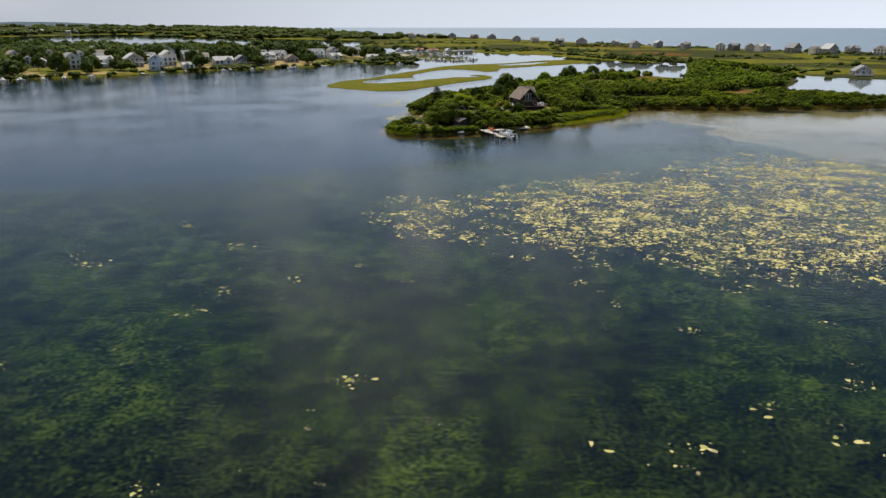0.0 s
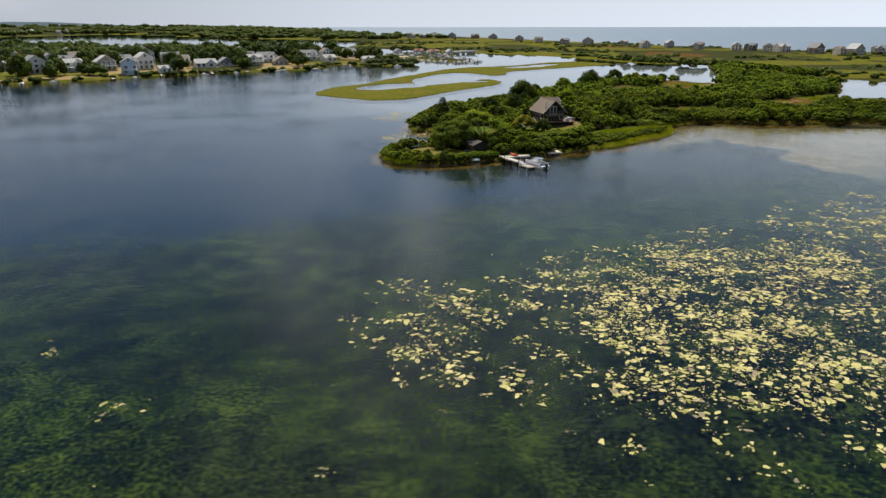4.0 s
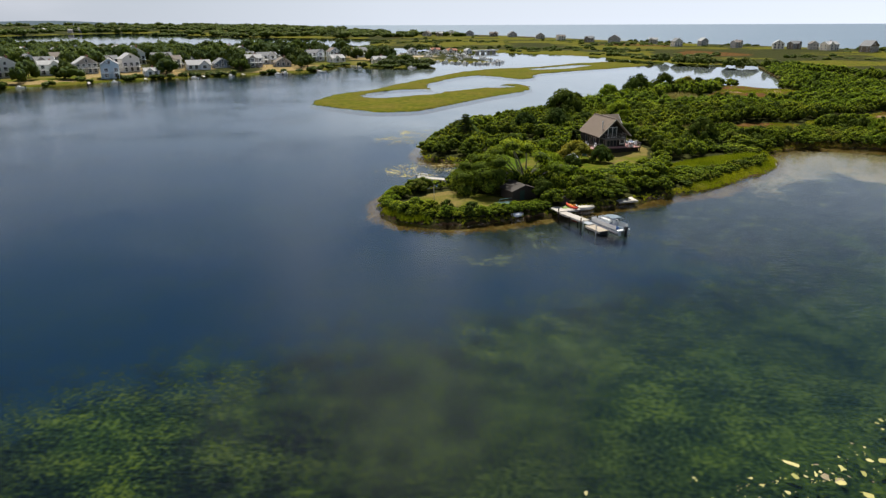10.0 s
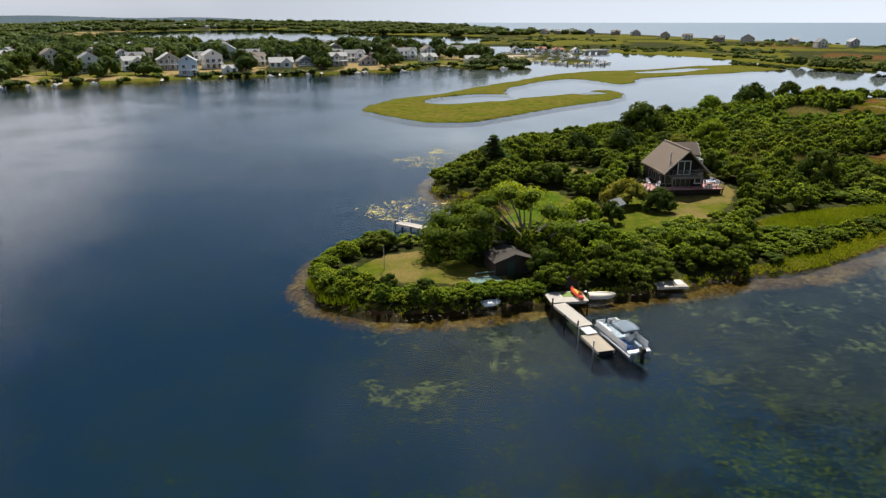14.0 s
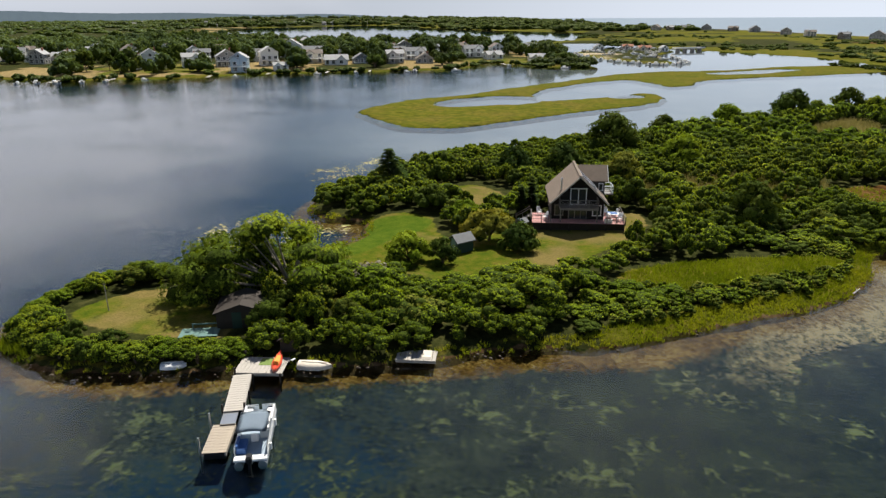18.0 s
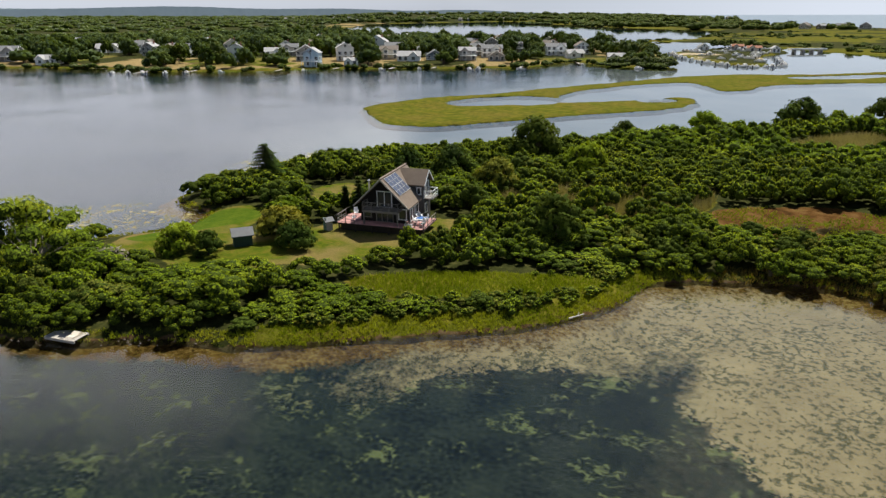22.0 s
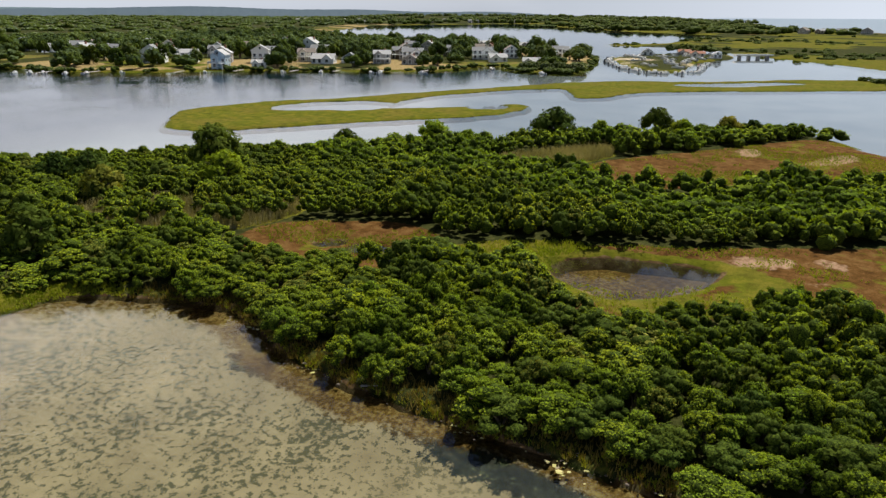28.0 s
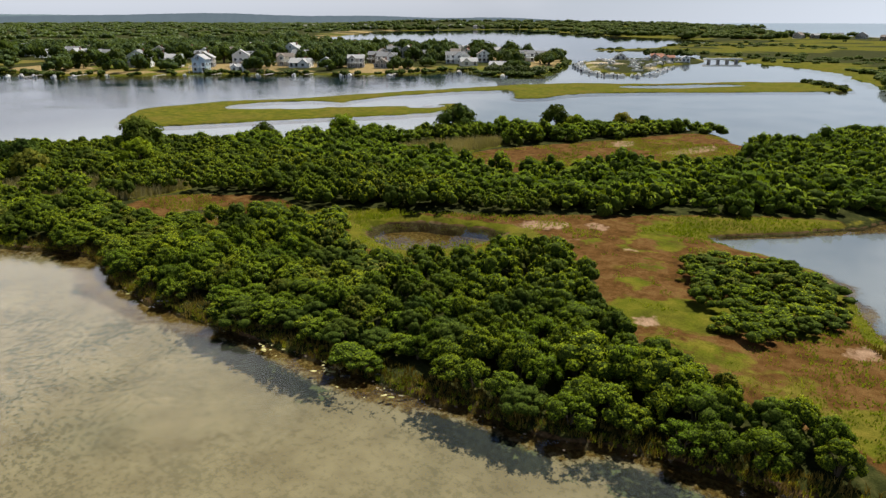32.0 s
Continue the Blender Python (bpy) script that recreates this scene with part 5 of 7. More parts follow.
VILLAGE_ROWS = [
    (-345, 418, 15, 1, "clap_cream", "roof_light", "low cream cottage with a pale roof"), (-330, 424, 12, 2, "shingle_grey", "roof_grey", "grey shingled two-storey house"),
    (-311, 424, 13, 1, "clap_white", "roof_grey", "white one-storey cottage with a grey roof"), (-203, 422, 9, 2, "clap_white", "roof_light", "tall white two-storey house on a dry lawn"),
    (-224, 455, 9, 2, "shingle_grey", "roof_grey", "grey shingled house among trees"), (-216, 408, 14, 2, "clap_white", "roof_grey", "white house with balconies behind dark trees"),
    (-170, 417, 8, 3, "clap_blue", "roof_light", "pale blue three-storey waterfront house with white decks"), (-239, 494, 12, 2, "shingle_grey", "roof_brown", "brown-roofed house among trees"),
    (-174, 446, 9, 3, "clap_white", "roof_light", "white three-storey house with tall porches"), (-156, 430, 7, 1, "clap_white", "roof_light", "small white boathouse cottage"),
    (-196, 470, 8, 2, "clap_white", "roof_grey", "white two-storey house with a grey roof"), (-199, 506, 13, 3, "clap_white", "roof_light", "large white three-storey house on the rise"),
    (-177, 494, 11, 2, "shingle_grey", "roof_grey", "grey gabled house on the rise"), (-145, 465, 12, 1, "clap_white", "roof_light", "long low white cottage by the water"),
    (-136, 476, 9, 1, "clap_dark", "roof_grey", "dark slate-blue cottage with a grey roof"), (-120, 484, 9, 2, "shingle_grey", "roof_light", "grey cottage with a white porch"),
    (-133, 515, 9, 2, "shingle_brown", "roof_grey", "brown shingled house behind the shore row"), (-105, 490, 9, 1, "shingle_grey", "roof_brown", "low grey cottage with white windows"),
    (-127, 557, 7, 2, "shingle_grey", "roof_grey", "grey narrow gabled house"), (-82, 541, 10, 1, "clap_white", "roof_light", "white cottage near the point"),
    (-88, 566, 8, 2, "clap_white", "roof_brown", "white two-storey house with a brown roof"), (-52, 527, 9, 1, "clap_cream", "roof_light", "cream cottage on the point"),
    (-96, 648, 12, 1, "shingle_grey", "roof_grey", "broad grey-roofed house near the marina"), (-118, 590, 6, 2, "clap_cream", "roof_red", "small house with a rust-red roof"),
    (-329, 347, 14, 2, "shingle_grey", "roof_grey", "grey house on the bank"), (-294, 351, 11, 1, "clap_white", "roof_light", "white cottage close to the water"),
    (-383, 418, 11, 2, "clap_white", "roof_grey", "white house with a grey gable"), (-362, 424, 11, 1, "clap_white", "roof_light", "white cottage on a dry field"),
    (-298, 430, 13, 1, "shingle_grey", "roof_light", "grey cottage on a dry field"), (-262, 470, 11, 2, "clap_cream", "roof_brown", "cream house among trees")]
hr = random.Random(5)
for i, (x, y, w, st, wall, roof, label) in enumerate(VILLAGE_ROWS):
    village_house(x, y, v_height(x, y), 38 + hr.uniform(-14, 10), w, w * 0.85, st, wall, roof, label, porch=st > 1 or i % 2 == 0, cross=i % 3 == 0, chimney=i % 2 == 1, ridge_x=i % 3 != 2 and st < 3)

# smaller houses back among the trees
back = 0
for x, y, rad, h in ((-232, 384, 5.0, 10), (-212, 386, 4.6, 9.5), (-204, 407, 5.0, 10.5), (-226, 392, 4.0, 8), (-190, 405, 3.0, 6), (-160, 455, 4.0, 8)):
    tree("shore_tree", x, y, v_height(x, y), rad, h, "leaf_dark", int(-x), "tall dark tree on the village shore", lobes=14, cards=30, leaf=0.15, group="village trees")
while back < 40:
    x, y = hr.uniform(-400, -60), hr.uniform(400, 640)
    d = signed(np.array([x]), np.array([y]), VILLAGE)[0]
    if not (24 < d < 60 if back < 16 else 45 < d < 125) or min(math.hypot(x - q[0], y - q[1]) for q in VILLAGE_ROWS) < 15:
        continue
    wall, roof, label = (("clap_white", "roof_grey", "white cottage among the village trees"), ("shingle_grey", "roof_light", "grey cottage among the village trees"), ("clap_cream", "roof_brown", "cream cottage among the village trees"))[back % 3]
    VILLAGE_ROWS.append((x, y, 10, 2, wall, roof, label))
    village_house(x, y, v_height(x, y), 38 + hr.uniform(-20, 20), 8.5 + back % 4, 8, 2 - (back % 5 == 1), wall, roof, label, porch=back < 16, cross=False, chimney=back % 2 == 0, ridge_x=back % 2 == 1)
    back += 1

BEACH_ROWS = [(162, 968, 14, "shingle_brown"), (187, 941, 18, "shingle_grey"), (220, 891, 12, "shingle_grey"), (222, 812, 13, "clap_cream"), (267, 772, 13, "shingle_grey"), (292, 738, 12, "clap_cream"),
              (305, 735, 14, "shingle_brown"), (316, 722, 10, "shingle_grey"), (322, 706, 17, "clap_cream"), (332, 664, 18, "shingle_brown"), (340, 640, 12, "clap_cream"), (352, 638, 18, "shingle_grey"),
              (380, 650, 14, "shingle_grey"), (392, 628, 14, "clap_cream"), (410, 600, 14, "shingle_brown"), (89, 1260, 18, "shingle_grey"), (61, 1309, 18, "shingle_brown"), (21, 1400, 20, "shingle_grey"), (-13, 1418, 18, "clap_cream"),
              (-56, 1358, 18, "shingle_grey"), (-34, 1359, 16, "shingle_brown"), (120, 1130, 16, "shingle_grey"), (140, 1060, 15, "clap_cream"), (255, 830, 12, "shingle_grey")]
for i, (x, y, w, wall) in enumerate(BEACH_ROWS):
    village_house(x, y, 1.3, 8 + hr.uniform(-35, 35), w * 0.78, w * 0.62, 2, wall, ("roof_grey", "roof_brown", "roof_light")[i % 3], "beach house on the barrier shore, " + {"clap_cream": "cream walls", "shingle_grey": "grey shingles", "shingle_brown": "brown shingles"}[wall], porch=False, chimney=i % 4 == 0, group="beach houses", ridge_x=i % 2 == 0)
village_house(228, 378, 0.9, -10, 9, 8, 1, "shingle_grey", "roof_grey", "grey cottage alone by the far lagoon", group="beach houses")
for x, y, w, wall, roof, label in ((6, 668, 9, "clap_white", "roof_light", "white marina office with pale roof"), (-8, 672, 16, "clap_cream", "roof_red", "long rust-roofed marina shed"), (-22, 690, 14, "shingle_grey", "roof_red", "grey boat shed with rust-red roof"),
                                  (-40, 668, 12, "clap_white", "roof_grey", "white marina building with grey roof")):
    village_house(x, y, 0.9, 30, w * 0.6, 5.5, 1, wall, roof, label, porch=False, chimney=False, group="marina buildings", ridge_x=w > 13)

# trees of the village: those along the shore row singly, the rest joined
vr = np.random.RandomState(77)
hx = np.array([r[0] for r in VILLAGE_ROWS], float)
hy = np.array([r[1] for r in VILLAGE_ROWS], float)
to_cam = np.array([0.5, -0.86])


def free_of_houses(x, y, gap=9.0):
    """Clear of the houses and of the open ground in front of them."""
    s = np.clip((x - hx) * to_cam[0] + (y - hy) * to_cam[1], 0, 60)
    return np.hypot(x - hx - s * to_cam[0], y - hy - s * to_cam[1]).min() > gap


singles, woods = [], []
cx = vr.rand(9000) * 520 - 440
cy = vr.rand(9000) * 480 + 300
cd = signed(cx, cy, VILLAGE)
for x, y, d in zip(cx, cy, cd):
    if d < 9 or len(woods) > 760:
        continue
    if d < 55 and (vr.rand() > 0.55 or not free_of_houses(x, y, 6.0)):
        continue
    if d < 140 and not free_of_houses(x, y, 5.0):
        continue
    if d > 210:
        continue
    rad = 4.2 + 4.2 * vr.rand() ** 1.3
    h = (4.2 + rad * 0.75 + 3.0 * vr.rand() ** 1.5) * (1.0 if d < 120 else 0.9) * (0.7 if d < 22 else 1.0)
    row = (x, y, 2.3 if d > 40 else 1.2, rad, h, vr.rand() * 6.28)
    if d < 90 and len(singles) < 210:
        singles.append(row)
    else:
        woods.append((TREES_FAR[vr.randint(5)], *row))
for i, (x, y, z, rad, h, a) in enumerate(singles):
    ob = thing("shore_tree", Matrix.LocRotScale((x, y, z), Euler((0, 0, a)), (rad, rad, h)), "leafy green shade tree among the waterfront houses", "tree", "village trees")
    shared("trunk", TRUNK_ME, ob)
    shared("crown", TREE_ME[i * 7 % 15], ob)
joined("village_woods", woods, M["leaf_village"], "dense dark green trees behind the waterfront houses", "trees")

fx, fy = -3000 * vr.rand(16000) ** 1.3 - 60 + 200 * vr.rand(16000), 200 + 3000 * vr.rand(16000) ** 1.3
fd = signed(fx, fy, VILLAGE)
use = (fd > 60) & ~((fx > -440) & (fy < 780)) & (fx - 0.9 * fy < -900)
fx, fy, fd = fx[use][:1500], fy[use][:1500], fd[use][:1500]
fz = 2.4 + sstep(fd, 300, 1300) * (3 + 2 * wobble(fx, fy, 0.0012, 6))
far = [(WOODS_FAR[vr.randint(4)], x, y, z - 2.5, (7 + 5 * vr.rand()) * (1 + math.hypot(x, y) / 3500), 7 + 4 * vr.rand() ** 2, vr.rand() * 6.28) for x, y, z in zip(fx, fy, fz)]
joined("far_woods", far, M["leaf_hazed"], "distant wooded rise behind the village", "trees")

# far shore of the back bay, islets in it, and the hazy hills on the horizon
FAR_SHORE = spline([(-1010, 1400), (-935, 1640), (-850, 1960), (-620, 2150), (-420, 2240), (-420, 2700), (-1200, 3300), (-2400, 3000), (-1900, 2000), (-1300, 1500)], 5)
land("ground_far_shore", FAR_SHORE, 22.0, 3.0, 30.0, {"reed": lambda x, y, d: 1 - sstep(d, 4, 20)}, "far wooded shore across the back bay", jitter=4, pad=40, extra=lambda x, y, d: sstep(d, 60, 500) * 14)
fx, fy = -2000 + 1600 * vr.rand(6000), 1380 + 1700 * vr.rand(6000)
fd = signed(fx, fy, FAR_SHORE)
use = (fd > 8) & (vr.rand(6000) < np.exp(-fd / 260))
far = [(WOODS_FAR[vr.randint(4)], x, y, 1.0 + 14 * float(sstep(d, 60, 500)), 9 + 8 * vr.rand(), 9 + 5 * vr.rand(), vr.rand() * 6.28) for x, y, d in zip(fx[use][:600], fy[use][:600], fd[use][:600])]
for cx0, cy0, lx, n in ((-600, 1560, 40, 14), (-480, 1590, 70, 22), (-330, 1440, 90, 40)):
    for _ in range(n):
        far.append((WOODS_FAR[vr.randint(4)], cx0 + lx * vr.randn() * 0.5, cy0 + 0.35 * lx * vr.randn(), -0.5, 7 + 6 * vr.rand(), 4 + 4 * vr.rand(), vr.rand() * 6.28))
joined("far_shore_woods", far, M["leaf_hazed"], "distant trees on the far shore and islets of the bay", "trees")
V, Q, n = [], [], 0
pick = np.flatnonzero((fd > 15) & (fd < 170))[:70]
for x, y, d in zip(fx[pick], fy[pick], fd[pick]):
    w, h, a, z = 7 + 7 * vr.rand(), 3.5 + 3 * vr.rand(), vr.rand() * 3.14, 3.0 + 14 * float(sstep(d, 60, 500))
    c, q = math.cos(a), math.sin(a)
    prof = [(-w / 2, -6), (w / 2, -6), (w / 2, h), (0, h + w * 0.25), (-w / 2, h)]
    V.append([(x + u * c - e * q, y + u * q + e * c, z + k) for e in (-w * 0.4, w * 0.4) for u, k in prof])
    Q += [(n + i, n + (i + 1) % 5, n + 5 + (i + 1) % 5, n + 5 + i) for i in range(5)] + [(n, n + 2, n + 3, n + 4), (n, n + 1, n + 2, n), (n + 5, n + 7, n + 8, n + 9), (n + 5, n + 6, n + 7, n + 5)]
    n += 10
Q = [f for f in Q if len(set(f)) == 4]
tagged(new("far_houses", fast_mesh("far_houses", np.concatenate(V), [np.array(Q)], M["shingle_grey"])), "tiny pale houses scattered on the far shore", "houses", kind="stuff")
# aerial haze painted on: bluish base colour and a faint blue glow
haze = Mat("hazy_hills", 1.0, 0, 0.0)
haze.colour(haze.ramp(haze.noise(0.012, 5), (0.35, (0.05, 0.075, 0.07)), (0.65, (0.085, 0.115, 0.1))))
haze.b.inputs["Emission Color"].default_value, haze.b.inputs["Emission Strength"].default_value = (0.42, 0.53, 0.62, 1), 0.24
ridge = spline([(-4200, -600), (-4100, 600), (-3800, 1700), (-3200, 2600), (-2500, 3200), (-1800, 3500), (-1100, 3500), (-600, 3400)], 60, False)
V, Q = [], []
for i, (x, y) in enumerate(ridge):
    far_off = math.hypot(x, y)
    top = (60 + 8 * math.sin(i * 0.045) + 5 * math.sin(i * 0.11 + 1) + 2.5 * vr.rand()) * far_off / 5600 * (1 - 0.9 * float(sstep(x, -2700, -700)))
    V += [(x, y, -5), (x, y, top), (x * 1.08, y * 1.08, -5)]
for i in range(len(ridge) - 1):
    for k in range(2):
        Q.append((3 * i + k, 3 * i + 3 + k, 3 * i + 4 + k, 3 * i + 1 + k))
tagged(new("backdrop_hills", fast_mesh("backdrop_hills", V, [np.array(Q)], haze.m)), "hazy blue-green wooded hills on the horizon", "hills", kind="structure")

fx = np.concatenate([-1200 + 2300 * vr.rand(9000), -140 + 620 * vr.rand(9000)])
fy = np.concatenate([340 + 2600 * vr.rand(9000) ** 1.6, 350 + 700 * vr.rand(9000)])
fd = signed(fx, fy, BARRIER)
town = (fy > 1250) & (fx < 0)
use = (fd > 8) & (town | (wobble(fx, fy, 0.018, 15) + 0.5 * wobble(fx, fy, 0.05, 18) > 0.12))
use &= town | (np.arange(18000) >= 9000) | (vr.rand(18000) < 0.4)
use &= vr.rand(18000) < 0.36
scrub = []
for x, y, d, t in zip(fx[use], fy[use], fd[use], town[use]):
    z = 1.2 + (9 * min(1, max(0, (y - 1400) / 800)) if d > 100 else 0)
    scrub.append((WOODS_FAR[vr.randint(4)], x, y, z - 0.6, (5 + 4 * vr.rand()) * (1.8 if t else 0.5), (7 + 5 * vr.rand()) if t else 1.6 + 2.4 * vr.rand() ** 2, vr.rand() * 6.28))
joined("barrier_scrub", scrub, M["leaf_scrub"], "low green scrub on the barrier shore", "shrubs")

# low shrubs along the village shore and the dark clump by the bay
hedge = []
rim = VILLAGE[(VILLAGE[:, 0] > -420) & (VILLAGE[:, 1] < 680)]
for i in range(520):
    a = vr.randint(len(rim) - 1)
    p = rim[a] + (rim[a + 1] - rim[a]) * vr.rand() + vr.randn(2) * 3.5
    d = signed(np.array([p[0]]), np.array([p[1]]), VILLAGE)[0]
    if 1.0 < d < 12:
        hedge.append((WOODS_FAR[vr.randint(4)], p[0], p[1], 0.2, 1.6 + 1.6 * vr.rand(), 1.2 + 1.6 * vr.rand(), vr.rand() * 6.28))
for i in range(60):
    t = vr.rand()
    p = np.array([-50 + 32 * t, 512 + 6 * vr.rand() + 10 * t * vr.rand()])
    hedge.append((TREES_FAR[vr.randint(5)], p[0], p[1], 0.3, 2.5 + 1.5 * vr.rand(), 2.5 + 2.5 * vr.rand(), vr.rand() * 6.28))
joined("shore_shrubs", hedge, M["leaf_hazed"], "low green shrubs along the village shore", "shrubs")
clump = []
for i in range(34):
    t = vr.rand()
    clump.append((TREES_FAR[vr.randint(5)], 130 + 40 * t + 3 * vr.randn(), 551 - 62 * t + 3 * vr.randn(), 0.4, 2.5 + 2.2 * vr.rand(), 3 + 3 * vr.rand(), vr.rand() * 6.28))
for i in range(26):
    t = vr.rand()
    clump.append((SHRUBS_FAR[vr.randint(4)], 96 + 23 * t + vr.randn(), 561 - 34 * t + vr.randn(), 0.2, 1.6 + 0.8 * vr.rand(), 1.5 + vr.rand(), vr.rand() * 6.28))
for i in range(30):
    clump.append((TREES_FAR[vr.randint(5)], -52 + 34 * vr.rand(), 738 + 30 * vr.rand(), 0.4, 3 + 2.5 * vr.rand(), 3 + 3.5 * vr.rand(), vr.rand() * 6.28))
joined("bay_trees", clump, M["leaf_village"], "dark clump of trees on the bay shore", "trees")


# ---- the cottage ----
M["wood_brown"] = plain("blackened_brown_shingle", (0.016, 0.013, 0.011), 0.85, vary=0.3, scale=2)
M["wing_grey"] = plain("dark_grey_shingle", (0.07, 0.067, 0.064), 0.85, vary=0.3, scale=2)
M["rail_grey"] = plain("dull_grey_rail", (0.2, 0.18, 0.16), 0.85, vary=0.25, scale=4, bump=0.3)
M["wood_grey"] = plain("weathered_grey_wood", (0.42, 0.38, 0.33), 0.85, vary=0.25, scale=4, bump=0.4)
M["wood_old"] = plain("old_brown_wood", (0.38, 0.32, 0.25), 0.9, vary=0.35, scale=3, bump=0.4)
M["wood_dark"] = plain("dark_stained_wood", (0.045, 0.035, 0.028), 0.8, vary=0.3, scale=3)
M["deck_pink"] = plain("faded_red_deck_board", (0.46, 0.24, 0.22), 0.85, vary=0.22, scale=4)
M["roof_main"] = plain("weathered_brown_roof_shingle", (0.19, 0.145, 0.11), 0.9, vary=0.28, scale=2.2, bump=0.5)
M["plastic_white"] = plain("white_plastic", (0.8, 0.8, 0.79), 0.45, vary=0.05)
M["plastic_blue"] = plain("blue_fabric", (0.06, 0.14, 0.34), 0.7, vary=0.15)
M["metal_grey"] = plain("galvanised_metal", (0.55, 0.56, 0.57), 0.4, metal=0.8, vary=0.12)
M["black"] = plain("black_plastic", (0.015, 0.015, 0.017), 0.4, vary=0.2)
M["solar"] = plain("blue_solar_cell", (0.07, 0.085, 0.13), 0.2, vary=0.15, bump=0, spec=0.5)
M["green_paint"] = plain("faded_green_paint", (0.11, 0.19, 0.165), 0.7, vary=0.15)
M["green_dark"] = plain("dark_green_boards", (0.03, 0.06, 0.045), 0.8, vary=0.2)
M["kayak_red"] = plain("red_plastic_hull", (0.62, 0.07, 0.035), 0.35, vary=0.1)
M["kayak_orange"] = plain("orange_plastic", (0.75, 0.3, 0.05), 0.4, vary=0.1)
M["canvas"] = plain("blue_grey_canvas", (0.3, 0.36, 0.42), 0.8, vary=0.1)
M["alu"] = plain("brushed_aluminium", (0.62, 0.63, 0.64), 0.3, metal=0.9, vary=0.08)
M["turf"] = plain("green_outdoor_carpet", (0.16, 0.22, 0.06), 0.95, vary=0.2)
M["stone"] = plain("shore_stone", (0.11, 0.085, 0.06), 0.9, vary=0.35, scale=3, bump=0.5)
M["hull"] = plain("white_gelcoat", (0.78, 0.77, 0.74), 0.3, vary=0.06)
M["hull_tan"] = plain("pale_tan_hull", (0.66, 0.58, 0.47), 0.5, vary=0.1)

cot = thing("cottage", pose(28.4, 221.0, 0.92, 0, 0, 16.5), "dark shingled A-roof cottage with solar panels and raised deck", "house")
SL, RZ = 0.958, 6.65                       # roof pitch and ridge height


def pitch(bm, x0, x1, y0, y1, zr, thick=0.16, along="y", cx=0.0):
    """One slab of a 44 degree roof from the ridge side x0 to the eave side x1."""
    a, b = (x0, zr - SL * abs(x0)), (x1, zr - SL * abs(x1))
    o = [(a[0], a[1]), (b[0], b[1]), (b[0], b[1] + thick), (a[0], a[1] + thick)]
    if x1 < x0:
        o = o[::-1]
    if along == "y":
        return prism(bm, o, y1 - y0, Matrix.Translation((0, y0, 0)))
    return prism(bm, o, y1 - y0, Matrix.Translation((y1, cx, 0)) @ Matrix.Rotation(radians(90), 4, "Z"))


# body: front gable wall recessed under the roof, side walls, cross wing
wt = RZ - SL * 3.2 - 0.02
part("wall", prism(bmesh.new(), [(-3.2, 1.0), (3.2, 1.0), (3.2, wt), (0, RZ - 0.02), (-3.2, wt)], 7.5, Matrix.Translation((0, 1.35, 0))), M["wood_brown"], cot, "dark brown shingled main body")
wing_h = 6.7 - SL * 1.5 - 0.02
part("wing", prism(bmesh.new(), [(-1.5, 0.0), (1.5, 0.0), (1.5, wing_h), (0, 6.68), (-1.5, wing_h)], 3.65, Matrix.Translation((3.7, 6.65, 0)) @ Matrix.Rotation(radians(90), 4, "Z")), M["wing_grey"], cot, "grey shingled cross wing")
part("foundation", boxes(((0, 5.1, 0.45), (6.2, 7.2, 1.3))), M["wood_dark"], cot)
left = part("roof", pitch(bmesh.new(), 0, -3.6, 0, 9.2, RZ), M["roof_main"], cot, "weathered brown shingle roof slope")
right = part("roof", pitch(bmesh.new(), 0.001, 3.6, 0, 9.2, RZ), M["roof_main"], cot, "weathered brown shingle roof slope")
for s, nm in ((1, "back"), (-1, "front")):
    bm = pitch(bmesh.new(), 0, s * 1.8, 0.3, 4.05, 6.72, 0.14, "x", 6.65)
    part("wing_roof", bm, M["roof_main"], cot)
part("ridge_cap", boxes(((0, 4.6, RZ + 0.17), (0.3, 9.2, 0.06))), M["roof_main"], cot)
# shingle courses on the slopes
for k in range(1, 15):
    for s, ob in ((-1, left), (1, right)):
        d = 3.5 * k / 15
        part("shingle_course", boxes(((s * d, 4.6, RZ - SL * d + 0.175), (0.04, 9.16, 0.02), 0, s * 43.8)), M["roof_main"], ob)
# white bargeboards on the gables
for s in (-1, 1):
    part("bargeboard", boxes(((s * 1.8, -0.03, RZ - SL * 1.8 + 0.06), (5.05, 0.05, 0.16), 0, s * 43.8)), M["wood_grey"], cot)
    part("bargeboard", boxes(((4.08, 6.65 + s * 0.9, 6.72 - SL * 0.9 + 0.05), (0.05, 2.5, 0.14), 0, 0, -s * 43.8)), M["trim"], cot)
# solar panels on the right slope
for i in range(4):
    for j in range(2):
        d = 0.75 + 1.02 * j
        pn = part("solar_panel", boxes(((d, 1.15 + 0.98 * i, RZ - SL * d + 0.27), (1.36, 0.94, 0.04), 0, 43.8)), M["solar"], right, "blue solar panel in a pale frame")
        bm = bmesh.new()
        for e in (-0.47, 0.47):
            box(bm, (d, 1.15 + 0.98 * i + e, RZ - SL * d + 0.28), (1.4, 0.045, 0.06), 0, 43.8)
        for e in (-0.49, 0.0, 0.49):
            box(bm, (d + e, 1.15 + 0.98 * i, RZ - SL * (d + e) + 0.28), (0.045, 0.94, 0.06), 0, 43.8)
        part("frame", bm, M["roof_light"], pn)
fl = part("flue", rod(bmesh.new(), (-2.1, 1.6, 4.6), (-2.1, 1.6, 6.1), 0.11), M["metal_grey"], left)
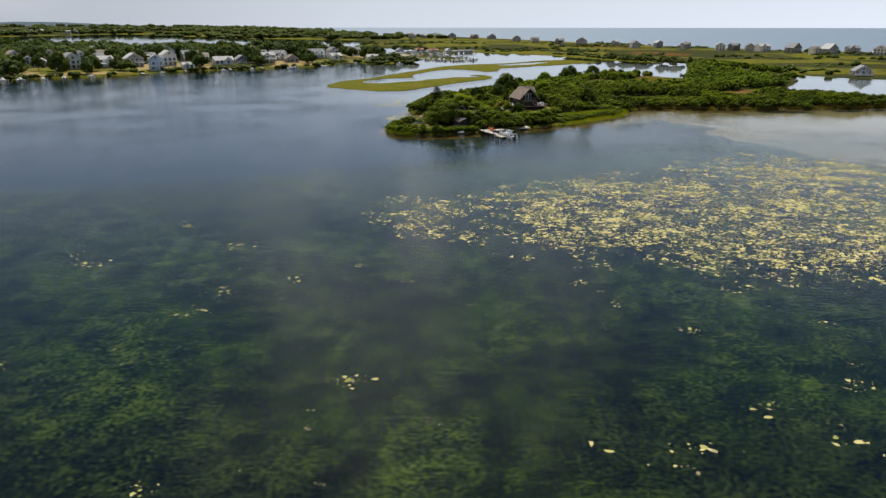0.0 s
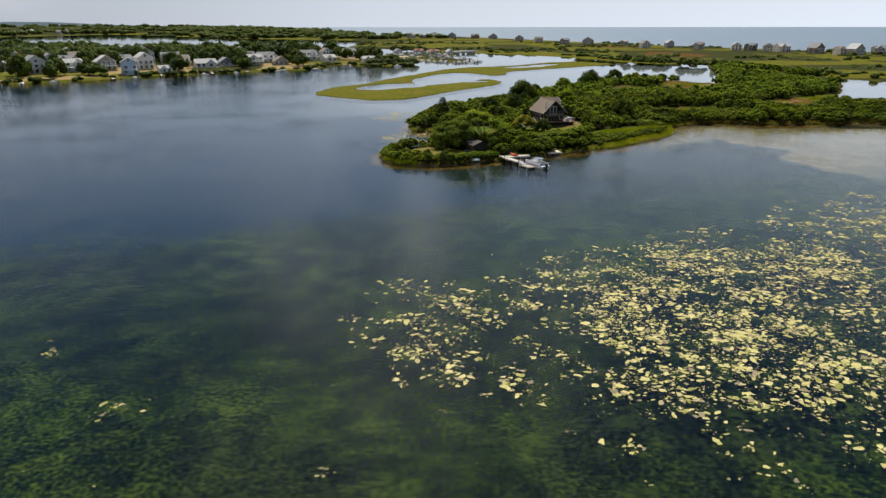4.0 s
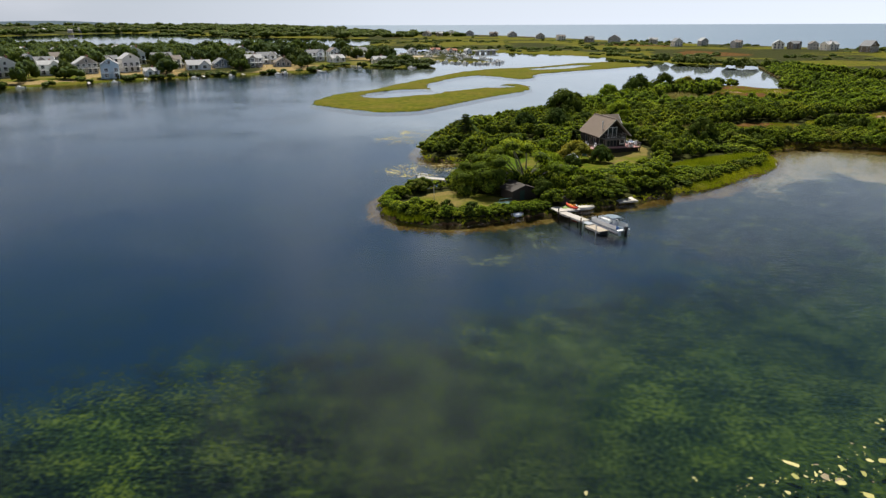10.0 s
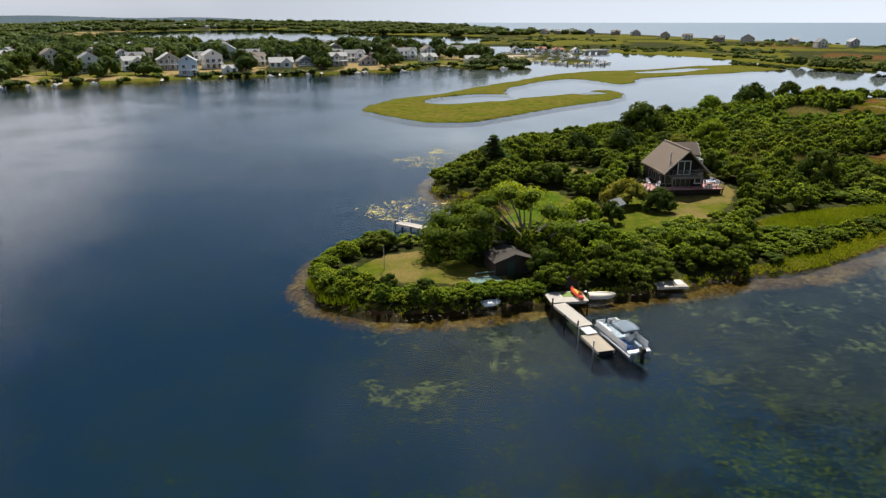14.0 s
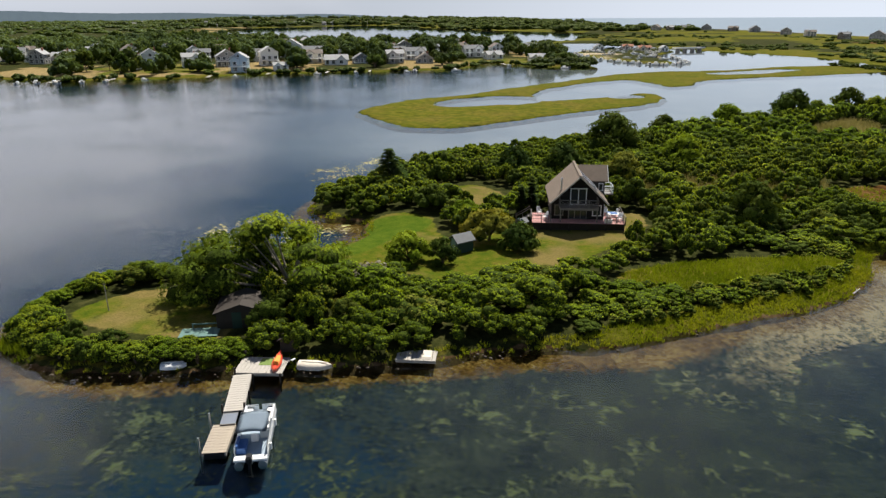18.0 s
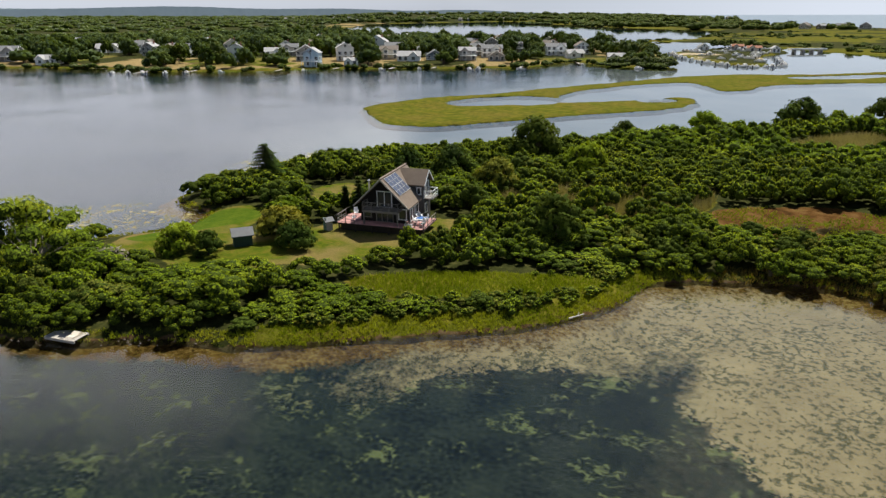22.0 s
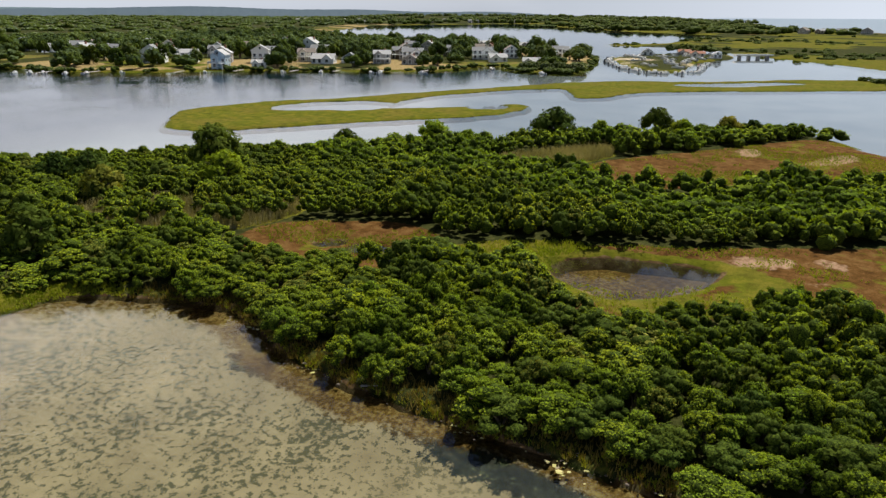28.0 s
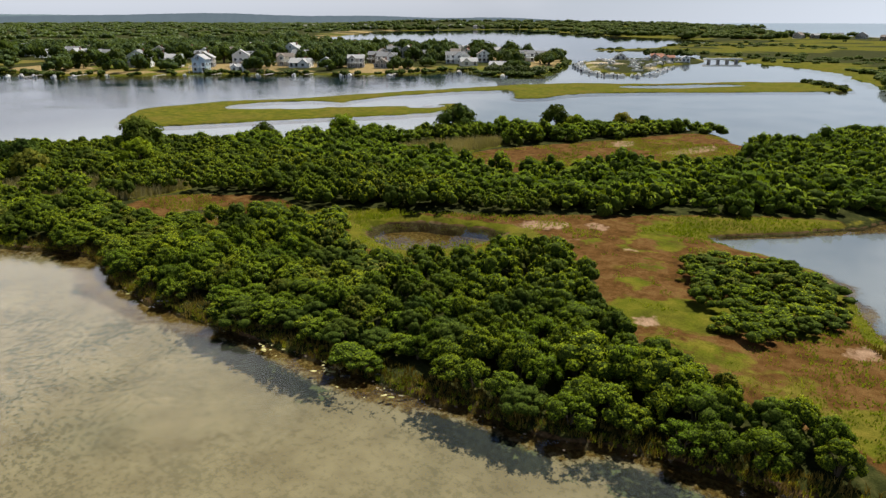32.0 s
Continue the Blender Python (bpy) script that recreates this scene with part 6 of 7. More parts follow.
part("cap", rod(bmesh.new(), (-2.1, 1.6, 6.12), (-2.1, 1.6, 6.3), 0.2, 0.05), M["metal_grey"], fl)


def glazed(x, y, z, face, w, h, leaves, name="window", mat="trim"):
    """A glazed opening on a wall: panes with bars of their own."""
    m = pose(x, y, z, 0, 0, face)
    bm = boxes(((0, 0.03, 0), (w, 0.03, h)))
    bm.transform(m)
    ob = part(name, bm, M["glass"], cot)
    bars = [((0, 0, h / 2), (w + 0.2, 0.1, 0.1)), ((0, 0, -h / 2), (w + 0.2, 0.1, 0.1))]
    bars += [((-w / 2 + w * i / leaves, 0, 0), (0.1, 0.1, h - 0.1)) for i in range(leaves + 1)]
    for c, sz in bars:
        b = boxes((c, sz))
        b.transform(m)
        part("bar", b, M[mat], ob)
    return ob


glazed(0, 1.3, 3.95, 0, 1.9, 2.0, 2, "balcony_door")
glazed(0, 1.3, 2.05, 0, 2.2, 1.95, 3, "deck_door", "rail_grey")
glazed(-2.3, 1.3, 2.2, 0, 1.0, 1.3, 1, mat="rail_grey")
glazed(2.35, 1.3, 2.2, 0, 1.0, 1.3, 1)
for y in (2.6, 4.3, 6.0):
    glazed(-3.24, y, 2.2, -90, 0.9, 1.3, 1, mat="rail_grey")
glazed(3.24, 2.4, 2.1, 90, 1.5, 1.6, 2)
glazed(3.24, 4.2, 2.1, 90, 1.0, 1.6, 1)
glazed(3.74, 6.65, 4.35, 90, 1.3, 1.9, 2, "balcony_door")
glazed(3.74, 6.3, 1.9, 90, 0.8, 1.2, 1)
glazed(3.2, 5.1, 4.3, 0, 0.5, 0.9, 1)


def rail(name, a, b, z, n, parent, mat, top=0.95, crossed=False):
    """A railing of posts, rails and balusters from a to b."""
    bm = bmesh.new()
    a, b = Vector((*a, z)), Vector((*b, z))
    up = Vector((0, 0, 1))
    for h, r in ((top, 0.05), (top * 0.5, 0.03), (0.15, 0.03)):
        rod(bm, a + up * h, b + up * h, r, n=4)
    ob = part(name, bm, M[mat], parent)
    for i in range(n + 1):
        p = a.lerp(b, i / n)
        part("post", rod(bmesh.new(), p - up * 0.1, p + up * (top + 0.06), 0.055, n=4), M[mat], ob)
    if crossed:
        bm = bmesh.new()
        for i in range(n):
            p, q = a.lerp(b, i / n), a.lerp(b, (i + 1) / n)
            rod(bm, p + up * 0.15, q + up * top * 0.9, 0.025, n=4)
            rod(bm, q + up * 0.15, p + up * top * 0.9, 0.025, n=4)
        part("brace", bm, M[mat], ob)
    return ob


bal = part("balcony", boxes(((0, 0.55, 2.82), (4.7, 1.6, 0.14)), ((0, -0.2, 2.7), (4.7, 0.08, 0.2))), M["rail_grey"], cot)
rail("railing", (-2.3, -0.2), (2.3, -0.2), 2.9, 4, bal, "rail_grey", crossed=True)
rail("railing", (-2.3, -0.2), (-2.3, 1.3), 2.9, 1, bal, "rail_grey")
rail("railing", (2.3, -0.2), (2.3, 1.3), 2.9, 1, bal, "rail_grey")
for x in (-2.2, 2.2):
    part("post", boxes(((x, -0.15, 1.95), (0.14, 0.14, 1.7))), M["rail_grey"], bal)
wb = part("wing_balcony", boxes(((4.3, 6.65, 3.25), (1.2, 2.3, 0.14))), M["rail_grey"], cot)
rail("railing", (4.85, 5.55), (4.85, 7.75), 3.32, 2, wb, "trim")
rail("railing", (3.75, 5.55), (4.85, 5.55), 3.32, 1, wb, "trim")
rail("railing", (3.75, 7.75), (4.85, 7.75), 3.32, 1, wb, "trim")
# deck with boards, posts, stairs
deck = part("deck", boxes(((0, 0.4, 0.96), (11.4, 1.8, 0.12)), ((-4.55, 2.6, 0.96), (2.6, 2.6, 0.12)), ((4.5, 2.9, 0.96), (2.5, 3.2, 0.12))), M["wood_dark"], cot)
for i in range(38):
    x = -5.55 + 0.3 * i
    y1 = 3.9 if x < -3.25 else 4.5 if x > 3.25 else 1.28
    part("deck_board", boxes(((x, (y1 - 0.5) / 2, 1.045), (0.27, y1 + 0.5, 0.04))), M["deck_pink"], deck)
for x in (-5.5, -3.3, -1.1, 1.1, 3.3, 5.5):
    part("post", boxes(((x, -0.35, 0.4), (0.14, 0.14, 1.15))), M["wood_dark"], deck)
part("skirt", boxes(((0, 0.1, 0.42), (11.0, 0.06, 0.98))), M["wood_dark"], deck)
rail("railing", (-5.7, -0.45), (-3.4, -0.45), 1.06, 2, deck, "rail_grey")
rail("railing", (-5.7, -0.45), (-5.7, 2.2), 1.06, 2, deck, "rail_grey")
rail("railing", (3.4, -0.45), (5.65, -0.45), 1.06, 2, deck, "rail_grey", 0.8)
rail("railing", (5.65, -0.45), (5.65, 4.4), 1.06, 3, deck, "rail_grey", 0.8)
st = part("stairs", boxes(((-6.7, 2.75, 0.45), (0.08, 0.08, 1.0)), ((-6.7, 3.65, 0.45), (0.08, 0.08, 1.0))), M["rail_grey"], cot)
for i in range(6):
    part("tread", boxes(((-5.95 - 0.28 * i, 3.2, 0.88 - 0.17 * i), (0.3, 1.0, 0.05))), M["rail_grey"], st)
for y in (2.7, 3.7):
    part("handrail", rod(bmesh.new(), (-5.8, y, 1.95), (-7.6, y, 0.85), 0.05, n=5), M["rail_grey"], st)
    part("post", rod(bmesh.new(), (-7.5, y, -0.1), (-7.5, y, 0.92), 0.05, n=5), M["rail_grey"], st)

COT = pose(28.4, 221.0, 0.92, 0, 0, 16.5)


def garden_chair(m, label, mat="plastic_white"):
    ob = thing("garden_chair", m, label, "chair", "deck furniture")
    part("seat", softened(boxes(((0, 0, 0.4), (0.52, 0.5, 0.05))), 0.015), M[mat], ob)
    part("backrest", softened(boxes(((0, 0.28, 0.72), (0.52, 0.05, 0.62), 0, 0, -12)), 0.015), M[mat], ob)
    for x in (-0.22, 0.22):
        part("armrest", boxes(((x * 1.15, 0, 0.62), (0.06, 0.5, 0.04))), M[mat], ob)
        for y in (-0.2, 0.2):
            part("leg", boxes(((x, y, 0.2), (0.05, 0.05, 0.4))), M[mat], ob)
    return ob


ch = garden_chair(COT @ pose(-4.6, 2.9, 1.07, 0, 0, 30), "white plastic garden chair on the deck")
for x, y, a in ((-4.0, 0.9, -70), (3.9, 1.6, 100), (4.9, 2.6, -60), (5.1, 0.7, -30), (3.8, 3.9, 160)):
    copy_thing(ch, COT @ pose(x, y, 1.07, 0, 0, a))
tb = thing("patio_table", COT @ pose(4.5, 1.5, 1.07), "white patio table with a blue cloth cover", "table", "deck furniture")
part("tabletop", softened(boxes(((0, 0, 0.72), (1.4, 0.9, 0.05))), 0.02), M["plastic_white"], tb)
part("cover", softened(boxes(((0, 0.05, 0.77), (0.9, 0.6, 0.04))), 0.015), M["plastic_blue"], tb, "blue cloth cover")
for x in (-0.6, 0.6):
    for y in (-0.35, 0.35):
        part("leg", boxes(((x, y, 0.35), (0.06, 0.06, 0.7))), M["plastic_white"], tb)
lo = thing("lounger", COT @ pose(4.4, 3.3, 1.07, 0, 0, 80), "blue and white deck lounger", "lounger", "deck furniture")
part("mattress", softened(boxes(((0, 0, 0.36), (0.6, 1.3, 0.08))), 0.03), M["plastic_blue"], lo)
part("backrest", softened(boxes(((0, 0.85, 0.55), (0.6, 0.6, 0.08), 0, 0, 40)), 0.03), M["plastic_white"], lo)
for x in (-0.25, 0.25):
    for y in (-0.55, 0.55):
        part("leg", boxes(((x, y, 0.17), (0.05, 0.05, 0.33))), M["plastic_white"], lo)
pl = thing("planter", COT @ pose(3.6, -0.1, 1.07), "white planter with pink flowers on the deck", "planter", "deck furniture")
part("tub", boxes(((0, 0, 0.25), (0.9, 0.4, 0.5))), M["plastic_white"], pl)
part("flowers", boxes(((-0.2, 0, 0.6), (0.3, 0.3, 0.22), 20), ((0.2, 0.05, 0.58), (0.3, 0.28, 0.2), 50)), M["deck_pink"], pl)


def shed(name, m, w, d, h, rise, wall, roof, label, parts=True):
    ob = thing(name, m, label, "shed")
    part("wall", prism(bmesh.new(), [(-w / 2, -0.1), (w / 2, -0.1), (w / 2, h), (0, h + rise), (-w / 2, h)], d, Matrix.Translation((0, -d / 2, 0))), M[wall], ob)
    part("roof", gable_roof(bmesh.new(), w, d, h, rise, 0.22, 0.09), M[roof], ob)
    if parts:
        dr = part("door", boxes(((0, -d / 2 - 0.02, 0.85), (0.75, 0.05, 1.7))), M["green_paint"], ob)
        part("handle", boxes(((0.28, -d / 2 - 0.06, 0.85), (0.04, 0.05, 0.14))), M["metal_grey"], dr)
    return ob


shed("garden_shed", pose(17.6, 208.6, 0.9, 0, 0, -35), 1.6, 2.1, 1.5, 0.6, "green_dark", "roof_grey", "small dark green garden shed with a grey shingle roof")
shed("privy_shed", pose(22.0, 218.4, 0.9, 0, 0, -20), 0.85, 0.85, 1.3, 0.3, "shingle_grey", "roof_grey", "tiny grey utility shed at the lawn edge")
cabin = shed("cabin", pose(5.9, 185.0, 0.8, 0, 0, 28), 4.2, 3.4, 1.5, 0.7, "wood_dark", "wood_dark", "low dark cabin under the spreading tree", False)
part("door", boxes(((-0.4, -1.73, 0.75), (0.8, 0.05, 1.5))), M["green_dark"], cabin)
pf = thing("cabin_platform", pose(3.9, 181.4, 0.75, 0, 0, 28), "pale green painted platform with a low rail by the cabin", "deck")
for i in range(8):
    part("board", boxes(((-1.4 + 0.4 * i, 0, 0.1), (0.38, 1.7, 0.08))), M["green_paint"], pf)
for y in (-0.8, 0.8):
    part("beam", boxes(((0, y, 0.0), (3.1, 0.12, 0.14))), M["green_dark"], pf)
part("railing", boxes(((0.4, 0.75, 0.55), (2.3, 0.08, 0.1)), ((-0.7, 0.75, 0.3), (0.08, 0.08, 0.5)), ((1.5, 0.75, 0.3), (0.08, 0.08, 0.5))), M["green_paint"], pf)
kiosk = shed("dock_locker", pose(12.4, 182.0, 0.7, 0, 0, 25), 1.3, 1.0, 1.0, 0.25, "wood_dark", "wood_dark", "small dark gear shed behind the dock", False)
part("door", boxes(((0, -0.52, 0.5), (0.8, 0.04, 0.9))), M["wood_dark"], kiosk)


# ---- docks ----
def planked(name, m, length, width, z, label, parent=None, mat="wood_grey", step=0.3, piles=True, floating=False):
    """A dock along local y with cross planks, side beams and piles."""
    ob = thing(name, m, label, "dock")
    n = int(length / step)
    bm = boxes(((0, 0, 0), (width, step - 0.012, 0.05)))
    me = bpy.data.meshes.new("plank")
    bm.to_mesh(me)
    bm.free()
    me.materials.append(M[mat])
    for i in range(n):
        shared("plank", me, ob, pose(0, (i + 0.5) * length / n, z, 0, 0, random.uniform(-0.4, 0.4)))
    for s in (-1, 1):
        part("beam", boxes(((s * (width / 2 - 0.06), length / 2, z - 0.13), (0.1, length, 0.2))), M["wood_grey"], ob)
    if floating:
        part("pontoon", softened(boxes(((0, length / 2, z - 0.33), (width - 0.1, length - 0.1, 0.36))), 0.05), M["black"], ob)
    if piles:
        for s in (-1, 1):
            for k in range(max(2, int(length / 2.4) + 1)):
                y = 0.15 + (length - 0.3) * k / max(1, int(length / 2.4))
                part("post", rod(bmesh.new(), (s * (width / 2 + 0.06), y, -1.3), (s * (width / 2 + 0.06), y, z + (0.5 if k == 0 else 0.05)), 0.075, n=8), M["wood_dark"], ob)
    return ob


head = planked("shore_dock", pose(10.35, 178.15, 0, 0, 0, -71), 3.7, 2.5, 0.72, "grey plank dock platform on the shore")
part("mat", boxes(((-0.5, 2.3, 0.755), (1.1, 1.5, 0.02))), M["turf"], head, "green outdoor carpet")
gang = planked("gangway", pose(14.0, 172.75, 0, 0, 0, 30), 5.0, 1.35, 0.66, "grey plank gangway leading out from shore")
flt = planked("dock_float", pose(15.6, 168.7, 0, 0, 0, 26), 3.1, 1.5, 0.42, "low weathered brown floating dock", floating=True, piles=False, mat="wood_old")
for s in (-1, 1):
    part("post", rod(bmesh.new(), (-0.95, 0.4 + (s + 1) * 1.4, -1.3), (-0.95, 0.4 + (s + 1) * 1.4, 1.3), 0.06), M["metal_grey"], flt)
rmp = thing("dock_ramp", pose(14.05, 172.3, 0.55, 0, 0, 29), "short metal ramp between gangway and float", "ramp")
part("plate", boxes(((0, 0, 0), (1.0, 1.9, 0.05))), M["alu"], rmp)
pier = planked("pier", pose(-10.2, 200.2, 0, 0, 0, -113), 8.0, 1.4, 0.6, "pale plank pier across the cove")
for s in (-1, 1):
    part("railing", boxes(((s * 0.62, 0.8, 1.1), (0.05, 1.6, 0.06)), ((s * 0.62, 0.1, 0.85), (0.06, 0.06, 0.6)), ((s * 0.62, 1.5, 0.85), (0.06, 0.06, 0.6))), M["plastic_white"], pier)
ramp = planked("shore_platform", pose(20.8, 184.5, 0.3, 0, 0, -74), 3.2, 1.7, 0.12, "old pale plank platform lying on the shore", piles=False)
part("canvas", prism(bmesh.new(), [(-0.7, 0.16), (0.7, 0.16), (0.5, 0.3), (0.1, 0.26), (-0.4, 0.42)], 0.7, Matrix.Translation((0, 2.1, 0))), M["hull_tan"], ramp)


def hull_bm(length, beam, depth, n=12, flip=False):
    """A small boat's hull, pointed at one end; flip turns it keel up."""
    bm = bmesh.new()
    rows = []
    for i in range(n + 1):
        t = i / n
        w = beam / 2 * (1 - max(0, (t - 0.45) / 0.55) ** 2.2) * (0.82 + 0.18 * min(1, t * 4))
        z0 = 0.12 * max(0, t - 0.6) * 2
        prof = [(-w, depth), (-w * 0.92, depth * 0.45), (-w * 0.55, z0 + 0.03), (0, z0), (w * 0.55, z0 + 0.03), (w * 0.92, depth * 0.45), (w, depth)]
        rows.append([bm.verts.new((x, t * length - length / 2, z if not flip else depth - z)) for x, z in prof])
    for a, b in zip(rows, rows[1:]):
        for i in range(6):
            bm.faces.new((a[i], a[i + 1], b[i + 1], b[i]))
    bm.faces.new(rows[0])
    return bm


def kayak(m, label, hull, seat):
    ob = thing("kayak", m, label, "kayak")
    bm = bmesh.new()
    rings = []
    for i in range(13):
        t = i / 12
        w = 0.36 * math.sin(math.pi * t) ** 0.6 + 0.01
        rings.append([bm.verts.new((w * math.cos(a), (t - 0.5) * 3.0, 0.16 + 0.16 * math.sin(a) + 0.14 * (2 * t - 1) ** 4)) for a in np.arange(10) * 2 * math.pi / 10])
    for a, b in zip(rings, rings[1:]):
        for i in range(10):
            bm.faces.new((a[i], a[(i + 1) % 10], b[(i + 1) % 10], b[i]))
    part("hull", bm, M[hull], ob, smooth=True)
    part("seat", softened(boxes(((0, -0.15, 0.33), (0.44, 0.9, 0.05)), ((0, -0.6, 0.45), (0.4, 0.08, 0.3))), 0.015), M[seat], ob, "orange seat pad")
    part("cockpit", boxes(((0, 0.55, 0.33), (0.34, 0.5, 0.03))), M["kayak_orange"], ob)
    return ob


kayak(pose(13.1, 179.2, 0.78, 0, 8, 24), "red plastic kayak with orange seat on the dock", "kayak_red", "kayak_orange")
pd1 = thing("paddle", pose(13.6, 179.3, 0.8, 0, 0, -20), "white kayak paddle lying on the dock", "paddle")
part("shaft", rod(bmesh.new(), (0, -0.8, 0.05), (0, 0.8, 0.05), 0.02), M["black"], pd1)
for s in (-1, 1):
    part("blade", softened(boxes(((0, s * 0.95, 0.05), (0.18, 0.42, 0.02))), 0.008), M["plastic_white"], pd1)


def upturned(m, length, label, mat="hull_tan"):
    ob = thing("rowing_boat", m, label, "boat")
    part("hull", hull_bm(length, 1.15, 0.42, flip=True), M[mat], ob, smooth=True)
    part("keel", boxes(((0, 0, 0.44), (0.06, length * 0.8, 0.05))), M[mat], ob)
    part("gunwale", boxes(((0.52, -0.3, 0.03), (0.05, length * 0.6, 0.05)), ((-0.52, -0.3, 0.03), (0.05, length * 0.6, 0.05))), M["hull"], ob)
    return ob


upturned(pose(15.5, 180.8, 0.2, 0, 6, -75), 2.7, "upturned pale rowing boat on the shore")
upturned(pose(5.2, 176.8, 0.2, 0, -6, -62), 1.9, "small white upturned dinghy in the reeds", "hull")

# ---- pontoon boat ----
pb = thing("pontoon_boat", pose(16.9, 171.3, 0, 0, 0, 28.5) @ Matrix.Diagonal((0.84, 0.94, 0.9, 1)), "white pontoon boat with blue-grey canopy at the float", "boat")
for s in (-1, 1):
    bm = rod(bmesh.new(), (s * 0.85, -3.0, 0.1), (s * 0.85, 2.6, 0.1), 0.33, n=14)
    rod(bm, (s * 0.85, 2.6, 0.1), (s * 0.85, 3.3, 0.28), 0.33, 0.05, 14)
    part("pontoon", bm, M["alu"], pb, smooth=False)
part("floor", softened(boxes(((0, 0, 0.5), (2.4, 6.1, 0.12))), 0.02), M["canvas"], pb, "grey deck floor")
for s in (-1, 1):
    w = part("side_panel", softened(boxes(((s * 1.17, 0.1, 0.88), (0.05, 5.2, 0.6))), 0.015), M["hull"], pb, "white side panel")
    part("rub_rail", boxes(((s * 1.2, 0.1, 0.62), (0.04, 5.6, 0.08))), M["alu"], w)
    part("top_rail", rod(bmesh.new(), (s * 1.17, -2.5, 1.22), (s * 1.17, 2.7, 1.22), 0.03, n=6), M["alu"], w)
    part("seat", softened(boxes(((s * 0.85, 1.7, 0.78), (0.6, 1.9, 0.42)), ((s * 1.08, 1.7, 1.1), (0.14, 1.9, 0.35))), 0.05, 2), M["hull"], pb, "white upholstered bench")
part("seat", softened(boxes(((-0.75, -1.7, 0.78), (0.7, 1.3, 0.42)), ((-1.05, -1.7, 1.1), (0.14, 1.3, 0.35))), 0.05, 2), M["plastic_blue"], pb, "blue and white stern bench")
part("seat", softened(boxes(((0.1, -1.0, 0.9), (0.55, 0.5, 0.3)), ((0.1, -1.25, 1.2), (0.5, 0.12, 0.5))), 0.04, 2), M["hull"], pb, "white helm chair")
part("console", softened(boxes(((0.75, -0.3, 0.95), (0.7, 0.55, 0.85)), ((0.75, -0.15, 1.4), (0.62, 0.06, 0.3), 0, 0, -25)), 0.04), M["hull"], pb)
part("wheel", rod(bmesh.new(), (0.7, -0.62, 1.2), (0.7, -0.57, 1.22), 0.2, n=14), M["black"], pb)
part("bow_rail", boxes(((0.65, 2.72, 1.2), (1.05, 0.05, 0.05)), ((-0.65, 2.72, 1.2), (1.05, 0.05, 0.05)), ((0.65, 2.72, 0.85), (1.05, 0.03, 0.5)), ((-0.65, 2.72, 0.85), (1.05, 0.03, 0.5))), M["alu"], pb)
part("stern_platform", softened(boxes(((0, -2.75, 0.58), (2.4, 0.5, 0.1))), 0.02), M["hull"], pb)
cn = bmesh.new()
rows = []
for i in range(7):
    u = i / 6 * 2 - 1
    rows.append([cn.verts.new((u * 1.12, -1.75 + 2.5 * j / 5, 2.08 - 0.1 * u * u - 0.1 * (2 * j / 5 - 1) ** 2)) for j in range(6)])
for a, b in zip(rows, rows[1:]):
    for j in range(5):
        cn.faces.new((a[j], b[j], b[j + 1], a[j + 1]))
bmesh.ops.solidify(cn, geom=cn.faces[:], thickness=0.04)
can = part("canopy", cn, M["canvas"], pb, "blue-grey canvas bimini canopy", smooth=True)
for s in (-1, 1):
    for y0, y1 in ((-0.5, -1.7), (-0.5, 0.7), (-0.4, -0.5)):
        part("bow", rod(bmesh.new(), (s * 1.16, y0, 1.2), (s * 1.1, y1, 1.96), 0.022, n=6), M["alu"], can)
eng = part("outboard", softened(boxes(((0, -3.3, 0.95), (0.42, 0.62, 0.5))), 0.08, 2), M["black"], pb, "black outboard engine")
part("leg", boxes(((0, -3.35, 0.2), (0.2, 0.32, 1.1)), ((0, -3.4, -0.3), (0.3, 0.5, 0.06))), M["black"], eng)
part("bracket", boxes(((0, -3.0, 0.55), (0.35, 0.25, 0.4))), M["alu"], eng)
for y in (-1.6, 1.2):
    part("fender", rod(bmesh.new(), (1.3, y, 0.35), (1.3, y, 0.85), 0.1, n=8), M["hull"], pb)

# posts and markers
for x, y, z, h, label in ((-6.8, 182.0, 0.75, 2.7, "thin weathered flag post on the lawn"), (-10.6, 201.6, -1.2, 3.4, "thin marker stake in the water off the pier")):
    ob = thing("stake", pose(x, y, z), label, "post")
    part("pole", rod(bmesh.new(), (0, 0, -0.1), (0, 0, h), 0.05, 0.035, 7), M["wood_grey"], ob)
    part("cap", boxes(((0, 0, h + 0.03), (0.14, 0.14, 0.06))), M["wood_dark"], ob)
lp = thing("lamp_post", pose(-6.0, 190.0, 0.75), "short post with a black lantern head by the pier", "lamp")
part("post", rod(bmesh.new(), (0, 0, -0.1), (0, 0, 1.2), 0.05), M["wood_dark"], lp)
part("lantern", softened(boxes(((0, 0, 1.35), (0.34, 0.34, 0.32)), ((0, 0, 1.56), (0.44, 0.44, 0.08))), 0.02), M["black"], lp)

# ---- moored boats and far docks ----
HULL_ME = bpy.data.meshes.new("hull")
_b = hull_bm(5.6, 2.1, 0.8)
_b.to_mesh(HULL_ME)
_b.free()
HULL_ME.materials.append(M["hull"])


def small_mesh(name, bm, mat):
    me = bpy.data.meshes.new(name)
    bm.to_mesh(me)
    bm.free()
    me.materials.append(M[mat])
    return me


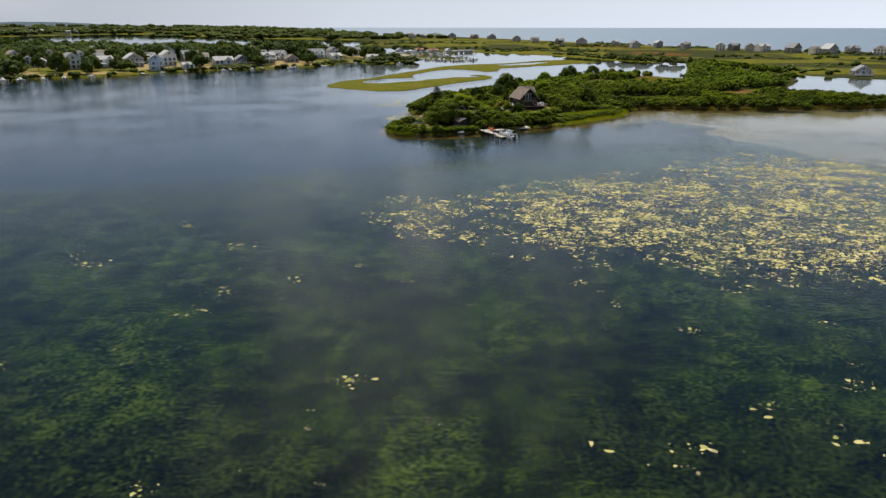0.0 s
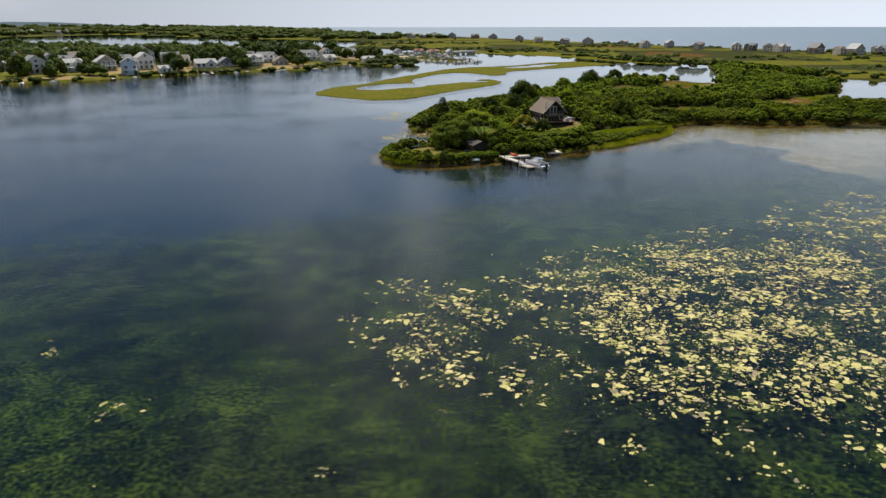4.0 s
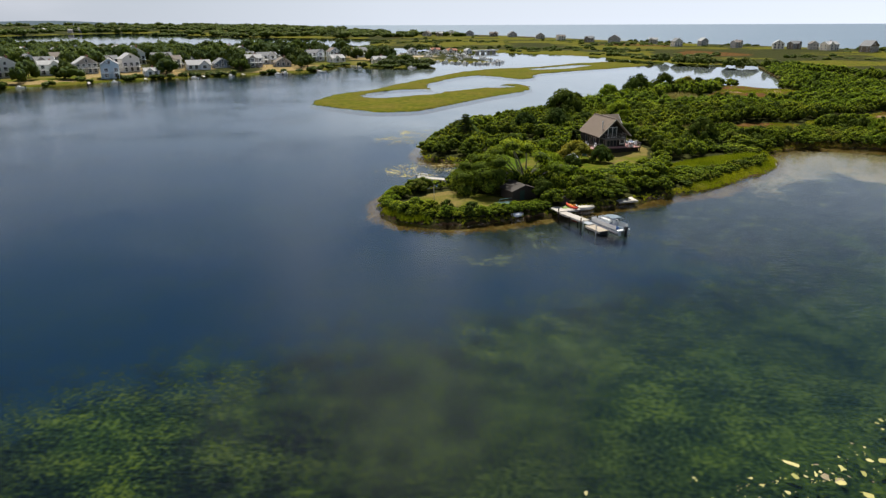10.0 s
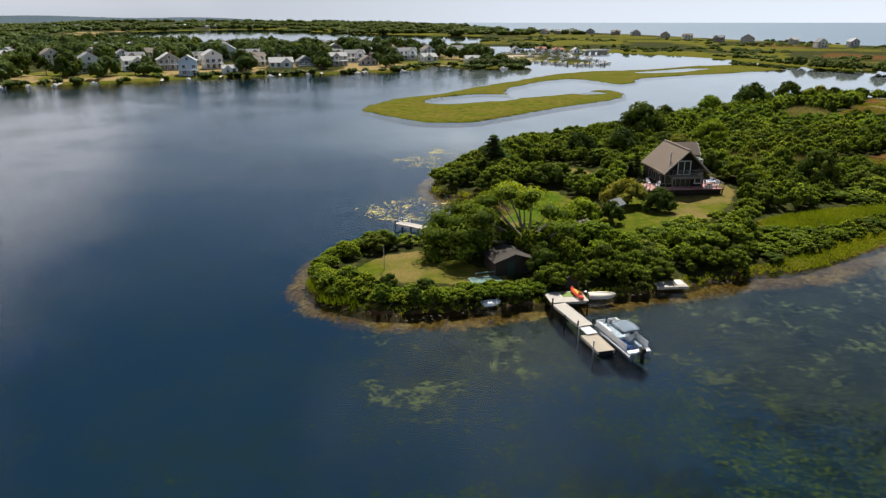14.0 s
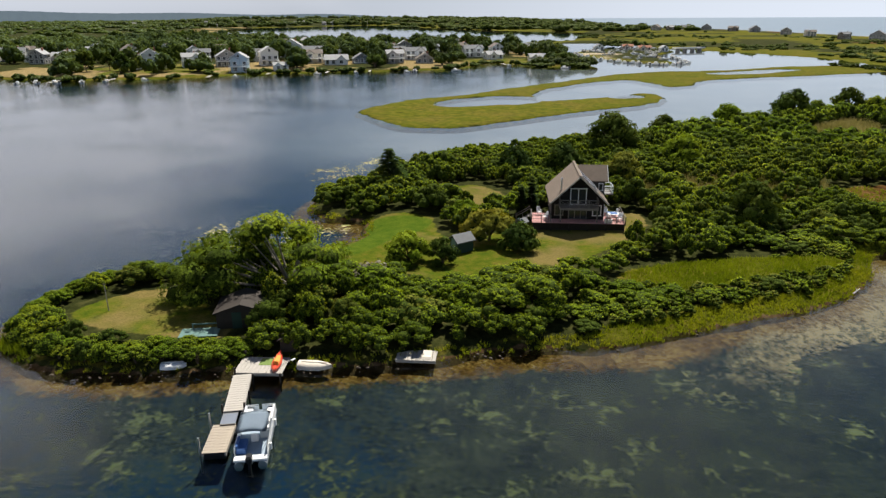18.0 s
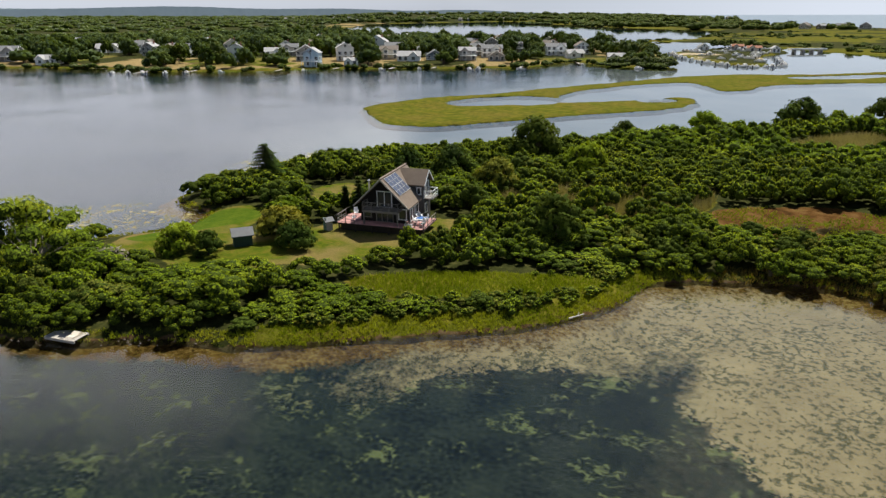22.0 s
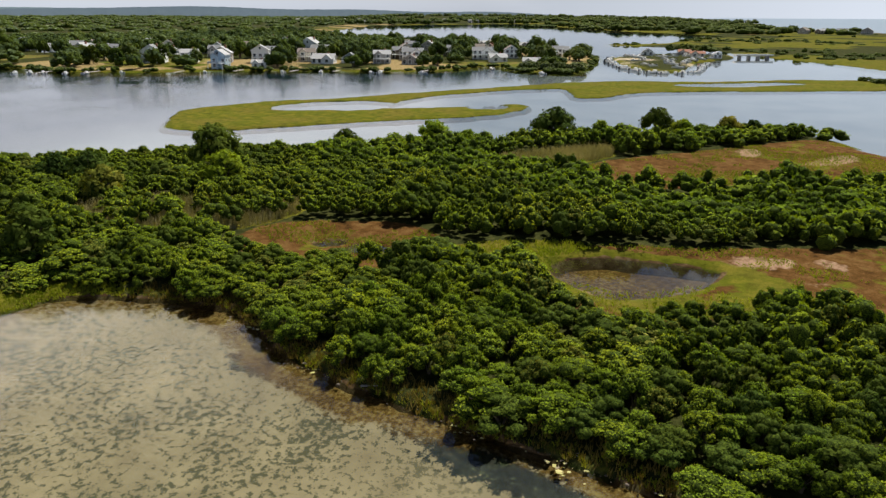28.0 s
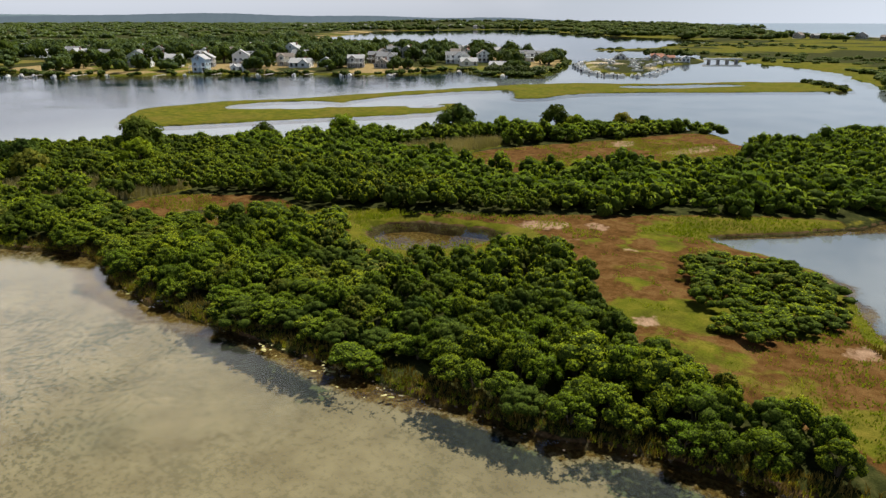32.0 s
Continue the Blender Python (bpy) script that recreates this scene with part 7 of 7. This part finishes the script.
DECK_ME = small_mesh("deck", boxes(((0, -0.2, 0.62), (1.75, 4.4, 0.06))), "hull_tan")
CABIN_ME = small_mesh("cabin", softened(boxes(((0, 0.5, 1.0), (1.2, 1.4, 0.75), 0, 0, 0, 0.8)), 0.06), "hull")
SHIELD_ME = small_mesh("windscreen", boxes(((0, 1.15, 1.1), (1.15, 0.06, 0.4), 0, 0, 25)), "glass")
MOTOR_ME = small_mesh("outboard", boxes(((0, -2.95, 0.8), (0.4, 0.5, 0.7)), ((0, -2.95, 0.2), (0.18, 0.25, 0.8))), "black")


def motor_boat(x, y, rz, s, label, group):
    ob = thing("motor_boat", Matrix.LocRotScale((x, y, -0.12), Euler((0, 0, radians(rz))), (s, s, s)), label, "boat", group)
    for name, me in (("hull", HULL_ME), ("deck", DECK_ME), ("cabin", CABIN_ME), ("windscreen", SHIELD_ME), ("outboard", MOTOR_ME)):
        shared(name, me, ob)
    return ob


br = random.Random(8)
quay = spline([(-50, 630), (-40, 604), (-17, 562), (3, 541), (18, 538), (27, 556), (20, 592), (13, 628)], 8, False)
for p in quay[::2]:
    motor_boat(p[0] + br.uniform(-1, 1), p[1] + br.uniform(-2, 2), br.uniform(-40, 40), br.uniform(0.9, 1.4), "white motor boat moored at the marina", "marina boats")
stored = 0
while stored < 46:
    x, y = br.uniform(-48, 14), br.uniform(560, 705)
    if signed(np.array([x]), np.array([y]), MARINA)[0] > 4:
        motor_boat(x, y, br.uniform(0, 180), br.uniform(0.8, 1.3), "white motor boat stored ashore at the marina", "marina boats").location.z = 0.95
        stored += 1
for x, y, a in ((-218, 346, 60), (-224, 342, 40), (-211, 349, 75), (-203, 355, 50), (-196, 361, 30), (-188, 374, 80), (-160, 400, 60), (-132, 424, 70), (-118, 436, 40), (-97, 449, 60), (-94, 452, 20), (-77, 464, 90), (-30, 498, 60), (-62, 505, 30)):
    motor_boat(x, y, a, br.uniform(0.8, 1.15), "white motor boat moored along the village shore", "village boats")
for x, y, a, ln in ((-214, 352, 150, 14), (-198, 366, 150, 12), (-168, 392, 150, 10), (-152, 414, 145, 9), (-130, 430, 145, 10), (-114, 443, 145, 9), (-96, 455, 145, 8), (-80, 470, 140, 8), (-66, 509, 150, 9)):
    ob = thing("village_dock", pose(x, y, 0, 0, 0, a + 60), "narrow grey plank dock on the village shore", "dock", "village docks")
    part("walkway", boxes(((0, ln / 2 - 4, 0.7), (1.4, ln, 0.12))), M["wood_grey"], ob)
    for k in range(4):
        for s in (-1, 1):
            part("post", boxes(((s * 0.65, (ln - 0.6) * k / 3 - 3.7, 0.0), (0.16, 0.16, 2.2))), M["wood_dark"], ob)


# ---- reeds, grass and stones ----
def tufts(name, pts, h, mat, label, blades=7, seed=1, width=0.035, lean=0.25):
    """Upright blades round each point, in one mesh."""
    r = np.random.RandomState(seed)
    p = np.repeat(np.array(pts), blades, 0)
    n = len(p)
    p[:, :2] += r.randn(n, 2) * 0.14
    a = r.rand(n) * 6.28
    hh = h * r.uniform(0.55, 1.15, n)
    side = np.stack([np.cos(a), np.sin(a), np.zeros(n)], 1) * width * r.uniform(0.7, 1.4, (n, 1))
    tip = p + np.stack([lean * hh * r.randn(n) * 0.6, lean * hh * r.randn(n) * 0.6, hh], 1)
    v = np.stack([p - side, p + side, tip], 1).reshape(-1, 3)
    tagged(new(name, fast_mesh(name, v, [np.arange(3 * n).reshape(-1, 3)], mat)), label, "grass", kind="stuff")


def scatter(poly, step, seed, inside=0.3):
    r = np.random.RandomState(seed)
    lo, hi = poly.min(0), poly.max(0)
    x, y, _ = grid(lo[0], hi[0], lo[1], hi[1], step)
    x, y = x + r.uniform(-step / 2, step / 2, x.shape), y + r.uniform(-step / 2, step / 2, y.shape)
    ok = (signed(x, y, poly) > inside)
    x, y = x[ok], y[ok]
    d = signed(x, y, PENINSULA)
    ok = d > 0.15
    return np.stack([x, y, 0.95 * (1 - np.exp(-np.maximum(d, 0) / 2.2))], 1)[ok]


M["reed_dry"] = leaf_mat("dry_reed", (0.19, 0.175, 0.095), (0.27, 0.245, 0.14), (0.34, 0.3, 0.19), 0.12, 0.25, gaps=0.0)
M["grass_green"] = leaf_mat("marsh_grass", (0.13, 0.18, 0.013), (0.2, 0.245, 0.018), (0.28, 0.3, 0.035), 0.1, 0.35, gaps=0.0)
tufts("tall_reeds", np.concatenate([scatter(GRASS[2], 0.55, 3), scatter(GRASS[1], 0.6, 4)]), 1.7, M["reed_dry"], "tall dry grey-green reeds among the shrubs", 7, 5, 0.05)
tufts("meadow_grass", np.concatenate([scatter(GRASS[0], 0.34, 6), scatter(GRASS[3], 0.6, 7), scatter(GRASS[4], 0.6, 8)]), 0.42, M["grass_green"], "tall yellow-green meadow grass by the shore", 7, 9, 0.05)
tip_pts = scatter(spline([(-14.5, 176.5), (-11, 174), (-7, 173.6), (-8.5, 175.6), (-11, 177.4), (-14, 180)]), 0.36, 31, 0.0)
tufts("tip_grass", tip_pts, 0.8, M["grass_green"], "bright green tall grass on the western tip", 9, 32, 0.05, 0.3)
marsh_pts = np.concatenate([scatter(q, 0.55, 21 + i) for i, q in enumerate(PANS + [OPEN_MARSH])])
marsh_pts = marsh_pts[(wobble(marsh_pts[:, 0], marsh_pts[:, 1], 0.12, 61) + 0.7 * wobble(marsh_pts[:, 0], marsh_pts[:, 1], 0.5, 62) > 0.05) & (signed(marsh_pts[:, 0], marsh_pts[:, 1], POND) < -0.5)]
tufts("marsh_tufts", marsh_pts, 0.28, M["grass_green"], "sparse yellow-green tufts on the brown marsh flats", 5, 23, 0.06, 0.6)
fx, fy, _ = grid(-18, 178, 170, 262, 0.42)
fr = np.random.RandomState(14)
fx, fy = fx + fr.uniform(-0.2, 0.2, fx.shape), fy + fr.uniform(-0.2, 0.2, fy.shape)
fd = signed(fx, fy, PENINSULA) + 0.3 * wobble(fx, fy, 0.5, 33)
wide_fringe = np.where((fx > 34) & (fx < 64), 2.6, 1.4)
use = (fd > 0.05) & (fd < wide_fringe) & ((fx > 30) | (fr.rand(len(fx)) < 0.35)) & (fr.rand(len(fx)) < np.where(fx > 66, 0.5, 1))
tufts("shore_grass", np.stack([fx, fy, 0.95 * (1 - np.exp(-np.maximum(fd, 0) / 2.2))], 1)[use], 0.32, M["grass_green"], "bright marsh grass fringing the shore", 13, 15, 0.05, 0.5)

M["grass_brown"] = leaf_mat("brown_bank_grass", (0.09, 0.075, 0.018), (0.15, 0.115, 0.03), (0.21, 0.17, 0.05), 0.2, 0.25, gaps=0.0)
bank = (fd > -0.1) & (fd < 2.4 + 0.8 * wobble(fx, fy, 0.2, 34)) & (fx > 66) & (fr.rand(len(fx)) < 0.8)
tufts("bank_grass", np.stack([fx, fy, 0.95 * (1 - np.exp(-np.maximum(fd, 0) / 2.2))], 1)[bank], 0.6, M["grass_brown"], "brown and olive grass along the shrubby bank", 7, 16, 0.05, 0.45)


def stones():
    r = np.random.RandomState(19)
    V, T, n = [], [], 0
    pts = PENINSULA[:112]
    for i in range(520):
        a = r.randint(len(pts) - 1)
        p = pts[a] + (pts[a + 1] - pts[a]) * r.rand() + r.randn(2) * 0.45
        if 60 < p[0] < 84 and r.rand() < 0.7:
            continue
        s = 0.04 + 0.11 * r.rand() ** 3
        V.append(ICO_V * s * np.array([1.3, 1, 0.6]) * (0.8 + 0.4 * r.rand(12, 1)) + [p[0], p[1], 0.04])
        T.append(ICO_F + n)
        n += 12
    tagged(new("shore_stones", fast_mesh("shore_stones", np.concatenate(V), [np.concatenate(T)], M["stone"])), "brown stones scattered along the waterline", "stones", kind="stuff")


stones()

for x, y, a, ln in ((111, 231.9, 15, 2.2), (114.5, 232.2, -20, 1.6), (127, 233, 10, 2.4), (98, 230.6, 30, 1.4), (57.5, 213.0, 60, 1.8)):
    ob = thing("driftwood", pose(x, y, 0.12, 0, 0, a), "bleached driftwood log on the waterline", "driftwood", "driftwood")
    part("log", rod(bmesh.new(), (-ln / 2, 0, 0.06), (ln / 2, 0.1, 0.1), 0.09, 0.05, 7), M["wood_grey"], ob)
    part("branch", rod(bmesh.new(), (0.1, 0, 0.08), (0.5, 0.35, 0.25), 0.04, 0.015, 5), M["wood_grey"], ob)

br1 = thing("bridge", pose(22, 697, 0, 0, 0, 41), "low grey road bridge over the channel", "bridge")
part("deck", boxes(((0, 0, 2.0), (26, 5, 0.4))), M["hull_tan"], br1)
for k in range(4):
    part("pier", boxes((((k - 1.5) * 6.5, 0, 0.3), (0.7, 4.2, 3.0))), M["roof_light"], br1)
for s in (-1, 1):
    part("parapet", boxes(((0, s * 2.4, 2.5), (26, 0.2, 0.6))), M["trim"], br1)
